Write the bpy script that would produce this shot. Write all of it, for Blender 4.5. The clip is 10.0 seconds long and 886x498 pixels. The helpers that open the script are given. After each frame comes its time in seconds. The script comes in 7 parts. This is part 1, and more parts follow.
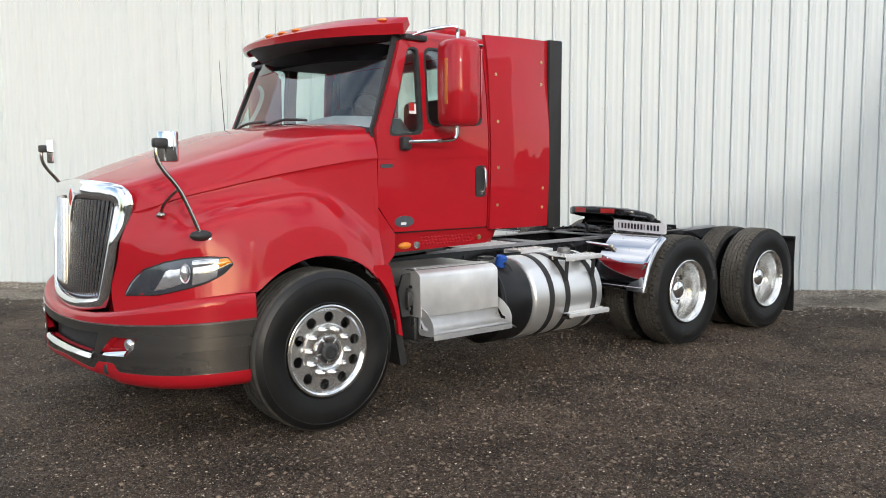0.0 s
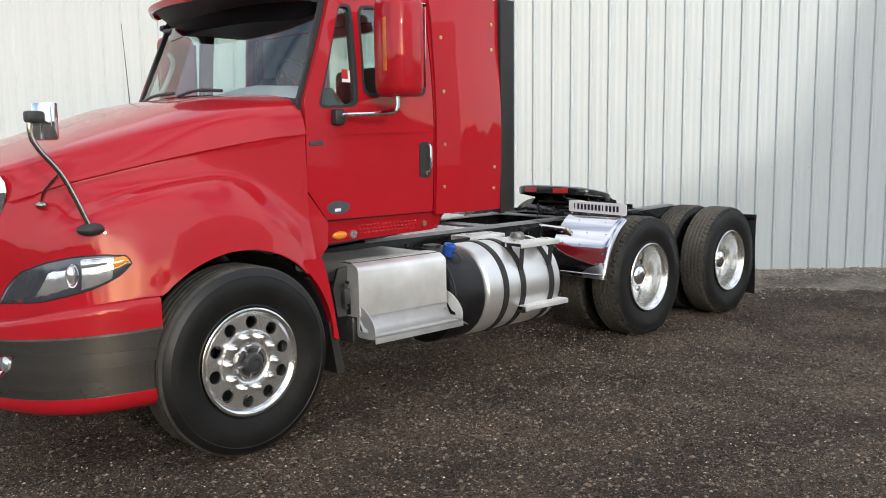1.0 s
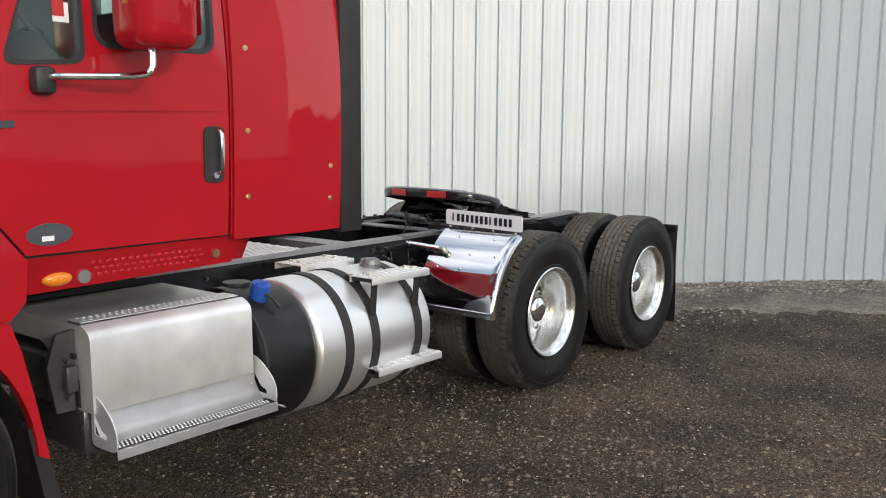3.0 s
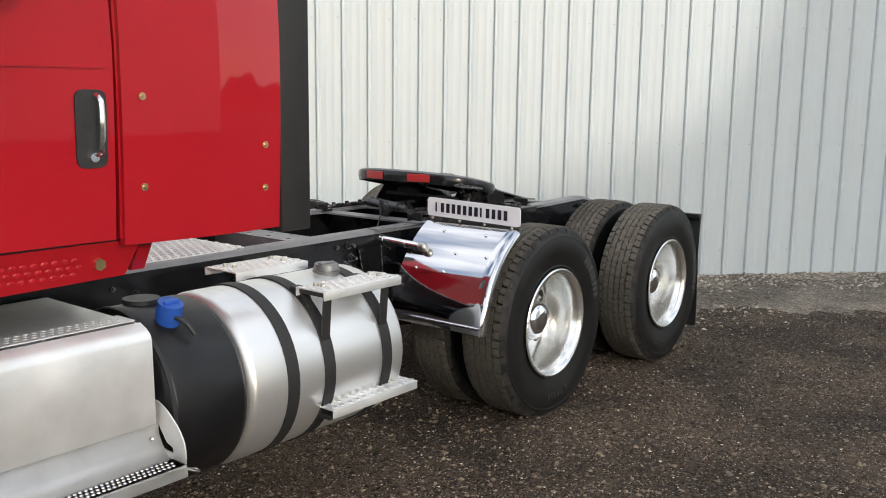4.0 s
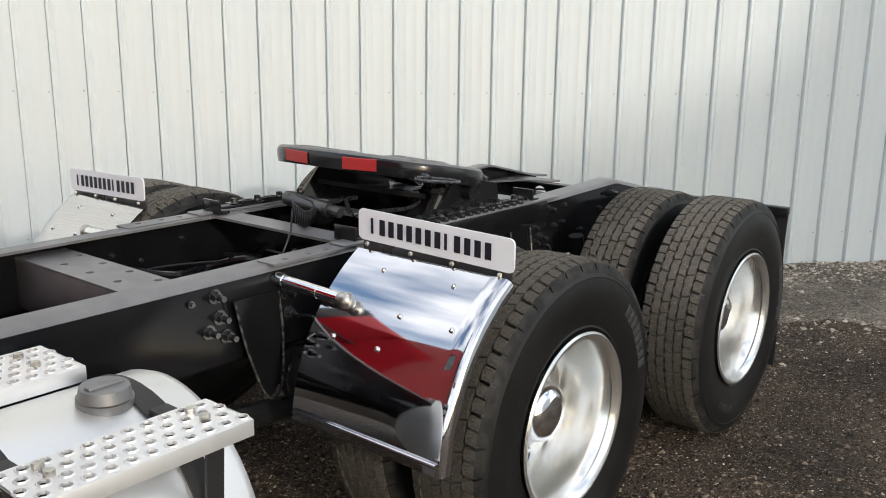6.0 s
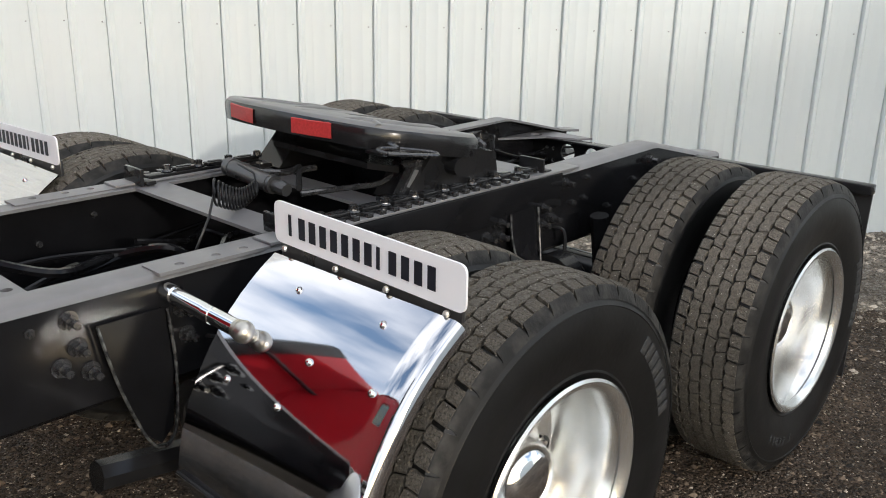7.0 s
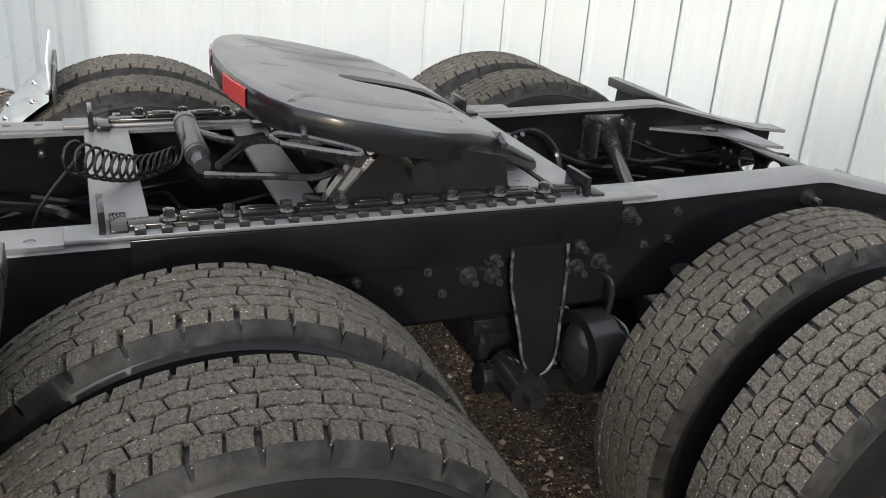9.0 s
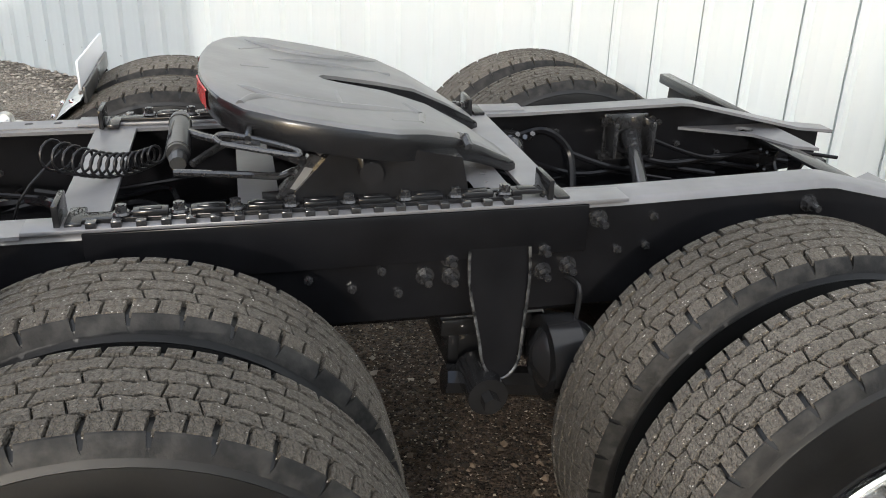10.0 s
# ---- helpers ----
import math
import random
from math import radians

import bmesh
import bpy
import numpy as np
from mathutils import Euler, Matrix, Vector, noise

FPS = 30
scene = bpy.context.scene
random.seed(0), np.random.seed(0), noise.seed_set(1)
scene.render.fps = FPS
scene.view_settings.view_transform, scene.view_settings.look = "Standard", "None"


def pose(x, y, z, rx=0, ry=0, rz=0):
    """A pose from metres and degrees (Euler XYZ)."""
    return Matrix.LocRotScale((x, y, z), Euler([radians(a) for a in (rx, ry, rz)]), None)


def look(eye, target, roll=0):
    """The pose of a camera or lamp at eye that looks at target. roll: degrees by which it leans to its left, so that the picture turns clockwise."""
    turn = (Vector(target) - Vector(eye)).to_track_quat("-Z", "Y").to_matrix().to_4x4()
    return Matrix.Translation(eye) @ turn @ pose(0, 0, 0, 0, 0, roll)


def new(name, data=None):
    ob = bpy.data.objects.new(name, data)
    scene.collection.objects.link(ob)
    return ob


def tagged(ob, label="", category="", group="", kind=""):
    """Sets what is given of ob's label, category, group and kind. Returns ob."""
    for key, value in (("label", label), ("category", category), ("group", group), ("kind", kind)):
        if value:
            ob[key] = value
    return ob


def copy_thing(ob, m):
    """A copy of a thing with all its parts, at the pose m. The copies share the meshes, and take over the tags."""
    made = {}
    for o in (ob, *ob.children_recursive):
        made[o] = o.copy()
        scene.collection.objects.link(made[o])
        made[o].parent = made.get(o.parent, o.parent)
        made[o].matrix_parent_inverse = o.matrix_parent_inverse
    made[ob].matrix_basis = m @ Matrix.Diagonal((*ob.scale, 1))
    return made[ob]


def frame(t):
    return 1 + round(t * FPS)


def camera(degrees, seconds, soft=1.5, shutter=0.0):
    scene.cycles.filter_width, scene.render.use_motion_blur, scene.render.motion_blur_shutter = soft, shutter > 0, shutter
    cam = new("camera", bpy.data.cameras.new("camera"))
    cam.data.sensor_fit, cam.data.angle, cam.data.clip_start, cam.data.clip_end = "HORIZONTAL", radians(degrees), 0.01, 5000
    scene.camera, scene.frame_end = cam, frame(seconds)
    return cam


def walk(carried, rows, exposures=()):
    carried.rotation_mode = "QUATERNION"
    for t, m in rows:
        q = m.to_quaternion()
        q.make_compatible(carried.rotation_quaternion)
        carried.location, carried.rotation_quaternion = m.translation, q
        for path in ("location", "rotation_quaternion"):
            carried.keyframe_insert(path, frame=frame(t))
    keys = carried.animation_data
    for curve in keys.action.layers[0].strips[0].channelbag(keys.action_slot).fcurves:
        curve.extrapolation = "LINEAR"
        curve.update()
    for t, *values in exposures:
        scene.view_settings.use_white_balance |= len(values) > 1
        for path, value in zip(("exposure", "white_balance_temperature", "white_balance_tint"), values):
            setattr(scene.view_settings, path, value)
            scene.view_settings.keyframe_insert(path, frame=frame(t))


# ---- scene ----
cam = camera(53.7, 10.0, 1.0)
PATH = [
    (0, (0.114, -0.091, 1.669), (1.4, 1.429, 1.48), -0.1),
    (0.5, (0.329, 0.194, 1.654), (1.63, 1.698, 1.441), 0.2),
    (1, (0.605, 0.53, 1.662), (1.994, 1.949, 1.422), -0.6),
    (1.5, (1.033, 0.815, 1.661), (2.471, 2.18, 1.4), -0.8),
    (2, (1.413, 1.137, 1.65), (2.889, 2.463, 1.397), -0.1),
    (2.5, (1.832, 1.422, 1.647), (3.372, 2.675, 1.405), -0.1),
    (3, (2.28, 1.702, 1.657), (3.833, 2.934, 1.391), 0.4),
    (3.2, (2.449, 1.832, 1.634), (4.014, 3.047, 1.354), 0.7),
    (4.3, (3.393, 2.444, 1.632), (4.939, 3.666, 1.289), 0.9),
    (4.5, (3.564, 2.582, 1.624), (5.118, 3.787, 1.257), 1.0),
    (5, (3.987, 2.813, 1.649), (5.547, 3.995, 1.24), 0.4),
    (5.5, (4.452, 3.041, 1.656), (5.948, 4.301, 1.238), 0.6),
    (6, (4.834, 3.318, 1.662), (6.343, 4.549, 1.204), 0.6),
    (6.2, (4.996, 3.396, 1.669), (6.508, 4.615, 1.192), 0.3),
    (7.3, (5.856, 3.698, 1.669), (7.186, 5.044, 1.02), 1.4),
    (7.5, (6.026, 3.737, 1.674), (7.32, 5.112, 1.013), 1.6),
    (8, (6.358, 3.671, 1.673), (7.434, 5.208, 0.981), 2.2),
    (8.5, (6.654, 3.647, 1.684), (7.53, 5.283, 0.938), 3.1),
    (9, (6.922, 3.711, 1.682), (7.651, 5.401, 0.898), 4.1),
    (9.5, (7.184, 3.638, 1.7), (7.699, 5.394, 0.892), 3.2),
    (10, (7.324, 3.584, 1.718), (7.754, 5.361, 0.908), 1.7),
]
walk(cam, [(t, look(eye, target, roll)) for t, eye, target, roll in PATH],
     [(0.0, 0.73, 6340, 10), (5.5, 0.80, 6560, 10), (7.5, 0.95, 6500, 10), (10.0, 1.27, 6480, 10)])

# ---- world, sun ----
SUN_DIR = Vector((0.274, 0.962, 0.0)).normalized()      # the way the light travels over the ground
SUN_UP = radians(15.5)
world = bpy.data.worlds.new("sky")
scene.world = world
world.use_nodes = True
wn = world.node_tree
sky = wn.nodes.new("ShaderNodeTexSky")
sky.sky_type = "NISHITA"
sky.sun_disc = False
sky.sun_elevation = SUN_UP
sky.sun_rotation = math.atan2(-SUN_DIR.x, -SUN_DIR.y)
sky.air_density, sky.dust_density, sky.ozone_density = 1.0, 0.8, 1.0
# thin broken cloud over the whole sky
way = wn.nodes.new("ShaderNodeTexCoord")
puff = wn.nodes.new("ShaderNodeTexNoise")
puff.inputs["Scale"].default_value, puff.inputs["Detail"].default_value = 2.6, 7.0
wn.links.new(way.outputs["Generated"], puff.inputs["Vector"])
cover = wn.nodes.new("ShaderNodeMapRange")
cover.inputs["From Min"].default_value, cover.inputs["From Max"].default_value = 0.37, 0.54
wn.links.new(puff.outputs["Fac"], cover.inputs["Value"])
cloud = wn.nodes.new("ShaderNodeMix")
cloud.data_type = "RGBA"
wn.links.new(cover.outputs[0], cloud.inputs["Factor"])
wn.links.new(sky.outputs[0], cloud.inputs["A"])
cloud.inputs["B"].default_value = (5.2, 5.35, 5.6, 1)
wn.links.new(cloud.outputs["Result"], wn.nodes["Background"].inputs[0])
wn.nodes["Background"].inputs[1].default_value = 0.162
sun = new("sun", bpy.data.lights.new("sun", "SUN"))
sun.data.energy, sun.data.angle, sun.data.color = 0.6, radians(1.6), (1.0, 0.95, 0.88)
ray = Vector((SUN_DIR.x * math.cos(SUN_UP), SUN_DIR.y * math.cos(SUN_UP), -math.sin(SUN_UP)))
sun.matrix_world = Matrix.Translation((0, 0, 30)) @ ray.to_track_quat("-Z", "Y").to_matrix().to_4x4()

CY = 5.85          # the truck's middle line


# ---- materials ----
def mat(name, colour, rough=0.5, metal=0.0, coat=0.0, vary=0.0, scale=8.0, bump=0.0, bump_scale=60.0, rough_vary=0.0,
        second=None, second_scale=2.0, second_amount=0.5, island=0.0, stretch=None, spec=0.5):
    """A surface with colour varied at two scales, uneven gloss and fine relief."""
    m = bpy.data.materials.new(name)
    m.use_nodes = True
    nt = m.node_tree
    n, link = nt.nodes, nt.links.new
    b = n["Principled BSDF"]
    b.inputs["Metallic"].default_value = metal
    b.inputs["Roughness"].default_value = rough
    b.inputs["Coat Weight"].default_value = coat
    b.inputs["Specular IOR Level"].default_value = spec
    b.inputs["Coat Roughness"].default_value = 0.04
    tc = n.new("ShaderNodeTexCoord")
    src = tc.outputs["Object"]
    if stretch:
        mp = n.new("ShaderNodeMapping")
        mp.inputs["Scale"].default_value = stretch
        link(src, mp.inputs[0])
        src = mp.outputs[0]

    def noise_node(sc, detail=4.0):
        t = n.new("ShaderNodeTexNoise")
        t.inputs["Scale"].default_value = sc
        t.inputs["Detail"].default_value = detail
        link(src, t.inputs["Vector"])
        return t.outputs["Fac"]

    col = n.new("ShaderNodeRGB")
    col.outputs[0].default_value = (*colour, 1)
    out = col.outputs[0]
    if second:
        ramp = n.new("ShaderNodeMapRange")
        ramp.inputs["From Min"].default_value, ramp.inputs["From Max"].default_value = 0.42, 0.68
        ramp.inputs["To Max"].default_value = second_amount
        link(noise_node(second_scale, 6.0), ramp.inputs["Value"])
        mix = n.new("ShaderNodeMix")
        mix.data_type = "RGBA"
        link(ramp.outputs[0], mix.inputs["Factor"])
        link(out, mix.inputs["A"])
        mix.inputs["B"].default_value = (*second, 1)
        out = mix.outputs["Result"]
    if vary or island:
        hsv = n.new("ShaderNodeHueSaturation")
        link(out, hsv.inputs["Color"])
        mr = n.new("ShaderNodeMapRange")
        mr.inputs["From Min"].default_value, mr.inputs["From Max"].default_value = 0.3, 0.7
        if island:
            geo = n.new("ShaderNodeNewGeometry")
            mr.inputs["From Min"].default_value, mr.inputs["From Max"].default_value = 0.0, 1.0
            link(geo.outputs["Random Per Island"], mr.inputs["Value"])
            mr.inputs["To Min"].default_value, mr.inputs["To Max"].default_value = 1 - island, 1 + island
        else:
            link(noise_node(scale), mr.inputs["Value"])
            mr.inputs["To Min"].default_value, mr.inputs["To Max"].default_value = 1 - vary, 1 + vary
        link(mr.outputs[0], hsv.inputs["Value"])
        out = hsv.outputs[0]
    link(out, b.inputs["Base Color"])
    if rough_vary:
        mr = n.new("ShaderNodeMapRange")
        mr.inputs["From Min"].default_value, mr.inputs["From Max"].default_value = 0.3, 0.7
        mr.inputs["To Min"].default_value, mr.inputs["To Max"].default_value = max(0.02, rough - rough_vary), min(1, rough + rough_vary)
        link(noise_node(scale * 0.6), mr.inputs["Value"])
        link(mr.outputs[0], b.inputs["Roughness"])
    if bump:
        bn = n.new("ShaderNodeBump")
        bn.inputs["Strength"].default_value = 1.0
        bn.inputs["Distance"].default_value = bump
        link(noise_node(bump_scale, 5.0), bn.inputs["Height"])
        link(bn.outputs[0], b.inputs["Normal"])
    return m


def glass(name, colour=(1, 1, 1), rough=0.0, dim=0.0):
    """A thin pane: mostly clear, with a reflecting face."""
    m = bpy.data.materials.new(name)
    m.use_nodes = True
    nt = m.node_tree
    n, link = nt.nodes, nt.links.new
    out = n["Material Output"]
    clear = n.new("ShaderNodeBsdfTransparent")
    clear.inputs[0].default_value = (*colour, 1)
    shine = n.new("ShaderNodeBsdfGlossy")
    shine.inputs["Roughness"].default_value = rough
    mix = n.new("ShaderNodeMixShader")
    lw = n.new("ShaderNodeLayerWeight")
    lw.inputs["Blend"].default_value = 0.12
    mr = n.new("ShaderNodeMapRange")
    mr.inputs["To Min"].default_value, mr.inputs["To Max"].default_value = 0.07, 0.8
    link(lw.outputs["Facing"], mr.inputs["Value"])
    link(mr.outputs[0], mix.inputs[0])
    link(clear.outputs[0], mix.inputs[1])
    link(shine.outputs[0], mix.inputs[2])
    link(mix.outputs[0], out.inputs[0])
    return m


RED = mat("red_paint", (0.42, 0.010, 0.018), 0.42, 0.0, 0.8, vary=0.04, scale=3.0, bump=0.00012, bump_scale=9, spec=0.06)
RED_LENS = mat("red_lens", (0.48, 0.035, 0.035), 0.25, vary=0.15, scale=120, bump=0.0006, bump_scale=300)
ORANGE = mat("orange_lens", (0.85, 0.27, 0.02), 0.2, coat=0.6, vary=0.12, scale=90)
CHROME = mat("chrome", (0.86, 0.87, 0.88), 0.06, 1.0, vary=0.03, scale=5, rough_vary=0.03)
BAR_CHROME = mat("grille_chrome", (0.50, 0.51, 0.53), 0.12, 1.0, vary=0.05, scale=9, rough_vary=0.04)
DARK_CHROME = mat("dark_chrome", (0.20, 0.20, 0.21), 0.16, 1.0, vary=0.08, scale=9, rough_vary=0.06)
STEEL_FACE = mat("dark_brushed_steel", (0.20, 0.188, 0.172), 0.26, 0.9, vary=0.12, scale=7, rough_vary=0.07, bump=0.0002, bump_scale=160, stretch=(0.1, 0.1, 1), second=(0.10, 0.095, 0.09), second_scale=4, second_amount=0.5)
POLISHED = mat("polished_aluminium", (0.86, 0.86, 0.85), 0.15, 0.97, vary=0.03, scale=30, rough_vary=0.02)
BRUSHED = mat("brushed_aluminium", (0.80, 0.80, 0.79), 0.38, 0.80, vary=0.06, scale=5, rough_vary=0.08, bump=0.0002, bump_scale=220, stretch=(0.12, 1, 1))
ALU_PLATE = mat("aluminium_plate", (0.83, 0.83, 0.82), 0.45, 0.60, vary=0.08, scale=7, rough_vary=0.1, second=(0.55, 0.54, 0.52), second_amount=0.4)
STEEL = mat("zinc_steel", (0.55, 0.53, 0.48), 0.35, 1.0, vary=0.2, scale=40)
RACK = mat("worn_black_steel", (0.03, 0.03, 0.031), 0.22, 0.3, vary=0.3, scale=40, second=(0.30, 0.30, 0.29), second_scale=45, second_amount=0.6, spec=0.8)
BRASS = mat("yellow_zinc", (0.75, 0.60, 0.32), 0.3, 1.0, vary=0.1, scale=90)
BLACK = mat("black_frame_paint", (0.015, 0.015, 0.016), 0.13, vary=0.3, scale=6, rough_vary=0.05, bump=0.00008, bump_scale=25, spec=0.32,
            second=(0.015, 0.0145, 0.014), second_scale=3.0, second_amount=0.6)
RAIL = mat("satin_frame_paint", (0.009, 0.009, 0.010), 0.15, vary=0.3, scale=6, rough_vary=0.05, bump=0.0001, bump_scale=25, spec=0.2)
# tops of the frame: dust and reflected sky both put into the pale grey
DECK = mat("dusty_paint_sky_sheen", (0.160, 0.158, 0.163), 0.36, vary=0.15, scale=9, rough_vary=0.07, bump=0.0001, bump_scale=60, spec=0.75)
BOLT = mat("oiled_black_bolt", (0.028, 0.028, 0.029), 0.14, 0.0, vary=0.3, scale=60, spec=0.9)
# greased plate top: the sky's sheen is put into its grey base colour
PLATE_TOP = mat("greased_steel_sky_sheen", (0.150, 0.149, 0.147), 0.38, 0.0, vary=0.14, scale=6, rough_vary=0.08, bump=0.0006, bump_scale=35, spec=0.8,
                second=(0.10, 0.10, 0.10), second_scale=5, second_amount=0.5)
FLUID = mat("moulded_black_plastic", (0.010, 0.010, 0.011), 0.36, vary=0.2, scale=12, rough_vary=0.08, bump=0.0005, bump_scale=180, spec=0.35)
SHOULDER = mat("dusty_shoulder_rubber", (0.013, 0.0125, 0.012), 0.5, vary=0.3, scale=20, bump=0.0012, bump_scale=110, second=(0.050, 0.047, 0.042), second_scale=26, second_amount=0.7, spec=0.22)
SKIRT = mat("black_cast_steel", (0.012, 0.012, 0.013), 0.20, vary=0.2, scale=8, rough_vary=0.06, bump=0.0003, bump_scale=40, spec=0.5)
SATIN_ALU = mat("milky_aluminium", (0.82, 0.82, 0.80), 0.24, 0.92, vary=0.03, scale=30, rough_vary=0.02)
SATIN = mat("satin_black_metal", (0.036, 0.036, 0.037), 0.33, spec=0.9, vary=0.25, scale=9, rough_vary=0.1, bump=0.0004, bump_scale=80)
PLASTIC = mat("black_plastic", (0.026, 0.026, 0.027), 0.5, vary=0.2, scale=20, bump=0.0004, bump_scale=250)
TRIM_RUBBER = mat("rubber_trim", (0.018, 0.017, 0.017), 0.6, vary=0.2, scale=6, bump=0.0004, bump_scale=120)
RUBBER = mat("tyre_rubber", (0.007, 0.007, 0.007), 0.42, vary=0.25, scale=7, rough_vary=0.08, bump=0.0005, bump_scale=60, spec=0.4,
             second=(0.014, 0.0135, 0.013), second_scale=4, second_amount=0.5)
STEER_TREAD = mat("worn_tread", (0.040, 0.036, 0.031), 0.75, vary=0.3, scale=20, bump=0.0012, bump_scale=110, second=(0.075, 0.066, 0.052), second_scale=6, second_amount=0.7)
GREY_TRIM = mat("grey_dashboard", (0.42, 0.43, 0.44), 0.7, vary=0.06, scale=10, bump=0.0004, bump_scale=200)
LINING = mat("grey_lining", (0.17, 0.175, 0.19), 0.8, vary=0.12, scale=12, bump=0.0005, bump_scale=120)
TINT = mat("tinted_strip", (0.006, 0.006, 0.007), 0.06, vary=0.2, scale=5, spec=0.5)
AMBER_STRIP = mat("amber_strip", (0.55, 0.15, 0.025), 0.35, vary=0.2, scale=60)
DARK_CLOTH = mat("dark_cloth", (0.02, 0.02, 0.022), 0.9, vary=0.2, scale=15)
WHITE_SIGN = mat("white_sign", (0.88, 0.88, 0.90), 0.35, vary=0.02, scale=4)
INK = mat("black_ink", (0.012, 0.013, 0.02), 0.4, vary=0.1, scale=30)
BLUE = mat("blue_plastic", (0.02, 0.09, 0.42), 0.45, vary=0.12, scale=18, bump=0.0004, bump_scale=90)
GREY_CAP = mat("grey_cap", (0.24, 0.24, 0.24), 0.5, 0.6, vary=0.12, scale=30)
LAMP = mat("clear_lamp", (0.75, 0.76, 0.78), 0.12, 0.8, vary=0.15, scale=25)
LAMP_DARK = mat("lamp_housing", (0.09, 0.10, 0.12), 0.15, 0.5, coat=1.0, vary=0.2, scale=12)
GLASS = glass("window_glass", (0.86, 0.94, 0.92))
MIRROR = mat("mirror", (0.9, 0.9, 0.9), 0.02, 1.0)
SIDING = mat("white_siding", (0.725, 0.765, 0.75), 0.45, vary=0.025, scale=1.3, rough_vary=0.1, second=(0.68, 0.69, 0.67),
             second_scale=0.9, second_amount=0.5, bump=0.0006, bump_scale=9, stretch=(1, 1, 0.15))


SHEET = mat("polished_sheet", (0.66, 0.66, 0.68), 0.05, 1.0, vary=0.04, scale=4, rough_vary=0.02)
ZINC = mat("siding_screw_zinc", (0.45, 0.45, 0.44), 0.45, 0.8, vary=0.2, scale=40)
TREES = mat("unseen_far_trees", (0.045, 0.048, 0.034), 0.9, vary=0.5, scale=0.6, second=(0.09, 0.075, 0.055), second_scale=0.3, second_amount=0.6)


def grit(name, dark, light, bright, share, cell, sipes=False, relief=None):
    """Packed crumbs: each cell its own tone, a few of them pale, with real relief; sipes: fine cuts across a tread."""
    m = bpy.data.materials.new(name)
    m.use_nodes = True
    nt = m.node_tree
    n, link = nt.nodes, nt.links.new
    b = n["Principled BSDF"]
    b.inputs["Roughness"].default_value = 0.8
    b.inputs["Specular IOR Level"].default_value = 0.22
    tc = n.new("ShaderNodeTexCoord")

    def cells(sc):
        v = n.new("ShaderNodeTexVoronoi")
        v.inputs["Scale"].default_value = sc
        v.inputs["Randomness"].default_value = 1.0
        link(tc.outputs["Object"], v.inputs["Vector"])
        return v

    def blend(fac, a, c):
        x = n.new("ShaderNodeMix")
        x.data_type = "RGBA"
        for key, val in (("Factor", fac), ("A", a), ("B", c)):
            if isinstance(val, tuple):
                x.inputs[key].default_value = (*val, 1)
            else:
                link(val, x.inputs[key])
        return x.outputs["Result"]

    def ramp(src, lo, hi, to0=0.0, to1=1.0):
        x = n.new("ShaderNodeMapRange")
        x.inputs["From Min"].default_value, x.inputs["From Max"].default_value = lo, hi
        x.inputs["To Min"].default_value, x.inputs["To Max"].default_value = to0, to1
        link(src, x.inputs["Value"])
        return x.outputs[0]

    def split(src, which):
        x = n.new("ShaderNodeSeparateColor")
        link(src, x.inputs[0])
        return x.outputs[which]

    big, small = cells(cell), cells(cell * 2.3)
    tone = blend(split(big.outputs["Color"], 0), dark, light)
    tone2 = blend(split(small.outputs["Color"], 0), dark, light)
    tone = blend(split(small.outputs["Color"], 2), tone, tone2)
    pale = ramp(split(small.outputs["Color"], 1), 1.0 - share, 1.0 - share * 0.5)
    tone = blend(pale, tone, bright)
    patch = n.new("ShaderNodeTexNoise")
    patch.inputs["Scale"].default_value, patch.inputs["Detail"].default_value = 1.3, 7.0
    link(tc.outputs["Object"], patch.inputs["Vector"])
    hsv = n.new("ShaderNodeHueSaturation")
    link(ramp(patch.outputs["Fac"], 0.35, 0.65, 0.60, 1.42), hsv.inputs["Value"])
    link(tone, hsv.inputs["Color"])
    link(hsv.outputs[0], b.inputs["Base Color"])
    link(ramp(split(big.outputs["Color"], 2), 0.0, 1.0, 0.45, 0.95), b.inputs["Roughness"])
    add = n.new("ShaderNodeMath")
    add.operation = "ADD"
    link(ramp(big.outputs["Distance"], 0.0, 0.7, 1.0, 0.0), add.inputs[0])
    link(ramp(small.outputs["Distance"], 0.0, 0.7, 0.5, 0.0), add.inputs[1])
    bn = n.new("ShaderNodeBump")
    bn.inputs["Strength"].default_value, bn.inputs["Distance"].default_value = 1.0, relief or 1.8 / cell
    link(add.outputs[0], bn.inputs["Height"])
    normal = bn.outputs[0]
    if sipes:
        def calc(op, a, c=0.0):
            x = n.new("ShaderNodeMath")
            x.operation = op
            for i, val in enumerate((a, c)):
                if isinstance(val, float):
                    x.inputs[i].default_value = val
                else:
                    link(val, x.inputs[i])
            return x.outputs[0]
        xyz = n.new("ShaderNodeSeparateXYZ")
        link(tc.outputs["Object"], xyz.inputs[0])
        turn = calc("MULTIPLY", calc("ARCTAN2", xyz.outputs[0], xyz.outputs[2]), 40.0)
        wave = calc("MULTIPLY", calc("PINGPONG", calc("MULTIPLY", xyz.outputs[1], 75.0), 0.5), 0.5)
        cut = calc("PINGPONG", calc("ADD", turn, wave), 0.5)
        deep = n.new("ShaderNodeBump")
        deep.inputs["Strength"].default_value, deep.inputs["Distance"].default_value = 0.55, 0.004
        link(ramp(cut, 0.0, 0.11), deep.inputs["Height"])
        link(normal, deep.inputs["Normal"])
        normal = deep.outputs[0]
    link(normal, b.inputs["Normal"])
    return m


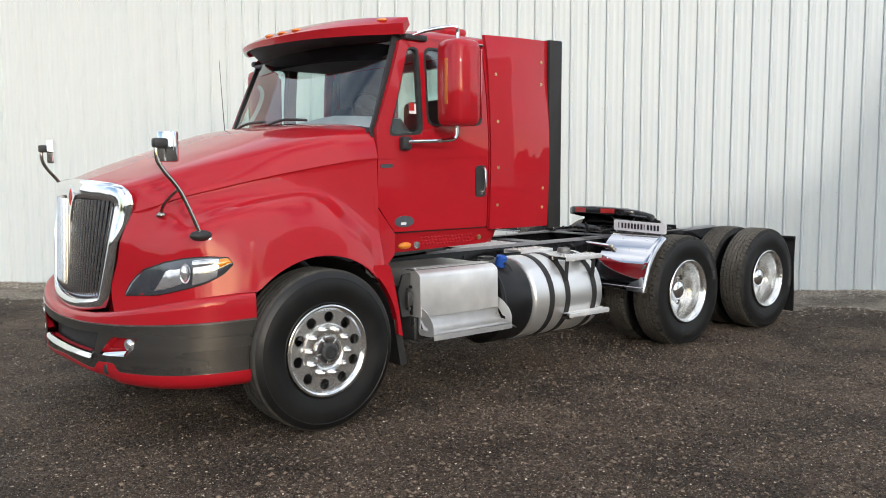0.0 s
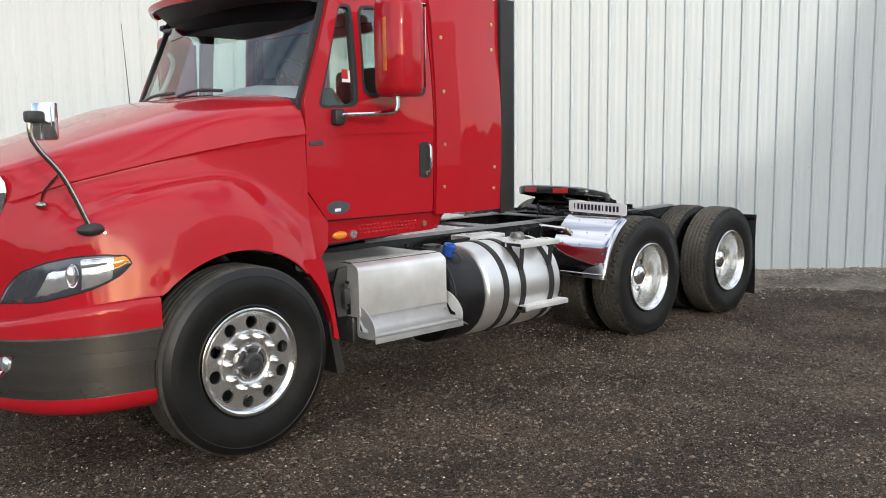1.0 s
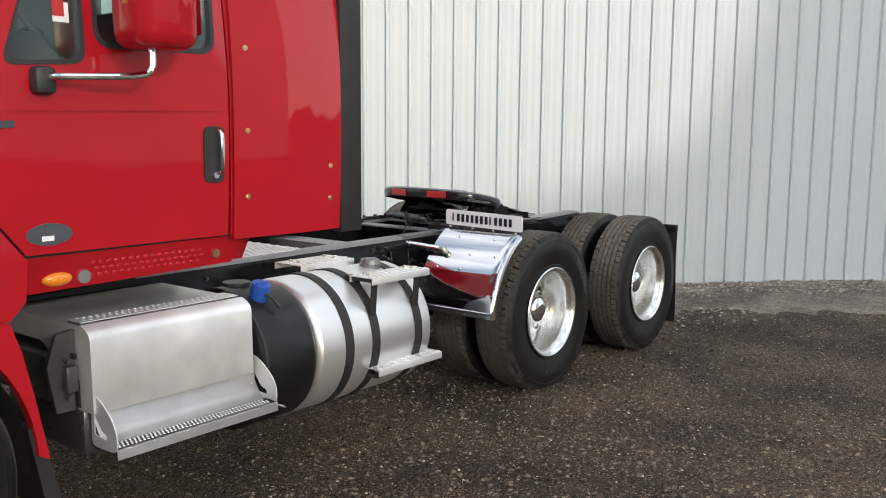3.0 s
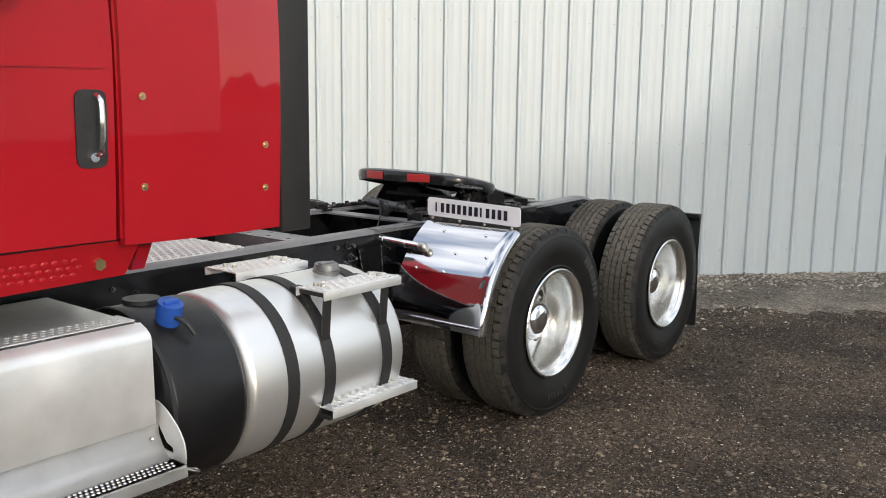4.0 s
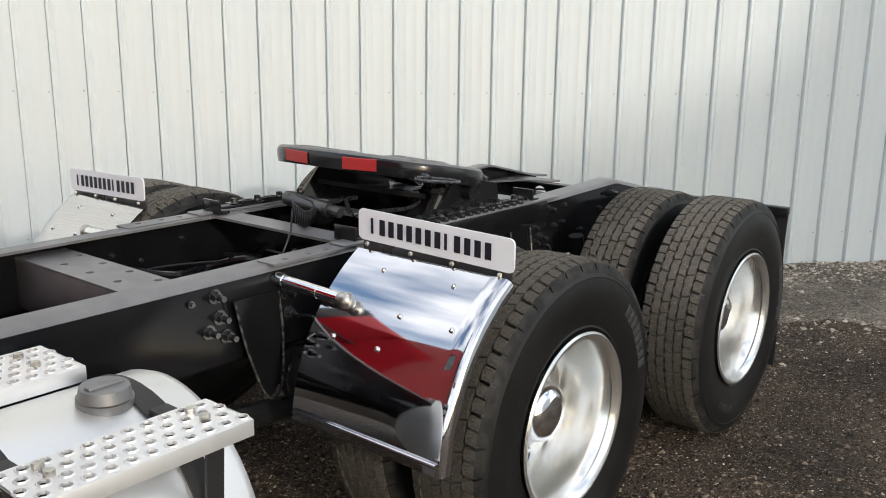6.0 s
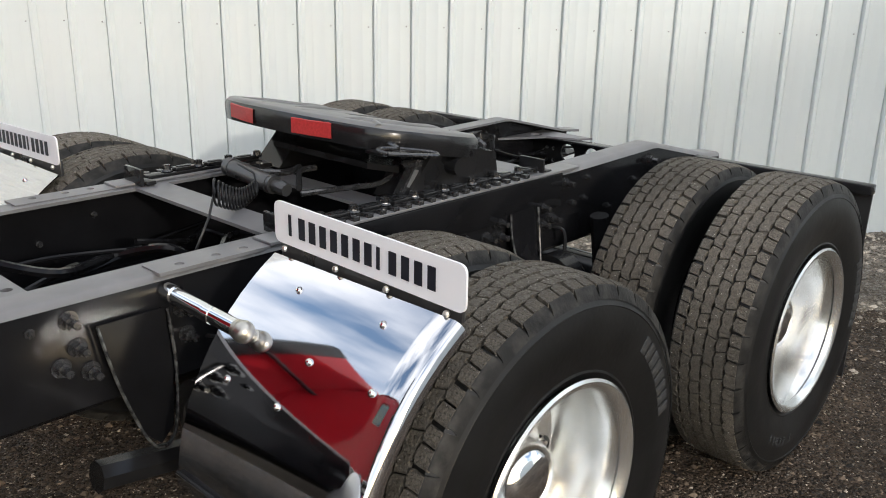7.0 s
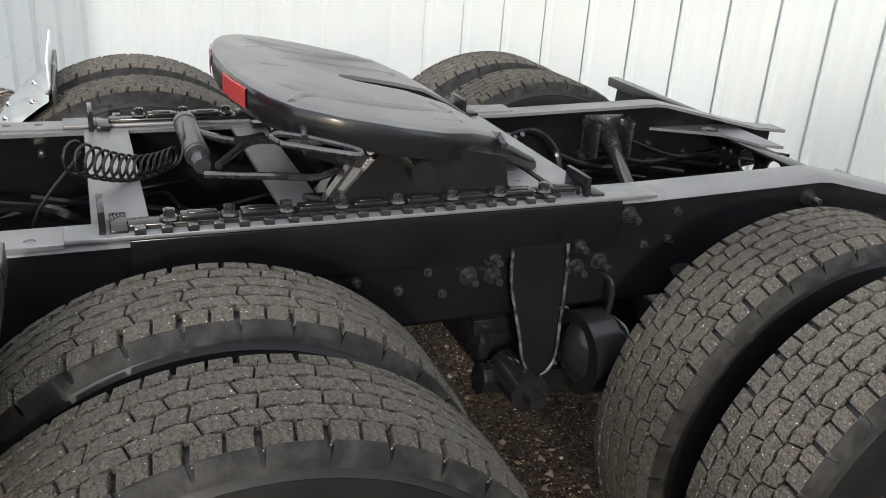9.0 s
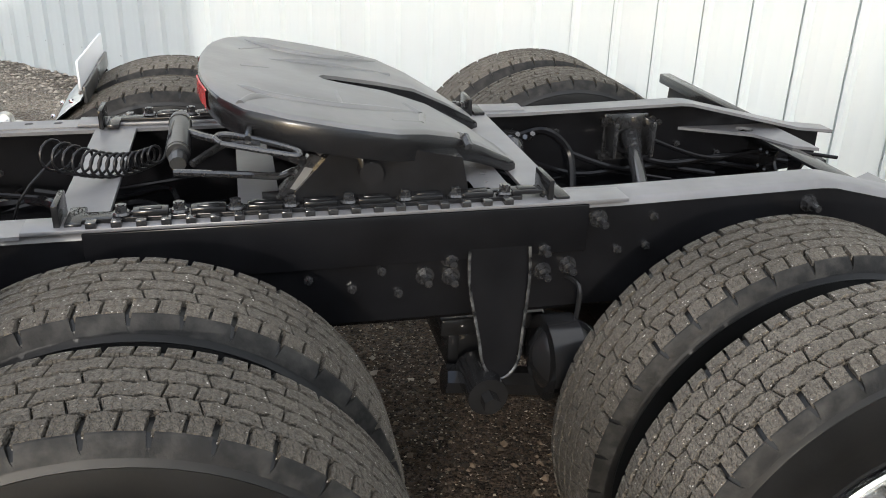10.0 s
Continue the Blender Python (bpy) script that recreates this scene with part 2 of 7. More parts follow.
MILLINGS = grit("asphalt_millings", (0.0065, 0.0045, 0.0032), (0.186, 0.132, 0.092), (0.58, 0.48, 0.37), 0.04, 70)
TREAD = grit("dusty_tread", (0.062, 0.054, 0.045), (0.138, 0.122, 0.100), (0.45, 0.42, 0.38), 0.006, 170, sipes=True, relief=0.0022)
GASKET = mat("window_gasket", (0.006, 0.006, 0.006), 0.9, vary=0.2, scale=10, spec=0.05)
ARM_STEEL = mat("dull_chrome", (0.42, 0.40, 0.37), 0.14, 1.0, vary=0.08, scale=9, rough_vary=0.05)
STICKER = mat("grey_sticker", (0.075, 0.085, 0.10), 0.35, vary=0.15, scale=30)
STONE = mat("loose_millings", (0.125, 0.092, 0.064), 0.6, island=0.94, bump=0.002, bump_scale=120, spec=0.3)
PALE = grit("pale_gravel", (0.11, 0.086, 0.064), (0.50, 0.42, 0.335), (0.58, 0.54, 0.48), 0.12, 45)
CHIPS = mat("pale_chips", (0.42, 0.35, 0.265), 0.7, island=0.55, bump=0.001, bump_scale=120)
PALE_STONE = mat("pale_stones", (0.42, 0.36, 0.29), 0.85, island=0.5, bump=0.002, bump_scale=90)


# ---- mesh helpers ----
def finish(bm, material, angle=35):
    me = bpy.data.meshes.new("mesh")
    bmesh.ops.recalc_face_normals(bm, faces=bm.faces)
    bm.to_mesh(me)
    bm.free()
    me.materials.append(material)
    me.shade_smooth()
    me.set_sharp_from_angle(angle=radians(angle))
    return me


def part(name, bm, material, parent, label="", angle=35):
    """One mesh object under a thing or a part."""
    ob = new(name, finish(bm, material, angle))
    ob.parent = parent
    if parent is not None and parent.type == "EMPTY":
        ob.matrix_parent_inverse = Matrix.Translation(-parent.location)
    return tagged(ob, label)


def shared(name, me, parent, m, label=""):
    ob = new(name, me)
    ob.parent = parent
    if parent is not None and parent.type == "EMPTY":
        ob.matrix_parent_inverse = Matrix.Translation(-parent.location)
    ob.matrix_basis = m
    return tagged(ob, label)


def box(bm, x0, x1, y0, y1, z0, z1, bevel=0.004, m=None):
    m0 = Matrix.Translation(((x0 + x1) / 2, (y0 + y1) / 2, (z0 + z1) / 2)) @ Matrix.Diagonal((abs(x1 - x0), abs(y1 - y0), abs(z1 - z0), 1))
    got = bmesh.ops.create_cube(bm, size=1, matrix=(m @ m0) if m else m0)
    if bevel:
        edges = list({e for v in got["verts"] for e in v.link_edges})
        bmesh.ops.bevel(bm, geom=edges, offset=bevel, segments=2, affect="EDGES", profile=0.5)
    return bm


def rod(bm, a, b, r, r2=None, seg=14, caps=True):
    a, b = Vector(a), Vector(b)
    d = b - a
    m = Matrix.Translation((a + b) / 2) @ d.to_track_quat("Z", "Y").to_matrix().to_4x4()
    bmesh.ops.create_cone(bm, cap_ends=caps, segments=seg, radius1=r, radius2=r if r2 is None else r2, depth=d.length, matrix=m)
    return bm


def ball(bm, c, r, scale=(1, 1, 1), seg=16):
    bmesh.ops.create_uvsphere(bm, u_segments=seg, v_segments=seg // 2, radius=r, matrix=Matrix.Translation(c) @ Matrix.Diagonal((*scale, 1)))
    return bm


def tube(bm, pts, r, seg=10, steps=6):
    """A bent tube through points, smoothed."""
    pts = [Vector(p) for p in pts]
    line = smooth_line(pts, steps) if len(pts) > 2 else pts
    rings = []
    up = Vector((0.13, 0.31, 0.94)).normalized()
    for i, p in enumerate(line):
        t = (line[min(i + 1, len(line) - 1)] - line[max(i - 1, 0)]).normalized()
        a = t.cross(up).normalized()
        up = a.cross(t).normalized()
        rings.append([bm.verts.new(p + r * (math.cos(k * math.tau / seg) * a + math.sin(k * math.tau / seg) * up)) for k in range(seg)])
    for r0, r1 in zip(rings, rings[1:]):
        for k in range(seg):
            bm.faces.new((r0[k], r0[(k + 1) % seg], r1[(k + 1) % seg], r1[k]))
    bm.faces.new(rings[0])
    bm.faces.new(rings[-1])
    return bm


def smooth_line(pts, steps):
    out = []
    n = len(pts)
    for i in range(n - 1):
        p0, p1, p2, p3 = pts[max(i - 1, 0)], pts[i], pts[i + 1], pts[min(i + 2, n - 1)]
        for k in range(steps):
            t = k / steps
            out.append(0.5 * ((2 * p1) + (p2 - p0) * t + (2 * p0 - 5 * p1 + 4 * p2 - p3) * t * t + (3 * p1 - p0 - 3 * p2 + p3) * t ** 3))
    out.append(pts[-1])
    return out


def curve_at(xs, ys, x):
    """Smooth interpolation through a small table."""
    xs, ys = np.asarray(xs, float), np.asarray(ys, float)
    m = np.gradient(ys, xs)
    i = int(np.clip(np.searchsorted(xs, x) - 1, 0, len(xs) - 2))
    h = xs[i + 1] - xs[i]
    t = (min(max(x, xs[0]), xs[-1]) - xs[i]) / h
    return float((2 * t ** 3 - 3 * t * t + 1) * ys[i] + (t ** 3 - 2 * t * t + t) * h * m[i] + (-2 * t ** 3 + 3 * t * t) * ys[i + 1] + (t ** 3 - t * t) * h * m[i + 1])


def lathe(bm, profile, seg=48, close=False):
    """Turns (radius, y) points about the y axis."""
    rings = []
    for r, y in profile:
        rings.append([bm.verts.new((r * math.sin(k * math.tau / seg), y, r * math.cos(k * math.tau / seg))) for k in range(seg)])
    for r0, r1 in zip(rings, rings[1:] + ([rings[0]] if close else [])):
        for k in range(seg):
            bm.faces.new((r0[k], r1[k], r1[(k + 1) % seg], r0[(k + 1) % seg]))
    return rings


def loft(bm, rows, closed=False):
    vs = [[bm.verts.new(p) for p in row] for row in rows]
    for a, b in zip(vs, vs[1:]):
        n = len(a)
        for k in range(n if closed else n - 1):
            bm.faces.new((a[k], a[(k + 1) % n], b[(k + 1) % n], b[k]))
    return vs


def plate(bm, outline, place, thick, holes=()):
    """A sheet cut to an outline with holes; place(u, v) gives the point, thick its depth as a vector."""
    edges = []
    for loop in (outline, *holes):
        vs = [bm.verts.new(place(u, v)) for u, v in loop]
        edges += [bm.edges.new((vs[i], vs[(i + 1) % len(vs)])) for i in range(len(vs))]
    got = bmesh.ops.triangle_fill(bm, use_beauty=True, use_dissolve=False, edges=edges)
    faces = [g for g in got["geom"] if isinstance(g, bmesh.types.BMFace)]
    ex = bmesh.ops.extrude_face_region(bm, geom=faces, use_keep_orig=True)
    bmesh.ops.translate(bm, vec=thick, verts=[g for g in ex["geom"] if isinstance(g, bmesh.types.BMVert)])
    return bm


def rounded(pts, r=0.03, n=4):
    """Rounds the corners of an outline."""
    out = []
    k = len(pts)
    for i in range(k):
        p, a, b = Vector(pts[i]), Vector(pts[i - 1]), Vector(pts[(i + 1) % k])
        da, db = (a - p), (b - p)
        ra = min(r, da.length * 0.45, db.length * 0.45)
        s, e = p + da.normalized() * ra, p + db.normalized() * ra
        for j in range(n + 1):
            t = j / n
            out.append(tuple((1 - t) ** 2 * s + 2 * t * (1 - t) * p + t * t * e))
    return out


def ring(cx, cy, r, n=16, ry=None):
    return [(cx + r * math.cos(i * math.tau / n), cy + (ry or r) * math.sin(i * math.tau / n)) for i in range(n)]


# ---- setting: ground, wall, unseen shadow blocker ----
W0 = Vector((8.6409, 8.7957))                       # a point at the foot of the wall
WD = Vector((-0.70215, 0.71203))                   # along the wall
WN = Vector((-0.71203, -0.70215))                  # out of the wall, to the yard


def wall_point(s, out, z):
    p = W0 + WD * s + WN * out
    return Vector((p.x, p.y, z))


def value_noise(x, y, seed):
    r = np.random.RandomState(seed)
    t = r.rand(64, 64)
    xi, yi = np.floor(x).astype(int), np.floor(y).astype(int)
    fx, fy = x - xi, y - yi
    fx, fy = fx * fx * (3 - 2 * fx), fy * fy * (3 - 2 * fy)
    g = lambda a, b: t[a % 64, b % 64]
    return (g(xi, yi) * (1 - fx) + g(xi + 1, yi) * fx) * (1 - fy) + (g(xi, yi + 1) * (1 - fx) + g(xi + 1, yi + 1) * fx) * fy


def ground_height(x, y):
    h = 0.030 * (value_noise(x * 0.45, y * 0.45, 3) - 0.5) + 0.012 * (value_noise(x * 2.1, y * 2.1, 4) - 0.5) + 0.010 * (value_noise(x * 9, y * 9, 5) - 0.5)
    away = (x - W0.x) * WN.x + (y - W0.y) * WN.y
    return h + 0.008 * (value_noise(x * 21, y * 21, 6) - 0.5) - 0.006 - 0.06 * np.clip((2.3 - away) / 1.3, 0, 1)


def ground_sheet():
    def axis(lo, hi, step):
        mid = np.arange(lo, hi, step)
        far = np.array([0.15, 0.4, 0.9, 2, 5, 12, 30, 80, 200, 500, 1500])
        return np.concatenate([lo - far[::-1], mid, mid[-1] + far])
    xs, ys = axis(-0.5, 13.5, 0.055), axis(-1.0, 14.0, 0.055)
    gx, gy = np.meshgrid(xs, ys, indexing="ij")
    gz = ground_height(gx, gy)
    verts = np.stack([gx, gy, gz], -1).reshape(-1, 3)
    nx, ny = len(xs), len(ys)
    i = np.arange(nx * ny).reshape(nx, ny)
    faces = np.stack([i[:-1, :-1], i[1:, :-1], i[1:, 1:], i[:-1, 1:]], -1).reshape(-1, 4)
    me = bpy.data.meshes.new("ground")
    me.from_pydata(verts.tolist(), [], faces.tolist())
    me.materials.append(MILLINGS)
    me.shade_smooth()
    return tagged(new("ground", me), "dark yard of packed asphalt millings and gravel", "ground", kind="structure")


def pebbles(name, points, sizes, material, seed):
    """Many small broken stones in one mesh."""
    r = np.random.RandomState(seed)
    base = np.array([(1, 0, 0), (-1, 0, 0), (0, 1, 0), (0, -1, 0), (0, 0, 0.8), (0, 0, -0.8)], float)
    tri = np.array([(0, 2, 4), (2, 1, 4), (1, 3, 4), (3, 0, 4), (2, 0, 5), (1, 2, 5), (3, 1, 5), (0, 3, 5)])
    n = len(points)
    v = base[None] * (0.6 + 0.6 * r.rand(n, 6, 1)) + 0.25 * (r.rand(n, 6, 3) - 0.5)
    a = r.rand(n) * math.tau
    c, s = np.cos(a), np.sin(a)
    x, y = v[..., 0] * c[:, None] - v[..., 1] * s[:, None], v[..., 0] * s[:, None] + v[..., 1] * c[:, None]
    v = np.stack([x, y, v[..., 2] * 0.75], -1) * sizes[:, None, None] + points[:, None, :]
    f = tri[None] + 6 * np.arange(n)[:, None, None]
    me = bpy.data.meshes.new(name)
    me.from_pydata(v.reshape(-1, 3).tolist(), [], f.reshape(-1, 3).tolist())
    me.materials.append(material)
    return new(name, me)


def wall_panel_mesh():
    """One ribbed sheet, four ribs wide, u along the wall."""
    pitch, high = 0.242, 6.2
    prof = []
    for k in range(4):
        u = k * pitch
        prof += [(u - 0.034, 0), (u - 0.014, 0.028), (u + 0.006, 0.028), (u + 0.011, 0.002), (u + 0.0115, -0.013), (u + 0.0205, -0.013), (u + 0.021, 0)]
        for w in (0.084, 0.160):
            prof += [(u + w - 0.013, 0), (u + w - 0.005, 0.0018), (u + w + 0.005, 0.0018), (u + w + 0.013, 0)]
    prof.append((4 * pitch - 0.0345, 0))
    bm = bmesh.new()
    rows = []
    for z in (-0.04, high):
        rows.append([(u, d, z) for u, d in prof])
    loft(bm, rows)
    back = [bm.verts.new((u, -0.017, z)) for u, z in ((prof[0][0], -0.04), (prof[-1][0], -0.04), (prof[-1][0], high), (prof[0][0], high))]
    bm.faces.new(back)
    return finish(bm, SIDING, 20)


def setting():
    ground_sheet()
    core = bmesh.new()
    m = Matrix.Translation((W0.x, W0.y, 0)) @ Matrix(((WD.x, WN.x, 0, 0), (WD.y, WN.y, 0, 0), (0, 0, 1, 0), (0, 0, 0, 1)))
    box(core, -16, 22, -0.28, -0.02, -0.2, 6.25, 0, m)
    wall = tagged(new("wall_north", finish(core, SIDING)), "white ribbed steel siding of a long building", "wall", kind="structure")
    me = wall_panel_mesh()
    first = -0.027 - 0.242 * 56
    for k in range(36):
        ob = new("panel", me)
        ob.parent = wall
        ob.matrix_basis = m @ Matrix.Translation((first + k * 0.968, 0.002 + 0.0006 * (k % 2), 0))
    # pale gravel against the foot of the wall
    r = np.random.RandomState(7)
    n = 26000
    s = r.rand(n) * 22 - 12
    d = 0.02 + np.abs(r.randn(n)) * 0.9
    keep = d < 2.4
    s, d = s[keep], d[keep]
    p = np.stack([W0.x + WD.x * s + WN.x * d, W0.y + WD.y * s + WN.y * d, 0 * s], -1)
    p[:, 2] = ground_height(p[:, 0], p[:, 1]) + np.maximum(0, 0.035 - 0.02 * d)
    tagged(pebbles("gravel", p, 0.006 + 0.020 * r.rand(len(p)) ** 3, PALE_STONE, 8), "pale loose gravel along the foot of the wall", "gravel", kind="stuff")
    bm = bmesh.new()
    rows = []
    for d in (1.9, 1.75, 1.6, 1.3, 0.9, 0.5, 0.25, 0.0):
        row = []
        for i in range(420):
            u = -15 + 0.083 * i
            e = d + (0.22 * math.sin(u * 1.9) + 0.13 * math.sin(u * 5.3 + 1) + 0.07 * math.sin(u * 13.7)) * min(1.0, d)
            q = wall_point(u, e, 0)
            q.z = float(ground_height(q.x, q.y)) + (0.024 if d < 1.5 else 0.016 if d < 1.7 else 0.004 if d < 1.8 else -0.02) + 0.006 * math.sin(u * 17 + d * 9)
            row.append(q)
        rows.append(row)
    loft(bm, rows)
    strip = new("gravel_strip", finish(bm, PALE))
    tagged(strip, "bank of pale gravel at the building's foot", "gravel", kind="structure")
    # loose millings over the yard
    n = 190000
    x, y = r.rand(n) * 12 + 0.3, r.rand(n) * 11.5 - 0.6
    near = r.rand(n) < 0.25 + 0.75 * np.exp(-((x - 5) ** 2 + (y - 3) ** 2) / 12)
    x, y = x[near], y[near]
    p = np.stack([x, y, ground_height(x, y)], -1)
    tagged(pebbles("loose_stones", p, 0.004 + 0.016 * r.rand(len(p)) ** 4, STONE, 9), "loose crumbs of asphalt and stone on the yard", "gravel", kind="stuff")
    n = 16000
    x, y = r.rand(n) * 11 + 0.6, r.rand(n) * 10 - 0.6
    p = np.stack([x, y, ground_height(x, y) + 0.002], -1)
    tagged(pebbles("pale_chips", p, 0.0035 + 0.007 * r.rand(len(p)) ** 3, CHIPS, 10), "pale stone chips scattered over the yard", "gravel", kind="stuff")
    # unseen blocker across the yard, added to cast the shadow on the wall
    bm = bmesh.new()
    c = Vector((0.0, -14.7))
    # a low step, then a steep and a flat slope, fitted to the shadow's edge
    out = [(19.6, 0), (19.6, 7.3), (18.4, 9.2), (12.5, 10.6), (6.75, 9.2), (6.05, 7.55), (5.7, 7.32), (3.9, 7.1), (3.9, 0)]
    plate(bm, out, lambda u, v: Vector((c.x + u, c.y, v)), Vector((0, -14, 0)))
    tagged(new("shadow_blocker", finish(bm, SIDING)), "unseen pale blocker, shaped to cast the shadow on the wall", "building", kind="structure")

    # screws of the siding, in rows
    bm = bmesh.new()
    for z in (0.22, 1.30, 2.45, 3.6):
        for k in range(76):
            u = -0.027 + 0.242 * (k - 38) + 0.045
            h = z + 0.004 * ((k * 7) % 3 - 1)
            rod(bm, m @ Vector((u, 0.001, h)), m @ Vector((u, 0.009, h)), 0.006, 0.004, 6)
    sc = new("siding_screws", finish(bm, ZINC))
    sc.parent = wall
    tagged(sc, "rows of small siding screws", kind="stuff")
    # unseen dark trees round the yard behind the camera, added for dark reflections
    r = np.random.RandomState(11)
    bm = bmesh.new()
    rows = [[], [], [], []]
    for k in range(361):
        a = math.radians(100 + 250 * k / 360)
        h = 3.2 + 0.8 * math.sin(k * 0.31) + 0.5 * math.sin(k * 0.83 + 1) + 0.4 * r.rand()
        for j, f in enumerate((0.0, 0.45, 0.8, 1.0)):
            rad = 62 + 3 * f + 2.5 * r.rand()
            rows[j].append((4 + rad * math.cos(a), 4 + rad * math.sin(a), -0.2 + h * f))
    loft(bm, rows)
    tagged(new("backdrop", finish(bm, TREES)), "unseen far line of trees round the yard, added for dark reflections", "trees", kind="structure")


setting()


# ---- the truck ----
truck = new("semi_truck")
truck.location = (5.6, CY, 0)
truck.empty_display_size = 0.3
tagged(truck, "red day-cab highway tractor with polished wheels, parked on the yard", "truck")
SIDES = (-1, 1)                                   # driver's side, far side


def Y(s, v):
    return CY + s * v


# hood and fenders: one swept body
HX = [1.935, 2.05, 2.2, 2.5, 2.8, 3.1, 3.35, 3.6]
HOOD = dict(
    zc=[1.555, 1.585, 1.63, 1.735, 1.83, 1.92, 1.965, 1.985],
    ws=[0.60, 0.68, 0.73, 0.82, 0.91, 1.0, 1.06, 1.09], zs=[1.49, 1.525, 1.57, 1.65, 1.735, 1.815, 1.865, 1.90],
    wc=[0.665, 0.765, 0.83, 0.92, 1.0, 1.07, 1.12, 1.15], zk=[1.38, 1.41, 1.45, 1.52, 1.59, 1.65, 1.69, 1.715],
    wv=[0.645, 0.79, 0.90, 0.99, 1.04, 1.08, 1.12, 1.155], zv=[1.22, 1.27, 1.33, 1.42, 1.48, 1.51, 1.47, 1.42],
    wf=[0.605, 0.845, 1.01, 1.115, 1.14, 1.145, 1.15, 1.165], zf=[1.08, 1.16, 1.23, 1.345, 1.435, 1.465, 1.36, 1.22],
    wo=[0.56, 0.885, 1.05, 1.185, 1.24, 1.25, 1.25, 1.22])
ARCH = (3.09, 0.50, 0.605)


def hood_at(key, x):
    return curve_at(HX, HOOD[key], x)


def lip_height(x):
    cx, cz, r = ARCH
    d = abs(x - cx)
    if d >= r - 0.16:
        return 0.915 - 0.17 * max(0, (2.5 - x) / 0.55) if x < cx else 0.985 - max(0, x - 3.55) * 0.2
    return cz + math.sqrt(r * r - d * d)


def nose(x, v):
    """How far the nose is swept back at a half width."""
    fade = min(1.0, max(0.0, (2.45 - x) / 0.5))
    return 0.115 * min(abs(v) / 0.75, 1.0) ** 2 * fade * fade * (3 - 2 * fade)


def flat_section(x, s):
    """From the middle of the hood out over the shoulder and fender to its lip."""
    zl = lip_height(x)
    g = lambda k: hood_at(k, x)
    zf = max(g("zf"), zl + 0.10)
    key = [(0, g("zc")), (g("ws") * 0.55, g("zc") - 0.012), (g("ws") * 0.9, g("zs") + 0.035), (g("ws") + 0.012, g("zs") - 0.03), (g("wc") + 0.004, g("zk") + 0.016), (g("wc") - 0.004, g("zk") - 0.014),
           (g("wv"), min(g("zv"), g("zk") - 0.05)), (g("wf"), zf), (g("wo") - 0.025, zf * 0.55 + zl * 0.45), (g("wo"), zl + 0.03), (g("wo") + 0.004, zl)]
    pts = smooth_line([Vector((v, z, 0)) for v, z in key], 4)
    return [(x, Y(s, p.x), p.y) for p in pts]


def hood_section(x, s):
    return [(px + nose(px, py - CY), py, pz) for px, py, pz in flat_section(x, s)]


def build_hood():
    xs = [1.94, 1.955, 1.985, 2.02, 2.06] + list(np.linspace(2.1, 2.62, 12)) + list(np.linspace(2.64, 3.55, 34)) + [3.575, 3.592]
    for s in SIDES:
        bm = bmesh.new()
        rows = [hood_section(x, s) for x in xs]
        # the front edge leans back over the chrome
        for x, row in zip(xs, rows):
            f = max(0.0, 1 - (x - 1.94) / 0.22)
            for i, (px, py, pz) in enumerate(row):
                row[i] = (px + 0.07 * f * f * min(1.0, max(0.0, (pz - 1.22) / 0.2)), py, pz)
        first = [(p[0] + 0.004, CY + (p[1] - CY) * 0.985, p[2] - 0.008) for p in rows[0]]
        rows = [[(p[0] + 0.05, CY + (p[1] - CY) * 0.60, p[2] - 0.02 - 0.06 * (p[2] > 1.35)) for p in rows[0]], [(p[0] + 0.022, CY + (p[1] - CY) * 0.84, p[2] - 0.02 - 0.03 * (p[2] > 1.35)) for p in rows[0]], [(p[0] + 0.012, CY + (p[1] - CY) * 0.97, p[2] - 0.016) for p in rows[0]], first] + rows[1:]
        vs = loft(bm, rows)
        # turned-in lip
        edge = [v[-1] for v in vs]
        inner = [bm.verts.new(v.co + Vector((0, -s * 0.06, 0.012))) for v in edge]
        for a, b, c, d in zip(edge, edge[1:], inner[1:], inner):
            bm.faces.new((a, b, c, d))
        bmesh.ops.remove_doubles(bm, verts=bm.verts, dist=0.0005)
        part("hood" if s < 0 else "hood_half", bm, RED, truck, "glossy red sloping hood with flared fender", 50)
        # fender tail behind the wheel
        bm = bmesh.new()
        arc = [(ARCH[0] + 0.615 * math.cos(a), ARCH[1] + 0.615 * math.sin(a)) for a in np.linspace(radians(50), radians(2), 9)]
        tail = arc + [(3.745, 0.50), (3.70, 0.74), (3.665, 0.90), (3.63, 1.005), (3.50, 1.01)]
        plate(bm, tail, lambda u, v: Vector((u, Y(s, 1.235 - 0.05 * max(0, u - 3.5)), v)), Vector((0, -s * 0.05, 0)))
        part("fender_tail", bm, RED, truck, "red fender extension", 30)
        bm = bmesh.new()
        # dark wheel housing
        rows = []
        for a in np.linspace(radians(-5), radians(185), 20):
            x, z = ARCH[0] + 0.595 * math.cos(a), ARCH[1] + 0.595 * math.sin(a)
            rows.append([(x, Y(s, 1.19), z), (x, Y(s, 0.45), z)])
        loft(bm, rows)
        part("wheel_housing", bm, PLASTIC, truck)
        bm = bmesh.new()
        plate(bm, rounded([(3.68, 0.62), (3.72, 0.62), (3.80, 0.30), (3.74, 0.29)], 0.01), lambda u, v: Vector((u, Y(s, 1.20), v)), Vector((0, -s * 0.55, 0)))
        part("splash_flap", bm, TRIM_RUBBER, truck)


def front_x(v, z):
    """How far forward the nose stands."""
    return 1.936 + 0.100 * (v / 0.75) ** 2 + 0.25 * max(0.0, abs(v) - 0.3) ** 2 + 0.06 * (z - 0.82)


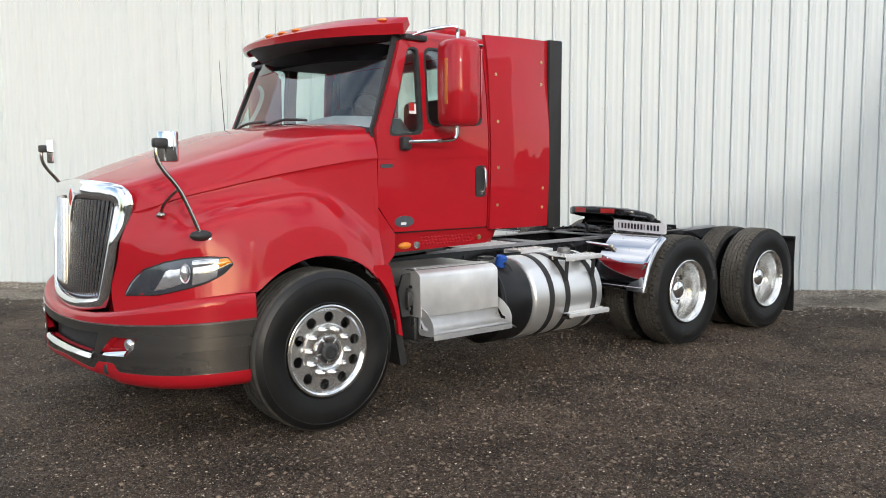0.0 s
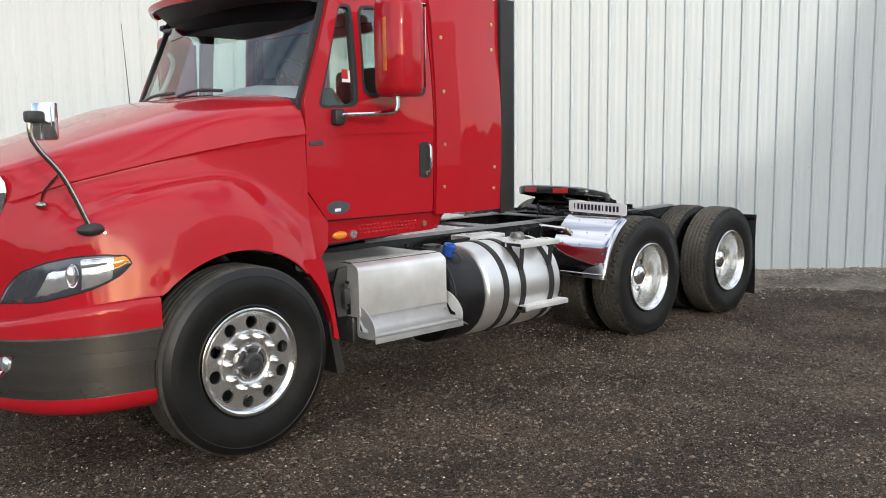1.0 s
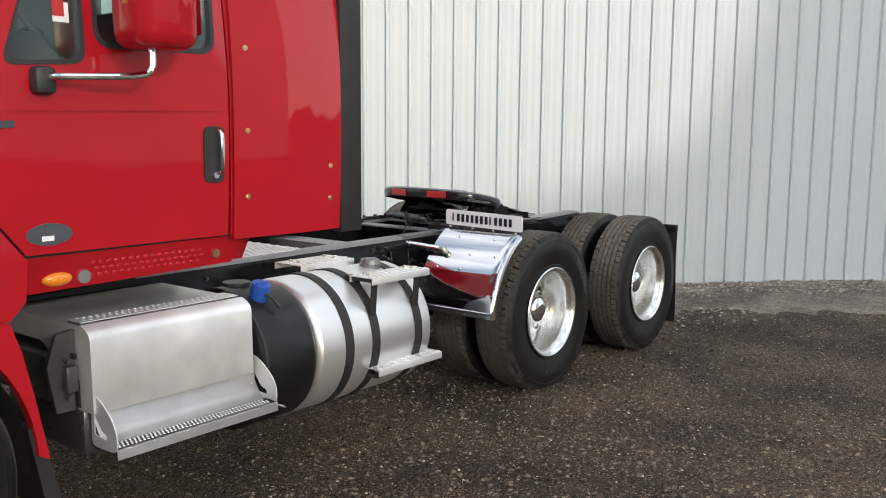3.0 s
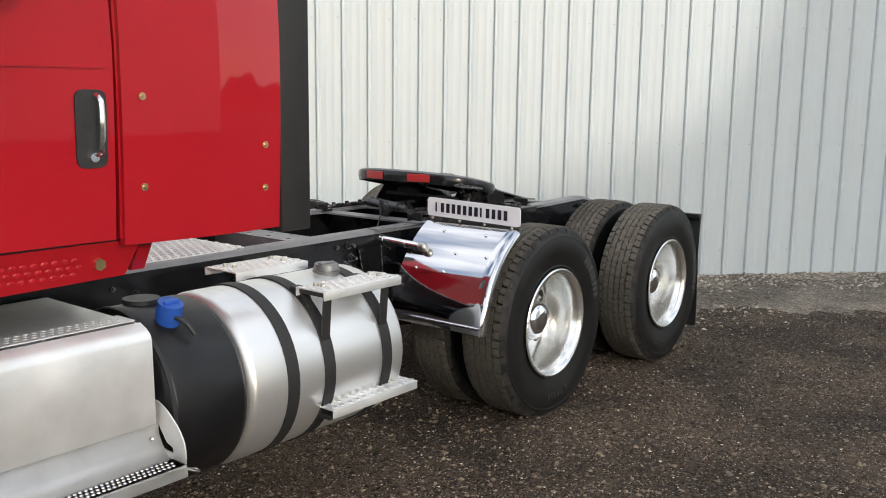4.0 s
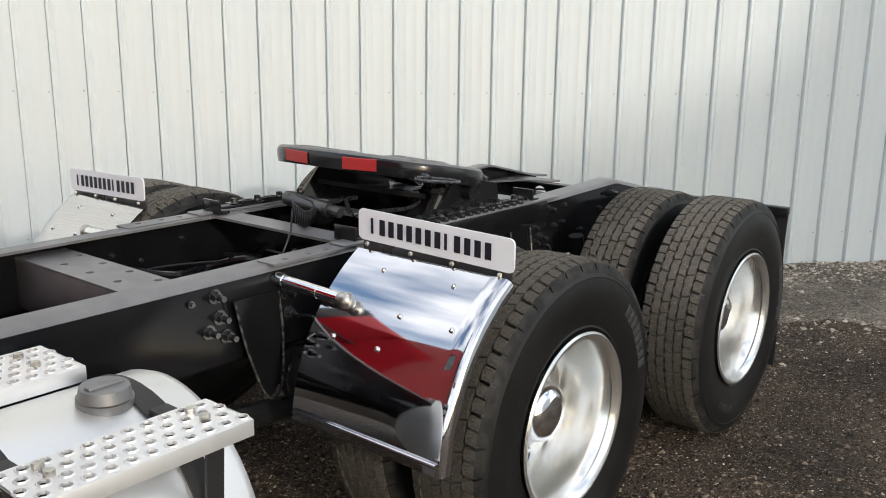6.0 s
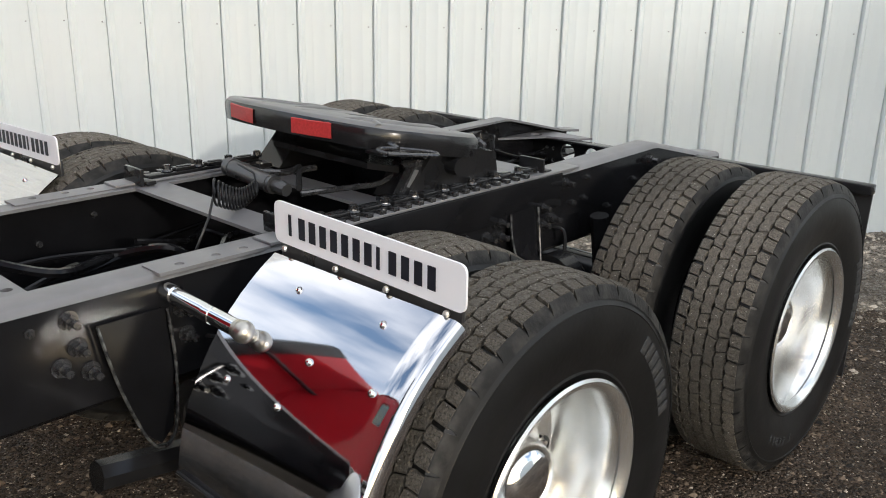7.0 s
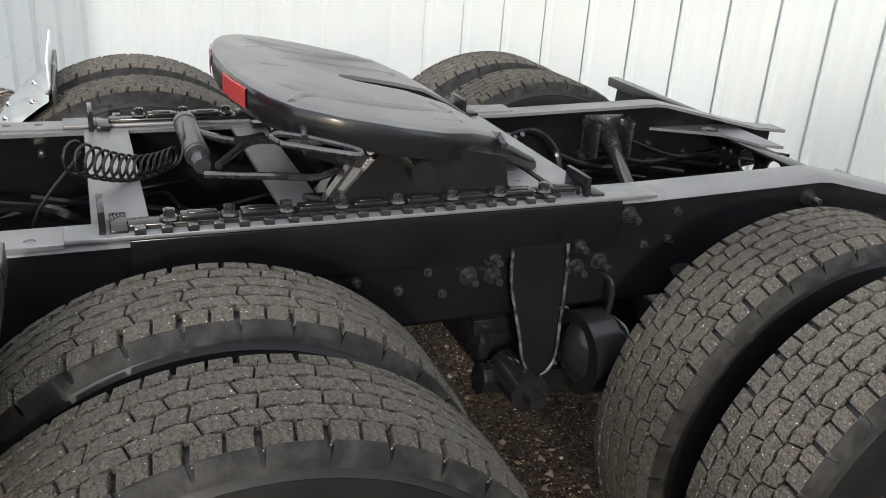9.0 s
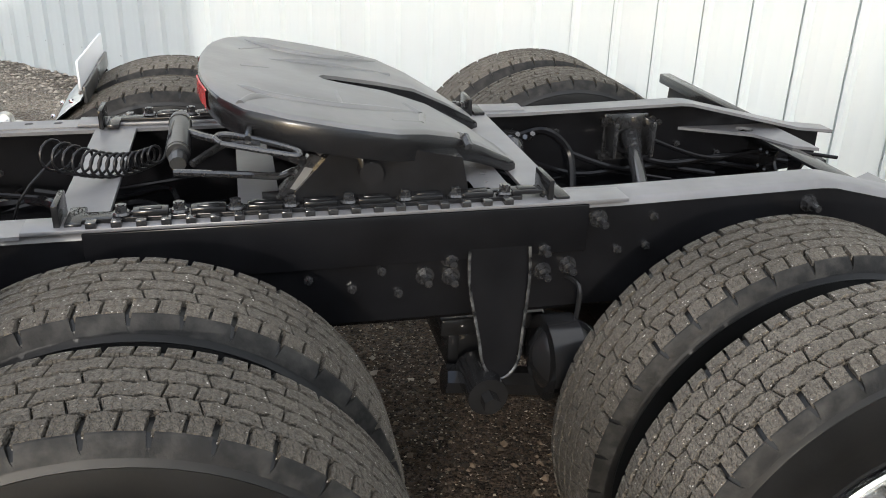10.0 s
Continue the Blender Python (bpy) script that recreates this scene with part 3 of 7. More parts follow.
def build_grille():
    top, bot = 1.455, 0.86
    half = lambda z: 0.425 + 0.135 * (z - bot) / (top - bot)
    gr = part("grille", loft_grille(lambda z: half(z), bot, top, 0.03), PLASTIC, truck, "black grille behind upright chrome bars")
    # surround: chrome, wider over the top
    bm = bmesh.new()
    inner, outer = [], []
    for t in np.linspace(0, 1, 13):
        z = bot + (top - 0.05 - bot) * t
        inner.append((-half(z), z))
        zo = 0.795 + 0.62 * t
        outer.append((-float(np.interp(zo, (0.78, 0.85, 1.03, 1.17, 1.31, 1.415), (0.465, 0.502, 0.567, 0.606, 0.654, 0.684))), zo))
    hw = half(top)
    inner += [(-hw + 0.004, top - 0.03), (-hw + 0.012, top - 0.014), (-hw + 0.03, top - 0.003), (-hw + 0.07, top + 0.001), (-0.40, top + 0.004), (-0.2, top + 0.008), (0, top + 0.010)]
    outer += [(-0.688, 1.450), (-0.678, 1.492), (-0.645, 1.528), (-0.595, 1.554), (-0.50, 1.570), (-0.25, 1.584), (0, 1.590)]
    inner += [(-u, z) for u, z in reversed(inner[:-1])]
    outer += [(-u, z) for u, z in reversed(outer[:-1])]
    # the bottom bow
    us = np.linspace(1, -1, 11)[1:-1]
    inner += [(u * half(bot), bot - 0.045 * (1 - u * u)) for u in us]
    outer += [(u * 0.475, 0.795 - 0.055 * (1 - u * u)) for u in us]

    def rim_x(u, z):
        """The outer edge lies just ahead of the hood's front."""
        hood = 1.94 + nose(1.94, u) + 0.07 * min(1.0, max(0.0, (z - 1.22) / 0.2))
        return min(front_x(u, z), hood) - 0.008
    rows = []
    for mix, proud in ((0.0, -0.02), (0.0, 0.002), (0.06, 0.010), (0.18, 0.014), (0.36, 0.016), (0.56, 0.014), (0.76, 0.009), (0.92, 0.0), (1.0, -0.016)):
        row = []
        for (a, b), (e, d) in zip(inner, outer):
            u, z = a * (1 - mix) + e * mix, b * (1 - mix) + d * mix
            row.append((front_x(a, b) * (1 - mix) + rim_x(e, d) * mix - proud, CY + u, z))
        rows.append(row)
    loft(bm, rows, closed=True)
    part("surround", bm, CHROME, gr, "polished chrome grille surround", 60)
    n = 25
    for k in range(n):
        w = (k - (n - 1) / 2) / ((n - 1) / 2) * 0.94
        bm = bmesh.new()
        rows = []
        foot = bot - 0.035 + 0.035 * w * w
        for z in [foot, foot + 0.012, foot + 0.03] + list(np.linspace(foot + 0.07, top + 0.005, 7)):
            v = w * half(z)
            x = front_x(v, z) + 0.03 * max(0.0, 1 - (z - foot) / 0.03) ** 2
            rows.append([(x + 0.02, CY + v - 0.0080, z)] + [(x + 0.004 - 0.012 * math.sin(a) ** 0.8, CY + v - 0.0080 * math.cos(a), z) for a in np.linspace(0.12, math.pi - 0.12, 9)] + [(x + 0.02, CY + v + 0.0080, z)])
        loft(bm, rows)
        part("bar", bm, BAR_CHROME, gr)
    bm = bmesh.new()
    em = [(0, 1.548), (0.03, 1.505), (0.085, 1.485), (0.038, 1.44), (0.012, 1.36), (0, 1.31), (-0.012, 1.36), (-0.038, 1.44), (-0.085, 1.485), (-0.03, 1.505)]
    plate(bm, em, lambda u, v: Vector((front_x(u, v) - 0.022, CY + u, v)), Vector((0.016, 0, 0)))
    part("badge", bm, POLISHED, gr, "pointed grey badge plate")
    bm = bmesh.new()
    plate(bm, [(0, 1.525), (0.028, 1.475), (0, 1.42), (-0.028, 1.475)], lambda u, v: Vector((front_x(u, v) - 0.026, CY + u, v)), Vector((0.008, 0, 0)))
    part("badge_face", bm, RED_LENS, gr, "small dark red diamond")


def loft_grille(half, bot, top, back):
    bm = bmesh.new()
    rows = []
    for z in np.linspace(bot - 0.06, top + 0.03, 8):
        rows.append([(front_x(v, z) + back, CY + v, z) for v in np.linspace(-half(z) - 0.05, half(z) + 0.05, 13)])
    loft(bm, rows)
    return bm


# bumper: swept round the nose
BUMP_V = [0, 0.3, 0.6, 0.85, 1.02, 1.15, 1.215, 1.24]
BUMP_X = [1.875, 1.89, 1.935, 2.015, 2.11, 2.25, 2.42, 2.62]


def bumper_line():
    """Points along the bumper in plan, with the way out of its face."""
    pts = smooth_line([Vector((x, v, 0)) for v, x in zip(BUMP_V, BUMP_X)], 12)
    out = []
    for i, q in enumerate(pts):
        t = (pts[min(i + 1, len(pts) - 1)] - pts[max(i - 1, 0)]).normalized()
        out.append((q.x, q.y, -t.y, t.x))
    return out


def table(v, *pairs):
    """Straight interpolation through (v, z) pairs."""
    return float(np.interp(v, [q[0] for q in pairs], [q[1] for q in pairs]))


def strip_z(v):
    return 0.842 - 0.084 * min(1.0, v / 1.22) ** 2


def lip_z(v):
    return table(v, (0, 0.49), (0.47, 0.445), (0.49, 0.475), (0.52, 0.515), (0.68, 0.52), (0.72, 0.455), (1.3, 0.453))


def hole_top(v):
    return table(v, (0, 0.755), (0.53, 0.755), (0.534, 0.574), (0.66, 0.712), (0.69, 0.722), (0.88, 0.706), (1.3, 0.65))


def hole_foot(v):
    return table(v, (0, 0.555), (0.44, 0.545), (0.47, 0.562), (0.53, 0.755), (0.534, 0.574), (0.785, 0.583), (0.81, 0.595), (0.88, 0.706), (1.3, 0.65))


def bumper_sheet(rows_at, v0=0.0, v1=9.0, sides=SIDES):
    """rows_at(v) lists (height, how far out) down one column; swept along the bumper."""
    bm = bmesh.new()
    for s in sides:
        rows = []
        for x, v, nx, nv in bumper_line():
            if v0 <= v <= v1:
                dip = 0.17 * (1 - (v / 1.24) ** 2)
                rows.append([(x + nx * o, Y(s, v + nv * o), z - dip * (z - 0.36) / 0.56) for z, o in rows_at(v)])
        loft(bm, rows)
    bmesh.ops.remove_doubles(bm, verts=bm.verts, dist=0.0003)
    return bm


def build_bumper():
    b = part("bumper", bumper_sheet(lambda v: [(0.895, -0.12), (0.915, -0.045), (0.912, -0.018), (0.900, -0.004), (0.88, 0.0)] + [(0.88 + (strip_z(v) + 0.007 - 0.88) * t, 0.004 * t) for t in (0.4, 0.8, 1.0)]), RED, truck, "red painted bumper with a dark brushed steel face", 50)
    part("trim_strip", bumper_sheet(lambda v: [(strip_z(v) + 0.007, -0.004), (strip_z(v) + 0.006, 0.009), (strip_z(v) - 0.006, 0.009), (strip_z(v) - 0.007, -0.004)]), CHROME, b, "thin bright strip")
    def face(v):
        top, up = strip_z(v) - 0.007, hole_top(v)
        return [(top + (up - top) * t, 0.004) for t in (0, 0.35, 0.7, 1)]
    part("face_band", bumper_sheet(face), STEEL_FACE, b, "dark brushed steel face", 50)
    part("face_band_lower", bumper_sheet(lambda v: [(hole_foot(v) + (lip_z(v) - hole_foot(v)) * t, 0.004) for t in (0, 0.35, 0.7, 1)]), STEEL_FACE, b, "dark brushed steel face", 50)
    part("lower_lip", bumper_sheet(lambda v: [(lip_z(v), -0.012), (lip_z(v), 0.007)] + [(lip_z(v) + (table(v, (0, 0.40), (0.45, 0.385), (0.7, 0.345), (1.3, 0.36)) - lip_z(v)) * t, 0.007 - 0.05 * t ** 3) for t in (0.3, 0.6, 0.8, 1.0)] + [(0.36, -0.12)]), RED, b, "red lower lip", 50)
    # centre intake
    part("intake_mesh", bumper_sheet(lambda v: [(0.80, -0.075), (0.50, -0.075)], 0, 0.56), PLASTIC, b, "black mesh intake")
    part("intake_wall", bumper_sheet(lambda v: [(hole_top(v), 0.004), (hole_top(v) + 0.01, -0.075)], 0, 0.53), PLASTIC, b)
    part("intake_trim", bumper_sheet(lambda v: [(hole_foot(v) + 0.032, -0.05), (hole_foot(v) + 0.028, -0.02), (hole_foot(v) + 0.010, 0.010), (hole_foot(v) - 0.022, 0.014), (hole_foot(v) - 0.030, 0.004)], 0.0, 0.465), CHROME, b, "chrome intake trim", 60)
    part("intake_lip", bumper_sheet(lambda v: [(hole_foot(v) + 0.036, -0.05), (hole_foot(v) + 0.029, -0.022)], 0.0, 0.40), RED, b, "red inner lip")
    for s in SIDES:
        part("fog_pocket", bumper_sheet(lambda v: [(hole_top(v), 0.003), (hole_top(v) - 0.004, -0.045), (hole_foot(v) + 0.03, -0.055), (hole_foot(v) + 0.002, -0.02), (hole_foot(v), 0.002)], 0.536, 0.878, (s,)), RED, b, "red fog lamp pocket", 40)
        part("fog_trim", bumper_sheet(lambda v: [(hole_foot(v) + 0.052, -0.042), (hole_foot(v) + 0.044, -0.03), (hole_foot(v) + 0.004, 0.005), (hole_foot(v) - 0.006, 0.006)], 0.56, 0.79, (s,)), CHROME, b, "chrome sill under the fog lamp", 60)
        part("fog_trim_side", bumper_sheet(lambda v: [(hole_foot(v) + 0.016, -0.01), (hole_foot(v) + 0.008, 0.007), (hole_foot(v) - 0.006, 0.006)], 0.78, 0.878, (s,)), CHROME, b)
        bm = bmesh.new()
        x, z = curve_at(BUMP_V, BUMP_X, 0.815), 0.612
        rod(bm, (x + 0.06, Y(s, 0.80), z), (x - 0.004, Y(s, 0.83), z), 0.034, 0.038, seg=20)
        ball(bm, (x - 0.002, Y(s, 0.83), z), 0.034, (0.45, 0.8, 1), 16)
        part("fog_lamp", bm, LAMP, b, "small round fog lamp")
        bm = bmesh.new()
        x = curve_at(BUMP_V, BUMP_X, 0.59)
        box(bm, x - 0.006, x + 0.05, Y(s, 0.565), Y(s, 0.625), 0.405, 0.475, 0.014)
        part("tow_pocket", bm, PLASTIC, b, "dark tow hook pocket")


LIGHT_TOP = ([1.970, 1.979, 1.996, 2.05, 2.163, 2.323, 2.444, 2.497, 2.507], [0.892, 0.945, 1.013, 1.073, 1.116, 1.134, 1.128, 1.111, 1.090])
LIGHT_FOOT = ([1.970, 2.012, 2.106, 2.238, 2.384, 2.466, 2.507], [0.885, 0.893, 0.922, 0.956, 1.001, 1.046, 1.088])


def build_headlights():
    for s in SIDES:
        def skin(x, w, out):
            """A point of the lamp: x along the fender, w from its lower to its upper edge."""
            z0, z1 = curve_at(*LIGHT_FOOT, x), curve_at(*LIGHT_TOP, x)
            z = z0 + (z1 - z0) * w
            v = fender_v(x, z)
            return Vector((x + nose(x, v) - 0.5 * out, Y(s, v + out), z))
        def patch(x0, x1, w0, w1, out, n=18, lean=0.0):
            bm = bmesh.new()
            rows = []
            for i in range(n + 1):
                t = (1 - math.cos(math.pi * i / n)) / 2
                rows.append([skin(min(2.507, x0 + (x1 - x0) * t + lean * (j / 8 - 0.5)), w0 + (w1 - w0) * j / 8, out * (math.sin(math.pi * (0.06 + 0.88 * j / 8)) ** 0.5)) for j in range(9)])
            loft(bm, rows)
            return bm
        hl = part("headlight", patch(1.9702, 2.5068, 0, 1, 0.010), LAMP_DARK, truck, "almond headlight with clear lens and amber corner", 60)
        part("turn_signal", patch(2.425, 2.503, 0.42, 0.95, 0.015, lean=0.03), ORANGE, hl, "amber turn signal", 60)
        part("reflector", patch(2.262, 2.425, 0.06, 0.92, 0.014, lean=0.02), LAMP, hl, "bright reflector bowl", 60)
        part("reflector_rib", patch(2.262, 2.40, 0.62, 0.90, 0.017), LAMP, hl)
        part("inner_bowl", patch(2.075, 2.215, 0.12, 0.80, 0.0125, lean=0.07), LAMP, hl, "bright inner bowl", 60)
        bm = bmesh.new()
        c = skin(2.215, 0.52, 0.0)
        m = Matrix.Translation(c) @ Matrix.Rotation(-s * radians(48), 4, "Z")
        bmesh.ops.create_uvsphere(bm, u_segments=24, v_segments=12, radius=0.052, matrix=m @ Matrix.Diagonal((0.75, 0.55, 1.15, 1)))
        pr = part("projector", bm, LAMP, hl, "round clear projector lens", 60)
        bm = bmesh.new()
        tube(bm, [skin(2.215 + 0.030 * math.cos(a), 0.52 + 0.31 * math.sin(a), 0.026) for a in np.linspace(0, math.tau, 19)], 0.004, 6, 1)
        part("projector_ring", bm, CHROME, pr)
        # dark gap round the lens
        bm = bmesh.new()
        xs = [1.9702 + 0.5366 * (1 - math.cos(math.pi * i / 22)) / 2 for i in range(23)]
        tube(bm, [skin(x, 0, 0.002) for x in xs] + [skin(x, 1, 0.002) for x in reversed(xs)], 0.0045, 6, 1)
        part("lens_gasket", bm, TRIM_RUBBER, hl)


def fender_v(x, z):
    sec = flat_section(x, 1)
    best = None
    for a, b in zip(sec[20:], sec[21:]):
        if (a[2] - z) * (b[2] - z) <= 0 and abs(a[2] - b[2]) > 1e-6:
            t = (z - a[2]) / (b[2] - a[2])
            best = (a[1] + t * (b[1] - a[1])) - CY
    return best if best is not None else hood_at("wo", x)


# ---- cab ----
def side_v(z, x=4.2):
    """Half width of the cab at a height."""
    return 1.145 - (0.075 * ((z - 1.75) / 0.85) ** 2 if z > 1.75 else 0.02 * ((1.75 - z) / 0.6) ** 2)


DOOR = [(3.60, 1.40), (3.745, 1.215), (4.612, 1.215), (4.618, 1.8), (4.60, 2.44), (4.55, 2.545), (4.42, 2.575), (3.95, 2.565), (3.84, 2.53), (3.598, 1.915)]
WIN1 = rounded([(3.69, 1.872), (3.988, 1.892), (3.988, 2.492), (3.90, 2.488)], 0.055)
WIN2 = rounded([(4.03, 1.953), (4.557, 1.965), (4.552, 2.503), (4.04, 2.497)], 0.075)


FAR_WIN1 = rounded([(3.69, 1.89), (4.215, 1.90), (4.215, 2.53), (3.91, 2.525)], 0.05)
FAR_WIN2 = rounded([(4.287, 1.953), (4.72, 1.955), (4.72, 2.535), (4.287, 2.535)], 0.04)
FAR_DOOR = [(x + (0.13 if x > 4.5 else 0.06 if x < 3.9 else 0), z) for x, z in DOOR]


def subdivide_outline(pts, step=0.12):
    out = []
    for i, p in enumerate(pts):
        q = pts[(i + 1) % len(pts)]
        k = max(1, int(math.dist(p, q) / step))
        out += [(p[0] + (q[0] - p[0]) * j / k, p[1] + (q[1] - p[1]) * j / k) for j in range(k)]
    return out


def cab_side(bm, outline, holes, s, off, thick):
    plate(bm, subdivide_outline(outline, 0.1), lambda u, v: Vector((u, Y(s, side_v(v) + off), v)), Vector((0, -s * thick, 0)), [subdivide_outline(h, 0.06) for h in holes])
    return bm


def grow(pts, d):
    """An outline set out (or in) by about d."""
    xs, ys = [p[0] for p in pts], [p[1] for p in pts]
    cx, cy = (min(xs) + max(xs)) / 2, (min(ys) + max(ys)) / 2
    hx, hy = (max(xs) - min(xs)) / 2, (max(ys) - min(ys)) / 2
    return [(cx + (x - cx) * (1 + d / hx), cy + (y - cy) * (1 + d / hy)) for x, y in pts]


def build_cab():
    # roof
    bm = bmesh.new()
    rows = []
    for x in np.linspace(3.74, 4.79, 13):
        t = (x - 3.74) / 0.96
        top = 2.60 + 0.10 * math.sin(min(1, t * 1.8) * math.pi / 2) - 0.04 * max(0, t - 0.6)
        edge = 2.55 + 0.02 * t
        w = side_v(2.56) - 0.005
        rows.append([(x + 0.15 * (1 - t) * abs(math.sin(a)) ** 2.4, CY + w * math.sin(a), edge + (top - edge) * math.cos(a) ** 0.75) for a in np.linspace(-math.pi / 2, math.pi / 2, 19)])
    loft(bm, rows)
    roof = part("roof", bm, RED, truck, "rounded red cab roof", 60)
    bm = bmesh.new()
    box(bm, 4.40, 4.62, CY - 0.9, CY - 0.55, 2.64, 2.70, 0.02)
    part("roof_blister", bm, RED, roof)
    # shell behind the doors, floor, rear wall, cowl
    bm = bmesh.new()
    rear = [(CY - 0.98, 1.08), (CY + 0.98, 1.08), (CY + 1.06, 1.22), (CY + 1.12, 1.8), (CY + 1.07, 2.54), (CY + 0.8, 2.62), (CY - 0.8, 2.62), (CY - 1.07, 2.54), (CY - 1.12, 1.8), (CY - 1.06, 1.22)]
    hole = rounded([(CY - 0.52, 1.97), (CY + 0.20, 1.97), (CY + 0.20, 2.46), (CY - 0.52, 2.46)], 0.06)
    plate(bm, rear, lambda u, v: Vector((4.75, u, v)), Vector((0.05, 0, 0)), [hole])
    part("rear_wall", bm, RED, truck, "red cab back wall with window")
    bm = bmesh.new()
    plate(bm, [(CY - 0.95, 1.16), (CY + 0.95, 1.16), (CY + 1.04, 1.8), (CY + 1.0, 2.52), (CY - 1.0, 2.52), (CY - 1.04, 1.8)], lambda u, v: Vector((4.735, u, v)), Vector((0.01, 0, 0)), [hole])
    part("rear_lining", bm, LINING, truck, "grey padded cab lining")
    bm = bmesh.new()
    box(bm, 4.77, 4.778, CY - 0.54, CY + 0.22, 1.95, 2.48, 0.002)
    ob = part("rear_window", bm, GLASS, truck, "tinted rear window")
    ob.visible_shadow = False
    bm = bmesh.new()
    box(bm, 3.62, 4.66, CY - 0.98, CY + 0.98, 1.10, 1.16, 0.01)
    part("cab_floor", bm, PLASTIC, truck)
    bm = bmesh.new()
    plate(bm, [(CY - 0.98, 1.1), (CY + 0.98, 1.1), (CY + 1.08, 1.88), (CY - 1.08, 1.88)], lambda u, v: Vector((3.60, u, v)), Vector((0.03, 0, 0)))
    part("firewall", bm, PLASTIC, truck)
    for s in SIDES:
        bm = bmesh.new()
        panes = (WIN1, WIN2) if s < 0 else (FAR_WIN1, FAR_WIN2)
        cab_side(bm, DOOR if s < 0 else FAR_DOOR, panes, s, 0.0, 0.035)
        door = part("door", bm, RED, truck, "red cab door with black-edged windows", 25)
        # rubber edges and panes
        for win in panes:
            bm = bmesh.new()
            cab_side(bm, grow(win, 0.004), [grow(win, -0.013)], s, 0.003, 0.03)
            part("window_seal", bm, PLASTIC, door)
            bm = bmesh.new()
            cab_side(bm, grow(win, -0.01), [], s, -0.012, 0.005)
            ob = part("pane", bm, GLASS, door, "clear side glass")
            ob.visible_shadow = False
        bm = bmesh.new()
        cab_side(bm, rounded([(4.49, 1.44), (4.59, 1.44), (4.59, 1.672), (4.49, 1.672)], 0.03), [], s, 0.004, 0.02)
        h = part("handle_pocket", bm, PLASTIC, door, "black handle pocket")
        bm = bmesh.new()
        tube(bm, [(4.55, Y(s, side_v(1.6) + 0.015), 1.655), (4.552, Y(s, side_v(1.6) + 0.04), 1.63), (4.55, Y(s, side_v(1.6) + 0.04), 1.51), (4.55, Y(s, side_v(1.6) + 0.015), 1.48)], 0.009)
        part("handle", bm, CHROME, door, "chrome pull handle")
        bm = bmesh.new()
        rod(bm, (4.54, Y(s, side_v(1.47)), 1.472), (4.54, Y(s, side_v(1.47) + 0.018), 1.472), 0.014)
        part("lock", bm, CHROME, door)
        bm = bmesh.new()
        cab_side(bm, rounded([(3.62, 1.655), (3.72, 1.66), (3.72, 1.685), (3.62, 1.68)], 0.008), [], s, 0.006, 0.012)
        part("side_badge", bm, DARK_CHROME, door, "small dark name badge")
        bm = bmesh.new()
        cab_side(bm, ring(3.83, 1.285, 0.085, 28, 0.040), [], s, 0.003, 0.006)
        part("sticker", bm, STICKER, door, "dark oval sticker with a white bar")
        bm = bmesh.new()
        cab_side(bm, [(3.80, 1.262), (3.845, 1.262), (3.845, 1.28), (3.80, 1.28)], [], s, 0.005, 0.004)
        part("sticker_bar", bm, WHITE_SIGN, door)
        bm = bmesh.new()
        cab_side(bm, [(3.61, 1.715), (4.59, 1.735), (4.59, 1.742), (3.61, 1.722)], [], s, 0.004, 0.01)
        part("belt_crease", bm, RED, door)
        # jamb behind the door gaps
        bm = bmesh.new()
        ahead = 0.0 if s < 0 else 0.075
        cab_side(bm, [(3.575 + ahead, 1.36), (3.73, 1.18), (4.76, 1.18), (4.76, 2.57), (3.82 + ahead, 2.57), (3.575 + ahead, 1.92)], [grow(w, -0.006) for w in panes], s, -0.04, 0.02)
        part("door_jamb", bm, PLASTIC, truck)
        bm = bmesh.new()
        plate(bm, [(3.56, 1.46), (3.588, 1.44), (3.592, 1.385), (3.735, 1.202), (3.72, 1.06), (3.66, 1.0), (3.56, 1.0)], lambda u, v: Vector((u, Y(s, 1.15 + 0.05 * max(0, 1.3 - v)), v)), Vector((0, -s * 0.03, 0)))
        part("cowl_side", bm, RED, truck)
        # rear corner strip
        bm = bmesh.new()
        back = 0.0 if s < 0 else 0.13
        cab_side(bm, [(4.628 + back, 1.215), (4.80, 1.215), (4.80, 2.55), (4.612 + back, 2.55), (4.628 + back, 1.8)], [], s, -0.004, 0.03)
        part("corner_panel", bm, RED, truck)
        # sill under the door
        bm = bmesh.new()
        plate(bm, [(3.66, 1.20), (4.72, 1.205), (4.68, 1.085), (3.70, 1.06)], lambda u, v: Vector((u, Y(s, 1.095 - 0.04 * (1.2 - v) / 0.12), v)), Vector((0, -s * 0.05, 0)))
        sill = part("sill", bm, RED, truck, "red sill with pressed mesh strip")
        bm = bmesh.new()
        for i in range(16):
            for j in range(3):
                x, z = 4.02 + i * 0.032 + 0.016 * (j % 2), 1.11 + j * 0.024
                ball(bm, (x, Y(s, 1.095 - 0.04 * (1.2 - z) / 0.12 + 0.0), z), 0.012, (1, 0.35, 0.7), 8)
        part("mesh_strip", bm, RED, sill, "pressed diamond pattern")
        bm = bmesh.new()
        ball(bm, (3.885, Y(s, 1.062), 1.110), 0.05, (1.2, 0.5, 0.56), 18)
        part("marker_lamp", bm, ORANGE, sill, "amber marker lamp")
        bm = bmesh.new()
        rod(bm, (3.985, Y(s, 1.04), 1.108), (3.985, Y(s, 1.080), 1.108), 0.026)
        part("step_lamp", bm, LAMP, sill, "small round clear lamp")
        bm = bmesh.new()
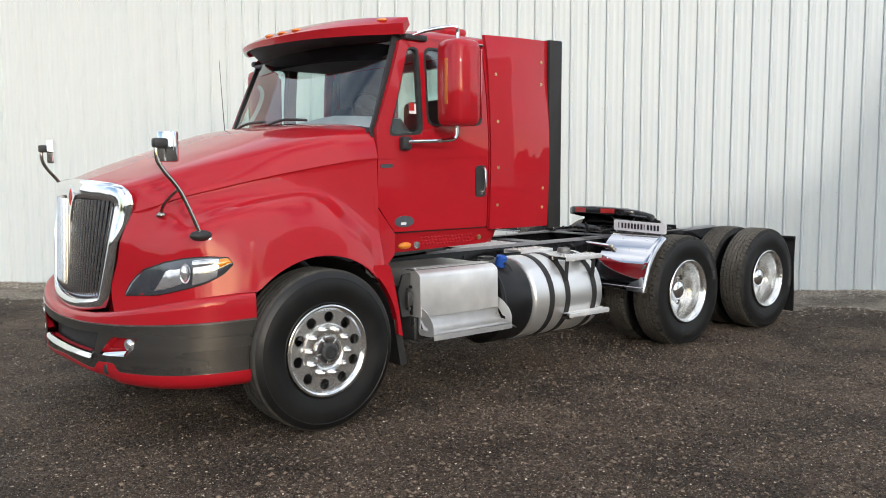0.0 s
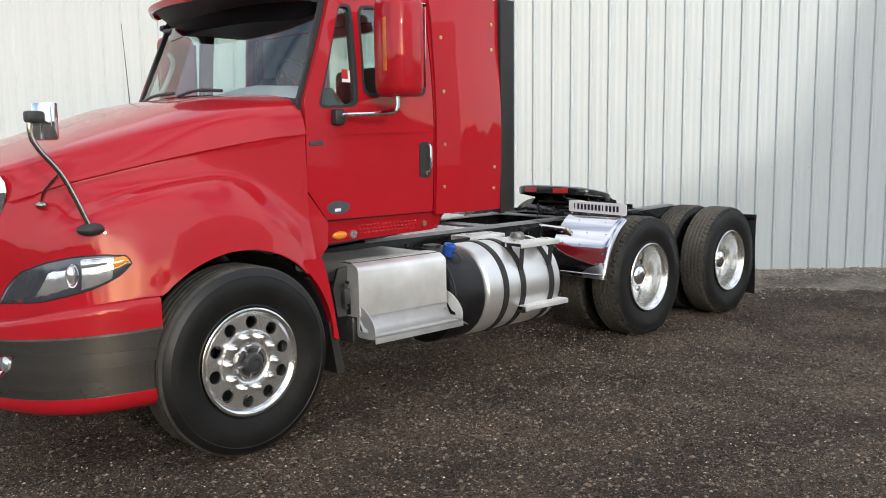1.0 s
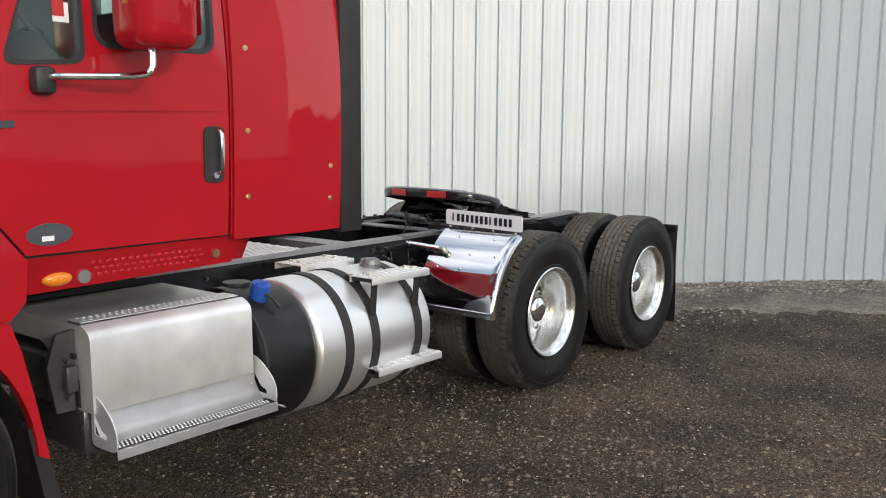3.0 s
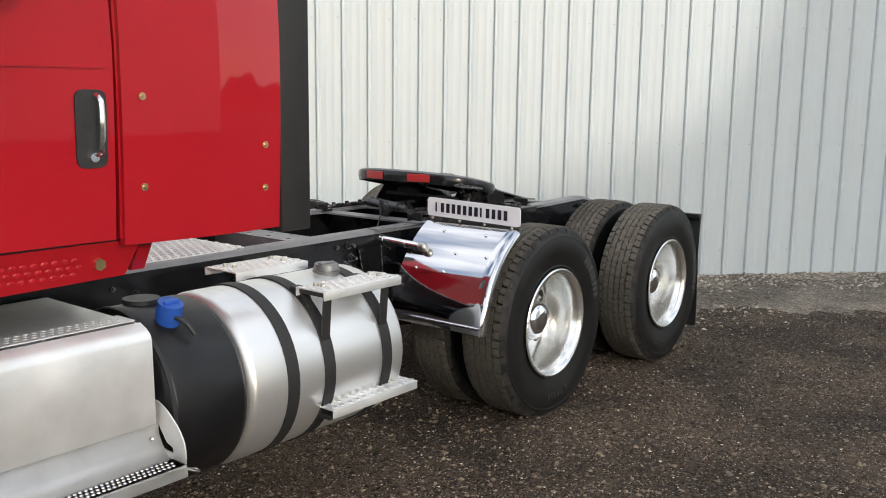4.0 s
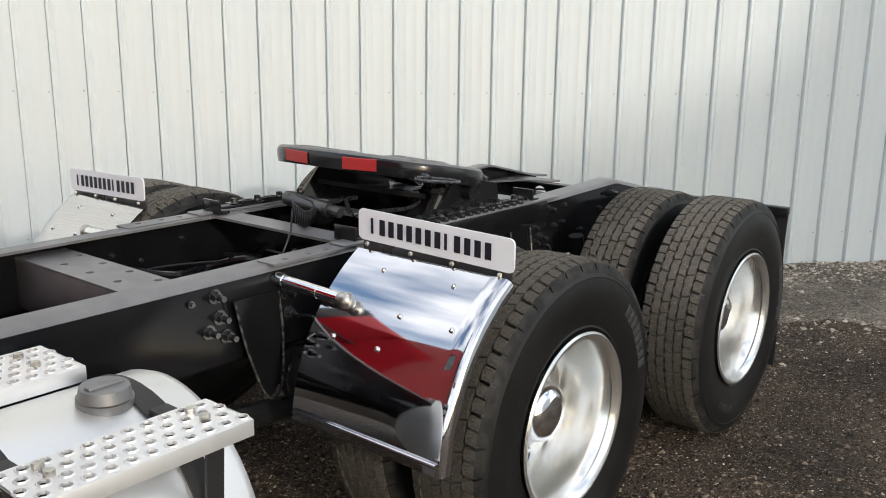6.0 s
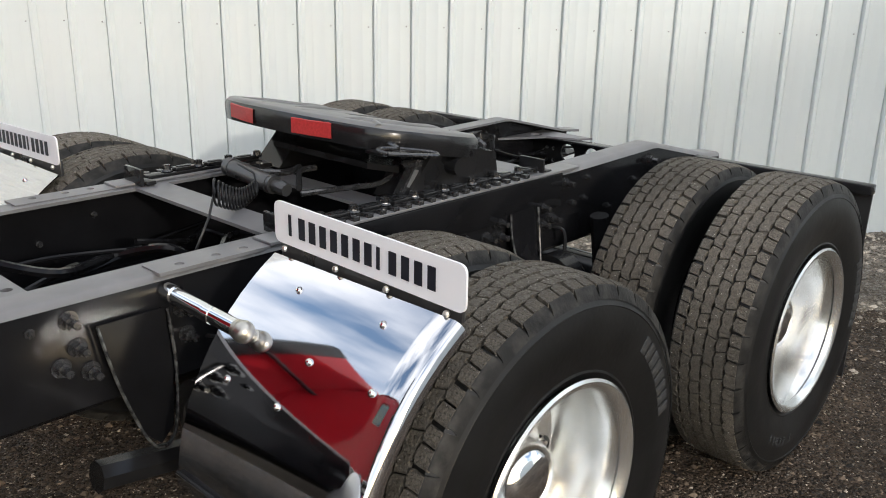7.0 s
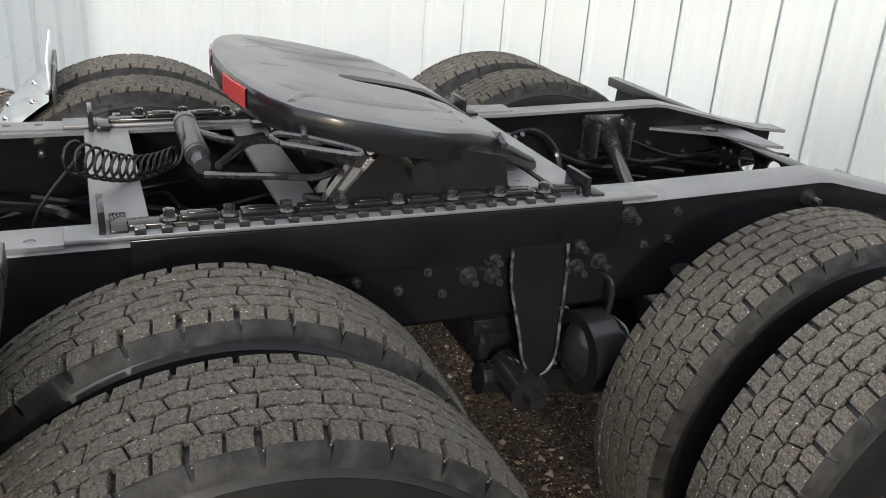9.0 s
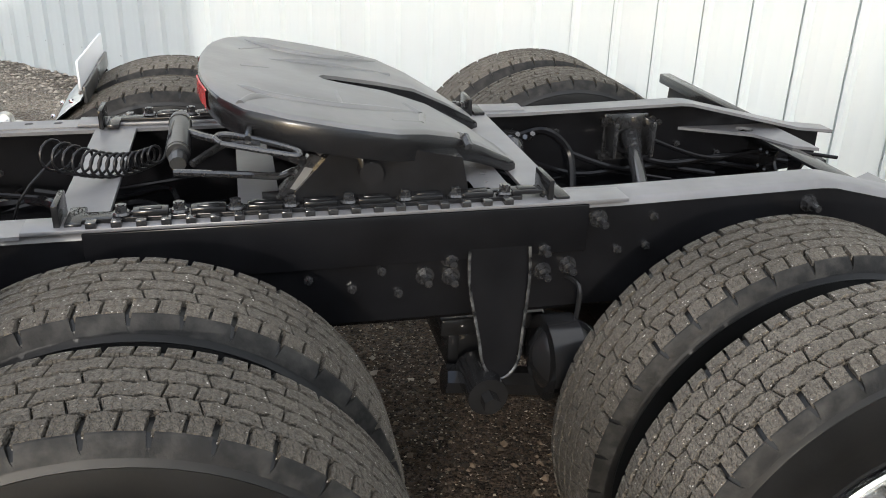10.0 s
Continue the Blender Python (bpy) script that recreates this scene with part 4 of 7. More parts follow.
        rod(bm, (4.58, Y(s, 1.04), 1.135), (4.58, Y(s, 1.088), 1.135), 0.02, seg=6)
        part("fastener", bm, BRASS, sill)
    # windshield, its black edge and dark top band
    def ws(u, w):
        # u -1..1 across, w 0..1 up
        x0 = 3.45 + 0.22 * abs(u) ** 2.4
        x1 = 3.77 + 0.13 * abs(u) ** 2.4
        z = 1.965 - 0.05 * u * u + (2.56 - 1.965) * w
        v = u * (1.10 - 0.055 * w)
        return Vector((x0 + (x1 - x0) * w, CY + v, z))
    def sheet(u0, u1, w0, w1, out=0.0, n=20, m=6):
        bm = bmesh.new()
        loft(bm, [[ws(u0 + (u1 - u0) * i / n, w0 + (w1 - w0) * j / m) + Vector((-out, 0, 0.4 * out)) for i in range(n + 1)] for j in range(m + 1)])
        return bm
    ob = part("windshield", sheet(-0.97, 0.97, 0.03, 0.98), GLASS, truck, "wide curved windshield", 60)
    ob.visible_shadow = False
    for u0, u1, w0, w1 in ((-1, -0.985, 0, 1), (0.992, 1, 0, 1), (-1, 1, -0.01, 0.02), (-1, 0.88, 0.96, 1.0)):
        part("windshield_edge", sheet(u0, u1, w0, w1, 0.004), GASKET, ob)
    bm = bmesh.new()
    loft(bm, [[ws(u, 1.0 - 0.205 * (1 - min(1, abs((u + 0.05) / 0.925)) ** 12) * j / 4) + Vector((-0.005, 0, 0.002)) for u in np.linspace(-0.975, 0.875, 41)] for j in range(5)])
    part("sun_strip", bm, TINT, ob, "dark tinted sun strip", 60)
    # grab handle on the far pillar
    bm = bmesh.new()
    tube(bm, [(3.76, Y(1, 1.02), 2.02), (3.82, Y(1, 0.97), 2.10), (3.90, Y(1, 0.97), 2.28), (3.90, Y(1, 1.02), 2.36)], 0.018)
    part("grab_handle", bm, GREY_TRIM, truck)
    for s in SIDES:
        bm = bmesh.new()
        rows = []
        for w in np.linspace(0, 1, 8):
            p = ws(s * 1.0, w)
            q = Vector((3.60 + 0.235 * w, Y(s, side_v(p.z)), p.z - 0.01))
            if s > 0:
                q = p.lerp(q + Vector((0.08, 0, 0)), 0.6)
            rows.append([p + Vector((-0.006, 0, 0)), p.lerp(q, 0.5) + Vector((-0.012, s * 0.014, 0)), q + Vector((0.01, 0, 0)), q + Vector((0.02, -s * 0.05, 0))])
        loft(bm, rows)
        part("a_pillar", bm, RED, truck, "", 50)
    # wipers and cowl
    bm = bmesh.new()
    rows = []
    for d in (0.0, 1.0):
        rows.append([(3.585 - 0.18 * (1 - abs(u) ** 2.4) * 0.9 - 0.03 + 0.07 * d, CY + 1.08 * u, 1.978 - 0.05 * u * u - 0.035 * (1 - d)) for u in np.linspace(-1, 1, 17)])
    loft(bm, rows)
    cowl = part("cowl", bm, PLASTIC, truck, "black cowl under the windshield")
    for v0, v1 in ((0.02, -0.46), (0.75, 0.1)):
        bm = bmesh.new()
        a = ws(v0 / 1.1, 0.03) + Vector((-0.03, 0, 0.0))
        b = ws(v1 / 1.1, 0.07) + Vector((-0.03, 0, 0.0))
        tube(bm, [a, a.lerp(b, 0.5) + Vector((-0.02, 0, 0.02)), b], 0.010)
        part("wiper", bm, PLASTIC, cowl)
    # sun visor over the windshield
    bm = bmesh.new()
    rows, under = [], []
    for u in np.linspace(-1, 1, 25):
        v = 1.10 * u
        xf = 3.49 + 0.35 * abs(u) ** 2.6
        zf = 2.648 + 0.004 * abs(u) ** 3
        xb = 3.80 + 0.14 * abs(u) ** 2.6
        zb = 2.735 - 0.06 * abs(u) ** 3
        zl = zf - 0.060 + 0.025 * u
        rows.append([(xb, CY + v * 0.97, zb - 0.03), (xb - 0.04, CY + v, zb), ((xf + xb) / 2, CY + v * 1.01, (zf + zb) / 2 + 0.022), (xf + 0.03, CY + v * 1.015, zf + 0.01), (xf - 0.002, CY + v * 1.018, zf - 0.012), (xf + 0.004, CY + v * 1.018, (zf + zl) / 2 - 0.006), (xf + 0.010, CY + v * 1.012, zl), (xf + 0.024, CY + v, zl + 0.002)])
        if u < 0.86:
            under.append([(xf + 0.024, CY + v, zl + 0.002), ((xf + 3.77) / 2, CY + v * 0.98, zl + 0.03), (3.775 + 0.13 * abs(u) ** 2.4, CY + v * 0.965, 2.555 - 0.02 * abs(u) ** 3), (xb, CY + v * 0.96, 2.56)])
    vs = loft(bm, rows)
    bm.faces.new(vs[0])
    bm.faces.new(vs[-1])
    visor = part("sun_visor", bm, RED, truck, "red moulded visor over the windshield", 50)
    bm = bmesh.new()
    loft(bm, under)
    part("visor_underside", bm, PLASTIC, visor)
    for u in (-0.86, -0.18, 0.0, 0.18, 0.86):
        v = 1.10 * u
        xf = 3.49 + 0.35 * abs(u) ** 2.6
        bm = bmesh.new()
        ball(bm, (xf + 0.060, CY + v * 1.0, 2.672 + 0.004 * abs(u) ** 3), 0.040, (0.8, 1.35, 0.36), 14)
        part("clearance_lamp", bm, ORANGE, visor, "amber clearance lamp")
    # inside
    bm = bmesh.new()
    rows = []
    for v in np.linspace(-1.06, 1.06, 13):
        hump = 0.05 * math.exp(-((v + 0.5) / 0.4) ** 2)
        rows.append([(3.60, CY + v, 1.93), (3.68, CY + v, 1.985 + hump), (3.86, CY + v, 1.99 + hump), (3.95, CY + v, 1.90), (3.92, CY + v, 1.45)])
    loft(bm, rows)
    part("dashboard", bm, GREY_TRIM, truck, "pale grey dashboard", 50)
    bm = bmesh.new()
    c, tilt = Vector((4.03, Y(-1, 0.5), 2.02)), Matrix.Rotation(radians(62), 3, "Y")
    pts = [c + tilt @ Vector((0.215 * math.cos(a), 0.215 * math.sin(a), 0)) for a in np.linspace(0, math.tau, 29)]
    tube(bm, pts, 0.015, 8, 1)
    wheel = part("steering_wheel", bm, PLASTIC, truck, "black steering wheel")
    bm = bmesh.new()
    for a in (0.3, 2.4, 4.5):
        rod(bm, c, c + tilt @ Vector((0.21 * math.cos(a), 0.21 * math.sin(a), 0)), 0.012)
    rod(bm, c, c + Vector((-0.28, 0, -0.2)), 0.03)
    part("spokes", bm, PLASTIC, wheel)
    for v in (-0.5, 0.5):
        bm = bmesh.new()
        box(bm, 4.15, 4.60, CY + v - 0.25, CY + v + 0.25, 1.55, 1.68, 0.05)
        seat = part("seat", bm, DARK_CLOTH, truck, "dark cloth seat")
        bm = bmesh.new()
        box(bm, 4.48, 4.60, CY + v - 0.24, CY + v + 0.24, 1.66, 2.18, 0.05)
        part("backrest", bm, DARK_CLOTH, seat)
        bm = bmesh.new()
        box(bm, 4.15, 4.6, CY + v - 0.2, CY + v + 0.2, 1.16, 1.56, 0.03)
        part("seat_base", bm, PLASTIC, seat)
    bm = bmesh.new()
    box(bm, 3.85, 4.66, CY - 1.02, CY + 1.02, 2.515, 2.54, 0.01)
    part("headliner", bm, LINING, truck)
    # decal on the side glass: red head with white field and bars
    bm = bmesh.new()
    cab_side(bm, [(3.885, 2.03), (3.945, 2.03), (3.945, 2.10), (3.885, 2.10)], [], -1, -0.009, 0.002)
    d = part("glass_decal", bm, WHITE_SIGN, truck, "white inspection sticker with a red field")
    bm = bmesh.new()
    cab_side(bm, [(3.883, 2.05), (3.927, 2.05), (3.927, 2.105), (3.883, 2.105)], [], -1, -0.006, 0.002)
    part("decal_field", bm, RED_LENS, d)


def build_fairings():
    for s in SIDES:
        bm = bmesh.new()
        rows = []
        for z in np.linspace(1.195, 2.640, 15):
            row = []
            for x in np.linspace(4.635, 5.252, 9):
                t = (x - 4.635) / 0.65
                v = side_v(min(z, 2.3)) + 0.012 + 0.022 * math.sin(math.pi * t) + 0.01 * t
                if z > 2.3:
                    v -= (0.05 * (1 - t)) * ((z - 2.3) / 0.35) ** 2
                row.append((x, Y(s, v), z))
            rows.append(row)
        loft(bm, rows)
        f = list(bm.faces)
        got = bmesh.ops.extrude_face_region(bm, geom=f, use_keep_orig=True)
        bmesh.ops.translate(bm, vec=Vector((0, -s * 0.03, 0)), verts=[g for g in got["geom"] if isinstance(g, bmesh.types.BMVert)])
        fair = part("cab_extender", bm, RED, truck, "red side fairing behind the cab with a black rubber edge", 50)
        bm = bmesh.new()
        box(bm, 5.252, 5.395, Y(s, 1.10), Y(s, 1.168), 1.175, 2.65, 0.008)
        part("rubber_edge", bm, TRIM_RUBBER, fair, "black rubber edge strip")
        for x, zs in ((4.70, (1.375, 1.655, 2.0, 2.35)), (5.176, (1.345, 1.495, 2.30, 2.47))):
            for z in zs:
                t = (x - 4.635) / 0.65
                v = side_v(min(z, 2.3)) + 0.012 + 0.022 * math.sin(math.pi * t) + 0.01 * t
                bm = bmesh.new()
                rod(bm, (x, Y(s, v), z), (x, Y(s, v + 0.004), z), 0.012)
                rod(bm, (x, Y(s, v), z), (x, Y(s, v + 0.010), z), 0.0075, 0.005, 8)
                part("bolt", bm, BRASS, fair)
        # stay to the cab's back
        bm = bmesh.new()
        box(bm, 4.72, 5.28, Y(s, 1.05), Y(s, 1.11), 1.9, 1.93, 0.004)
        part("stay", bm, SATIN, fair)


def build_mirrors():
    for s in SIDES:
        fx = 0.0 if s < 0 else -0.045
        bm = bmesh.new()
        rows = []
        for z, k in ((1.945, 0.75), (1.965, 0.93), (2.0, 1.0), (2.25, 1.02), (2.47, 1.0), (2.51, 0.93), (2.53, 0.7)):
            c = Vector((4.16 + fx, Y(s, 1.33), z))
            rows.append([c + Vector((0.125 * k * math.copysign(abs(math.cos(a)) ** 0.6, math.cos(a)), 0.13 * k * math.copysign(abs(math.sin(a)) ** 0.6, math.sin(a)), 0)) for a in np.linspace(0, math.tau, 20, endpoint=False)])
        vs = loft(bm, rows, closed=True)
        bm.faces.new(vs[0])
        bm.faces.new(vs[-1])
        mi = part("door_mirror", bm, RED, truck, "tall red door mirror on chrome arms", 60)
        bm = bmesh.new()
        box(bm, 4.031 + fx, 4.06 + fx, Y(s, 1.328), Y(s, 1.358), 2.09, 2.40, 0.004)
        part("signal_strip", bm, AMBER_STRIP, mi, "upright amber signal strip")
        bm = bmesh.new()
        box(bm, 4.283 + fx, 4.287 + fx, Y(s, 1.23), Y(s, 1.43), 2.0, 2.47, 0.001)
        part("mirror_glass", bm, MIRROR, mi)
        bm = bmesh.new()
        tube(bm, [(3.83, Y(s, 1.15), 1.83), (3.86, Y(s, 1.22), 1.835), (4.08, Y(s, 1.30), 1.845), (4.14, Y(s, 1.325), 1.87), (4.145, Y(s, 1.325), 1.96)], 0.013)
        part("lower_arm", bm, CHROME, mi, "bent chrome arm")
        bm = bmesh.new()
        tube(bm, [(3.93, Y(s, 1.08), 2.565), (4.0, Y(s, 1.2), 2.60), (4.12, Y(s, 1.32), 2.62), (4.15, Y(s, 1.33), 2.59), (4.15, Y(s, 1.33), 2.51)], 0.013)
        part("upper_arm", bm, CHROME, mi, "bent chrome arm")
        bm = bmesh.new()
        box(bm, 3.78, 3.86, Y(s, 1.13), Y(s, 1.195), 1.775, 1.87, 0.02)
        part("arm_foot", bm, PLASTIC, mi)
        bm = bmesh.new()
        box(bm, 3.87, 4.07, Y(s, 1.04), Y(s, 1.11), 2.535, 2.58, 0.015)
        part("upper_foot", bm, PLASTIC, mi)
        # hood mirror on a long arm
        foot = Vector((2.35, Y(s, fender_v(2.335, 1.262)), 1.262))
        head = Vector((2.095, Y(s, 1.09), 1.80))
        bm = bmesh.new()
        tube(bm, [foot, foot.lerp(head, 0.45) + Vector((0, 0, 0.01)), head + Vector((0.035, 0, -0.15)), head + Vector((0.0, 0, -0.08)), head], 0.0125)
        hm = part("hood_mirror", bm, ARM_STEEL, truck, "small hood mirror on a bent dark arm")
        bm = bmesh.new()
        ball(bm, foot, 0.06, (1.2, 0.7, 0.55))
        part("arm_base", bm, PLASTIC, hm)
        bm = bmesh.new()
        foot2 = Vector((2.215, Y(s, 0.835), 1.378))
        tube(bm, [foot2, foot2 + Vector((-0.005, s * 0.07, 0.07)), Vector((2.215, Y(s, 1.09), 1.535))], 0.010)
        ball(bm, foot2, 0.03, (1, 1, 0.7))
        part("brace", bm, ARM_STEEL, hm)
        bm = bmesh.new()
        box(bm, -0.026, 0.026, -0.058, 0.058, -0.088, 0.088, 0.012, Matrix.Translation((2.165, Y(s, 1.09), 1.782)) @ Matrix.Rotation(-s * radians(26), 4, "Z"))
        part("mirror_shell", bm, CHROME, hm, "chrome mirror shell")
        bm = bmesh.new()
        box(bm, 2.075, 2.15, Y(s, 1.06), Y(s, 1.12), 1.775, 1.83, 0.012)
        part("clamp", bm, PLASTIC, hm)
    bm = bmesh.new()
    rod(bm, (3.63, Y(1, 1.15), 1.9), (3.60, Y(1, 1.17), 2.58), 0.004, 0.002, 8)
    part("antenna", bm, PLASTIC, truck, "thin whip antenna")


# ---- wheels ----
R_TYRE, R_RIM = 0.519, 0.281


def tyre_profile(base):
    """(radius, y); the outer face looks to -y."""
    half = [(R_RIM - 0.012, -0.098), (R_RIM + 0.008, -0.114), (R_RIM + 0.02, -0.121), (R_RIM + 0.024, -0.124), (R_RIM + 0.03, -0.122), (0.375, -0.136), (0.411, -0.139), (0.443, -0.136), (0.464, -0.132), (0.4665, -0.1335), (0.471, -0.131),
            (0.490, -0.123), (base - 0.006, -0.112), (base, -0.106)]
    return half + [(r, -y) for r, y in reversed(half)]


N_LUG = 72
LUG_ROWS = [(-0.112, -0.0782), (-0.0718, -0.0402), (-0.0338, -0.0032), (0.0032, 0.0338), (0.0402, 0.0718), (0.0782, 0.112)]
LUG_SHIFT = (0.0, 0.55, 0.2, 0.8, 0.4, 0.1)


def drive_carcass():
    bm = bmesh.new()
    lathe(bm, tyre_profile(R_TYRE - 0.015), 84)
    return finish(bm, RUBBER, 28)


def lug_plan():
    """Row, place and span of every tread block."""
    rnd = random.Random(5)
    plan = []
    for j in range(6):
        k = 0
        while k < N_LUG:
            span = 1 if j in (0, 5) else (2 if rnd.random() < 0.85 else 1)
            span = min(span, N_LUG - k)
            plan.append((j, k, span))
            k += span
    return plan


def lug_points(j, k, span):
    """Wavy top and foot outlines of a block at the top of the tyre, to be turned to its place."""
    step = math.tau / N_LUG
    side = j in (0, 5)
    y0, y1 = LUG_ROWS[j]
    gap = (0.20 if k % 2 else 0.09) if side else 0.055
    a0, a1 = 0.02 * step, (span - gap) * step
    ra = R_TYRE - (0.007 if j == 0 else 0.0018 if j == 1 else 0.0)
    rb = R_TYRE - (0.007 if j == 5 else 0.0018 if j == 4 else 0.0)
    sk = (0.10, -0.16, 0.16, -0.16, 0.16, 0.10)[j] * step
    n = 2 * span + 1
    wavy = lambda i: 0.0030 * (1 if i % 2 else -1)
    top = [(a0 + (a1 - a0) * i / (n - 1), y0 + (0 if j == 0 else wavy(i)), ra) for i in range(n)]
    top += [(a1 + sk - (a1 - a0) * i / (n - 1), y1 + (0 if j == 5 else wavy(n - 1 - i)), rb) for i in range(n)]
    lo = R_TYRE - 0.019
    ca, cy = sum(c[0] for c in top) / len(top), sum(c[1] for c in top) / len(top)
    foot = [(ca + (a - ca) * 1.01, cy + (y - cy) * 1.02, lo) for a, y, r in top]
    rim = [(ca + (a - ca) * 0.965, cy + (y - cy) * 0.94, r) for a, y, r in top]
    top = [(a, y, r - 0.0018) for a, y, r in top]
    at = lambda q: [Vector((r * math.sin(a), y, r * math.cos(a))) for a, y, r in q]
    return at(rim), at(top), at(foot)


def add_lug(bm, j, k, span, m):
    loops = [[bm.verts.new(m @ p) for p in loop] for loop in lug_points(j, k, span)]
    n = len(loops[0])
    half = n // 2
    for i in range(half - 1):
        bm.faces.new((loops[0][i], loops[0][i + 1], loops[0][n - 2 - i], loops[0][n - 1 - i]))
    for up, lo in zip(loops, loops[1:]):
        for i in range(n):
            bm.faces.new((up[i], lo[i], lo[(i + 1) % n], up[(i + 1) % n]))


def lug_turn(j, k):
    return Matrix.Rotation((k + LUG_SHIFT[j]) * math.tau / N_LUG, 4, "Y")


def shoulder_lugs(bm):
    """The smooth shoulder, cut by a slot at every second block."""
    step = math.tau / N_LUG
    prof = [(R_TYRE - 0.0085, 0.1112), (R_TYRE - 0.0105, 0.1145), (0.502, 0.1188), (0.493, 0.1238), (0.484, 0.1275), (0.479, 0.1300)]
    for s, j in ((-1, 0), (1, 5)):
        for k in range(0, N_LUG, 2):
            rows = []
            for i in range(5):
                wide = []
                for r, y in prof:
                    f = 0.13 * max(0.0, (r - 0.486) / 0.024) ** 0.5 if r > 0.486 else -0.01
                    a0, a1 = (k + LUG_SHIFT[j] - 0.02 + f) * step, (k + LUG_SHIFT[j] + 1.98 - f) * step
                    a = a0 + (a1 - a0) * i / 4
                    wide.append(Vector((r * math.sin(a), s * y, r * math.cos(a))))
                rows.append(wide)
            vs = loft(bm, rows)
            back = lambda v: bm.verts.new((v.co.x * 0.985, v.co.y - s * 0.014, v.co.z * 0.985))
            for edge in (vs[0], vs[-1]):
                low = [back(v) for v in edge]
                for a, b, c, d in zip(edge, edge[1:], low[1:], low):
                    bm.faces.new((a, b, c, d))
    return bm


def joined_tread():
    bm = bmesh.new()
    for j, k, span in lug_plan():
        add_lug(bm, j, k, span, lug_turn(j, k))
    return finish(bm, TREAD, 25)


def single_lugs(wheel):
    """The tread of one wheel, block by block."""
    seen = {}
    for j, k, span in lug_plan():
        key = (j, span, k % 2)
        if key not in seen:
            bm = bmesh.new()
            add_lug(bm, j, k, span, Matrix.Identity(4))
            seen[key] = finish(bm, TREAD, 25)
        shared("tread_block", seen[key], wheel, lug_turn(j, k))


def steer_tyre():
    bm = bmesh.new()
    prof = tyre_profile(R_TYRE - 0.006)
    half = [p for p in prof if p[1] < 0]
    grooves = []
    for y in (-0.066, -0.024, 0.024, 0.066):
        grooves += [(R_TYRE, y - 0.007), (R_TYRE - 0.012, y - 0.004), (R_TYRE - 0.012, y + 0.004), (R_TYRE, y + 0.007)]
    lathe(bm, half[:-1] + [(R_TYRE - 0.005, -0.104), (R_TYRE, -0.095)] + grooves + [(R_TYRE, 0.095), (R_TYRE - 0.005, 0.104)] + [(r, -y) for r, y in reversed(half[:-1])], 84)
    me = finish(bm, RUBBER, 28)
    me.materials.append(STEER_TREAD)
    for p in me.polygons:
        if all(math.hypot(me.vertices[i].co.x, me.vertices[i].co.z) > 0.495 for i in p.vertices):
            p.material_index = 1
    return me


def disc(bm, r0, r1, y, thick, hole_r, hole_at, n=10):
    holes = [ring(0, 0, r0, 40)] + [ring(hole_at * math.cos(k * math.tau / n), hole_at * math.sin(k * math.tau / n), hole_r, 14) for k in range(n)]
    plate(bm, ring(0, 0, r1, 60), lambda u, v: Vector((u, y, v)), Vector((0, thick, 0)), holes)


def nut_ring(rim, y0, y1, at, r, n=10):
    bm = bmesh.new()
    rod(bm, (0, y0, 0), (0, y0 + (y1 - y0) * 0.62, 0), r, seg=6)
    rod(bm, (0, y0, 0), (0, y1, 0), r * 0.62, r * 0.45, seg=10)
    me = finish(bm, CHROME)
    for k in range(n):
        a = (k + 0.5) * math.tau / n
        shared("lug_nut", me, rim, Matrix.Translation((at * math.cos(a), 0, at * math.sin(a))))


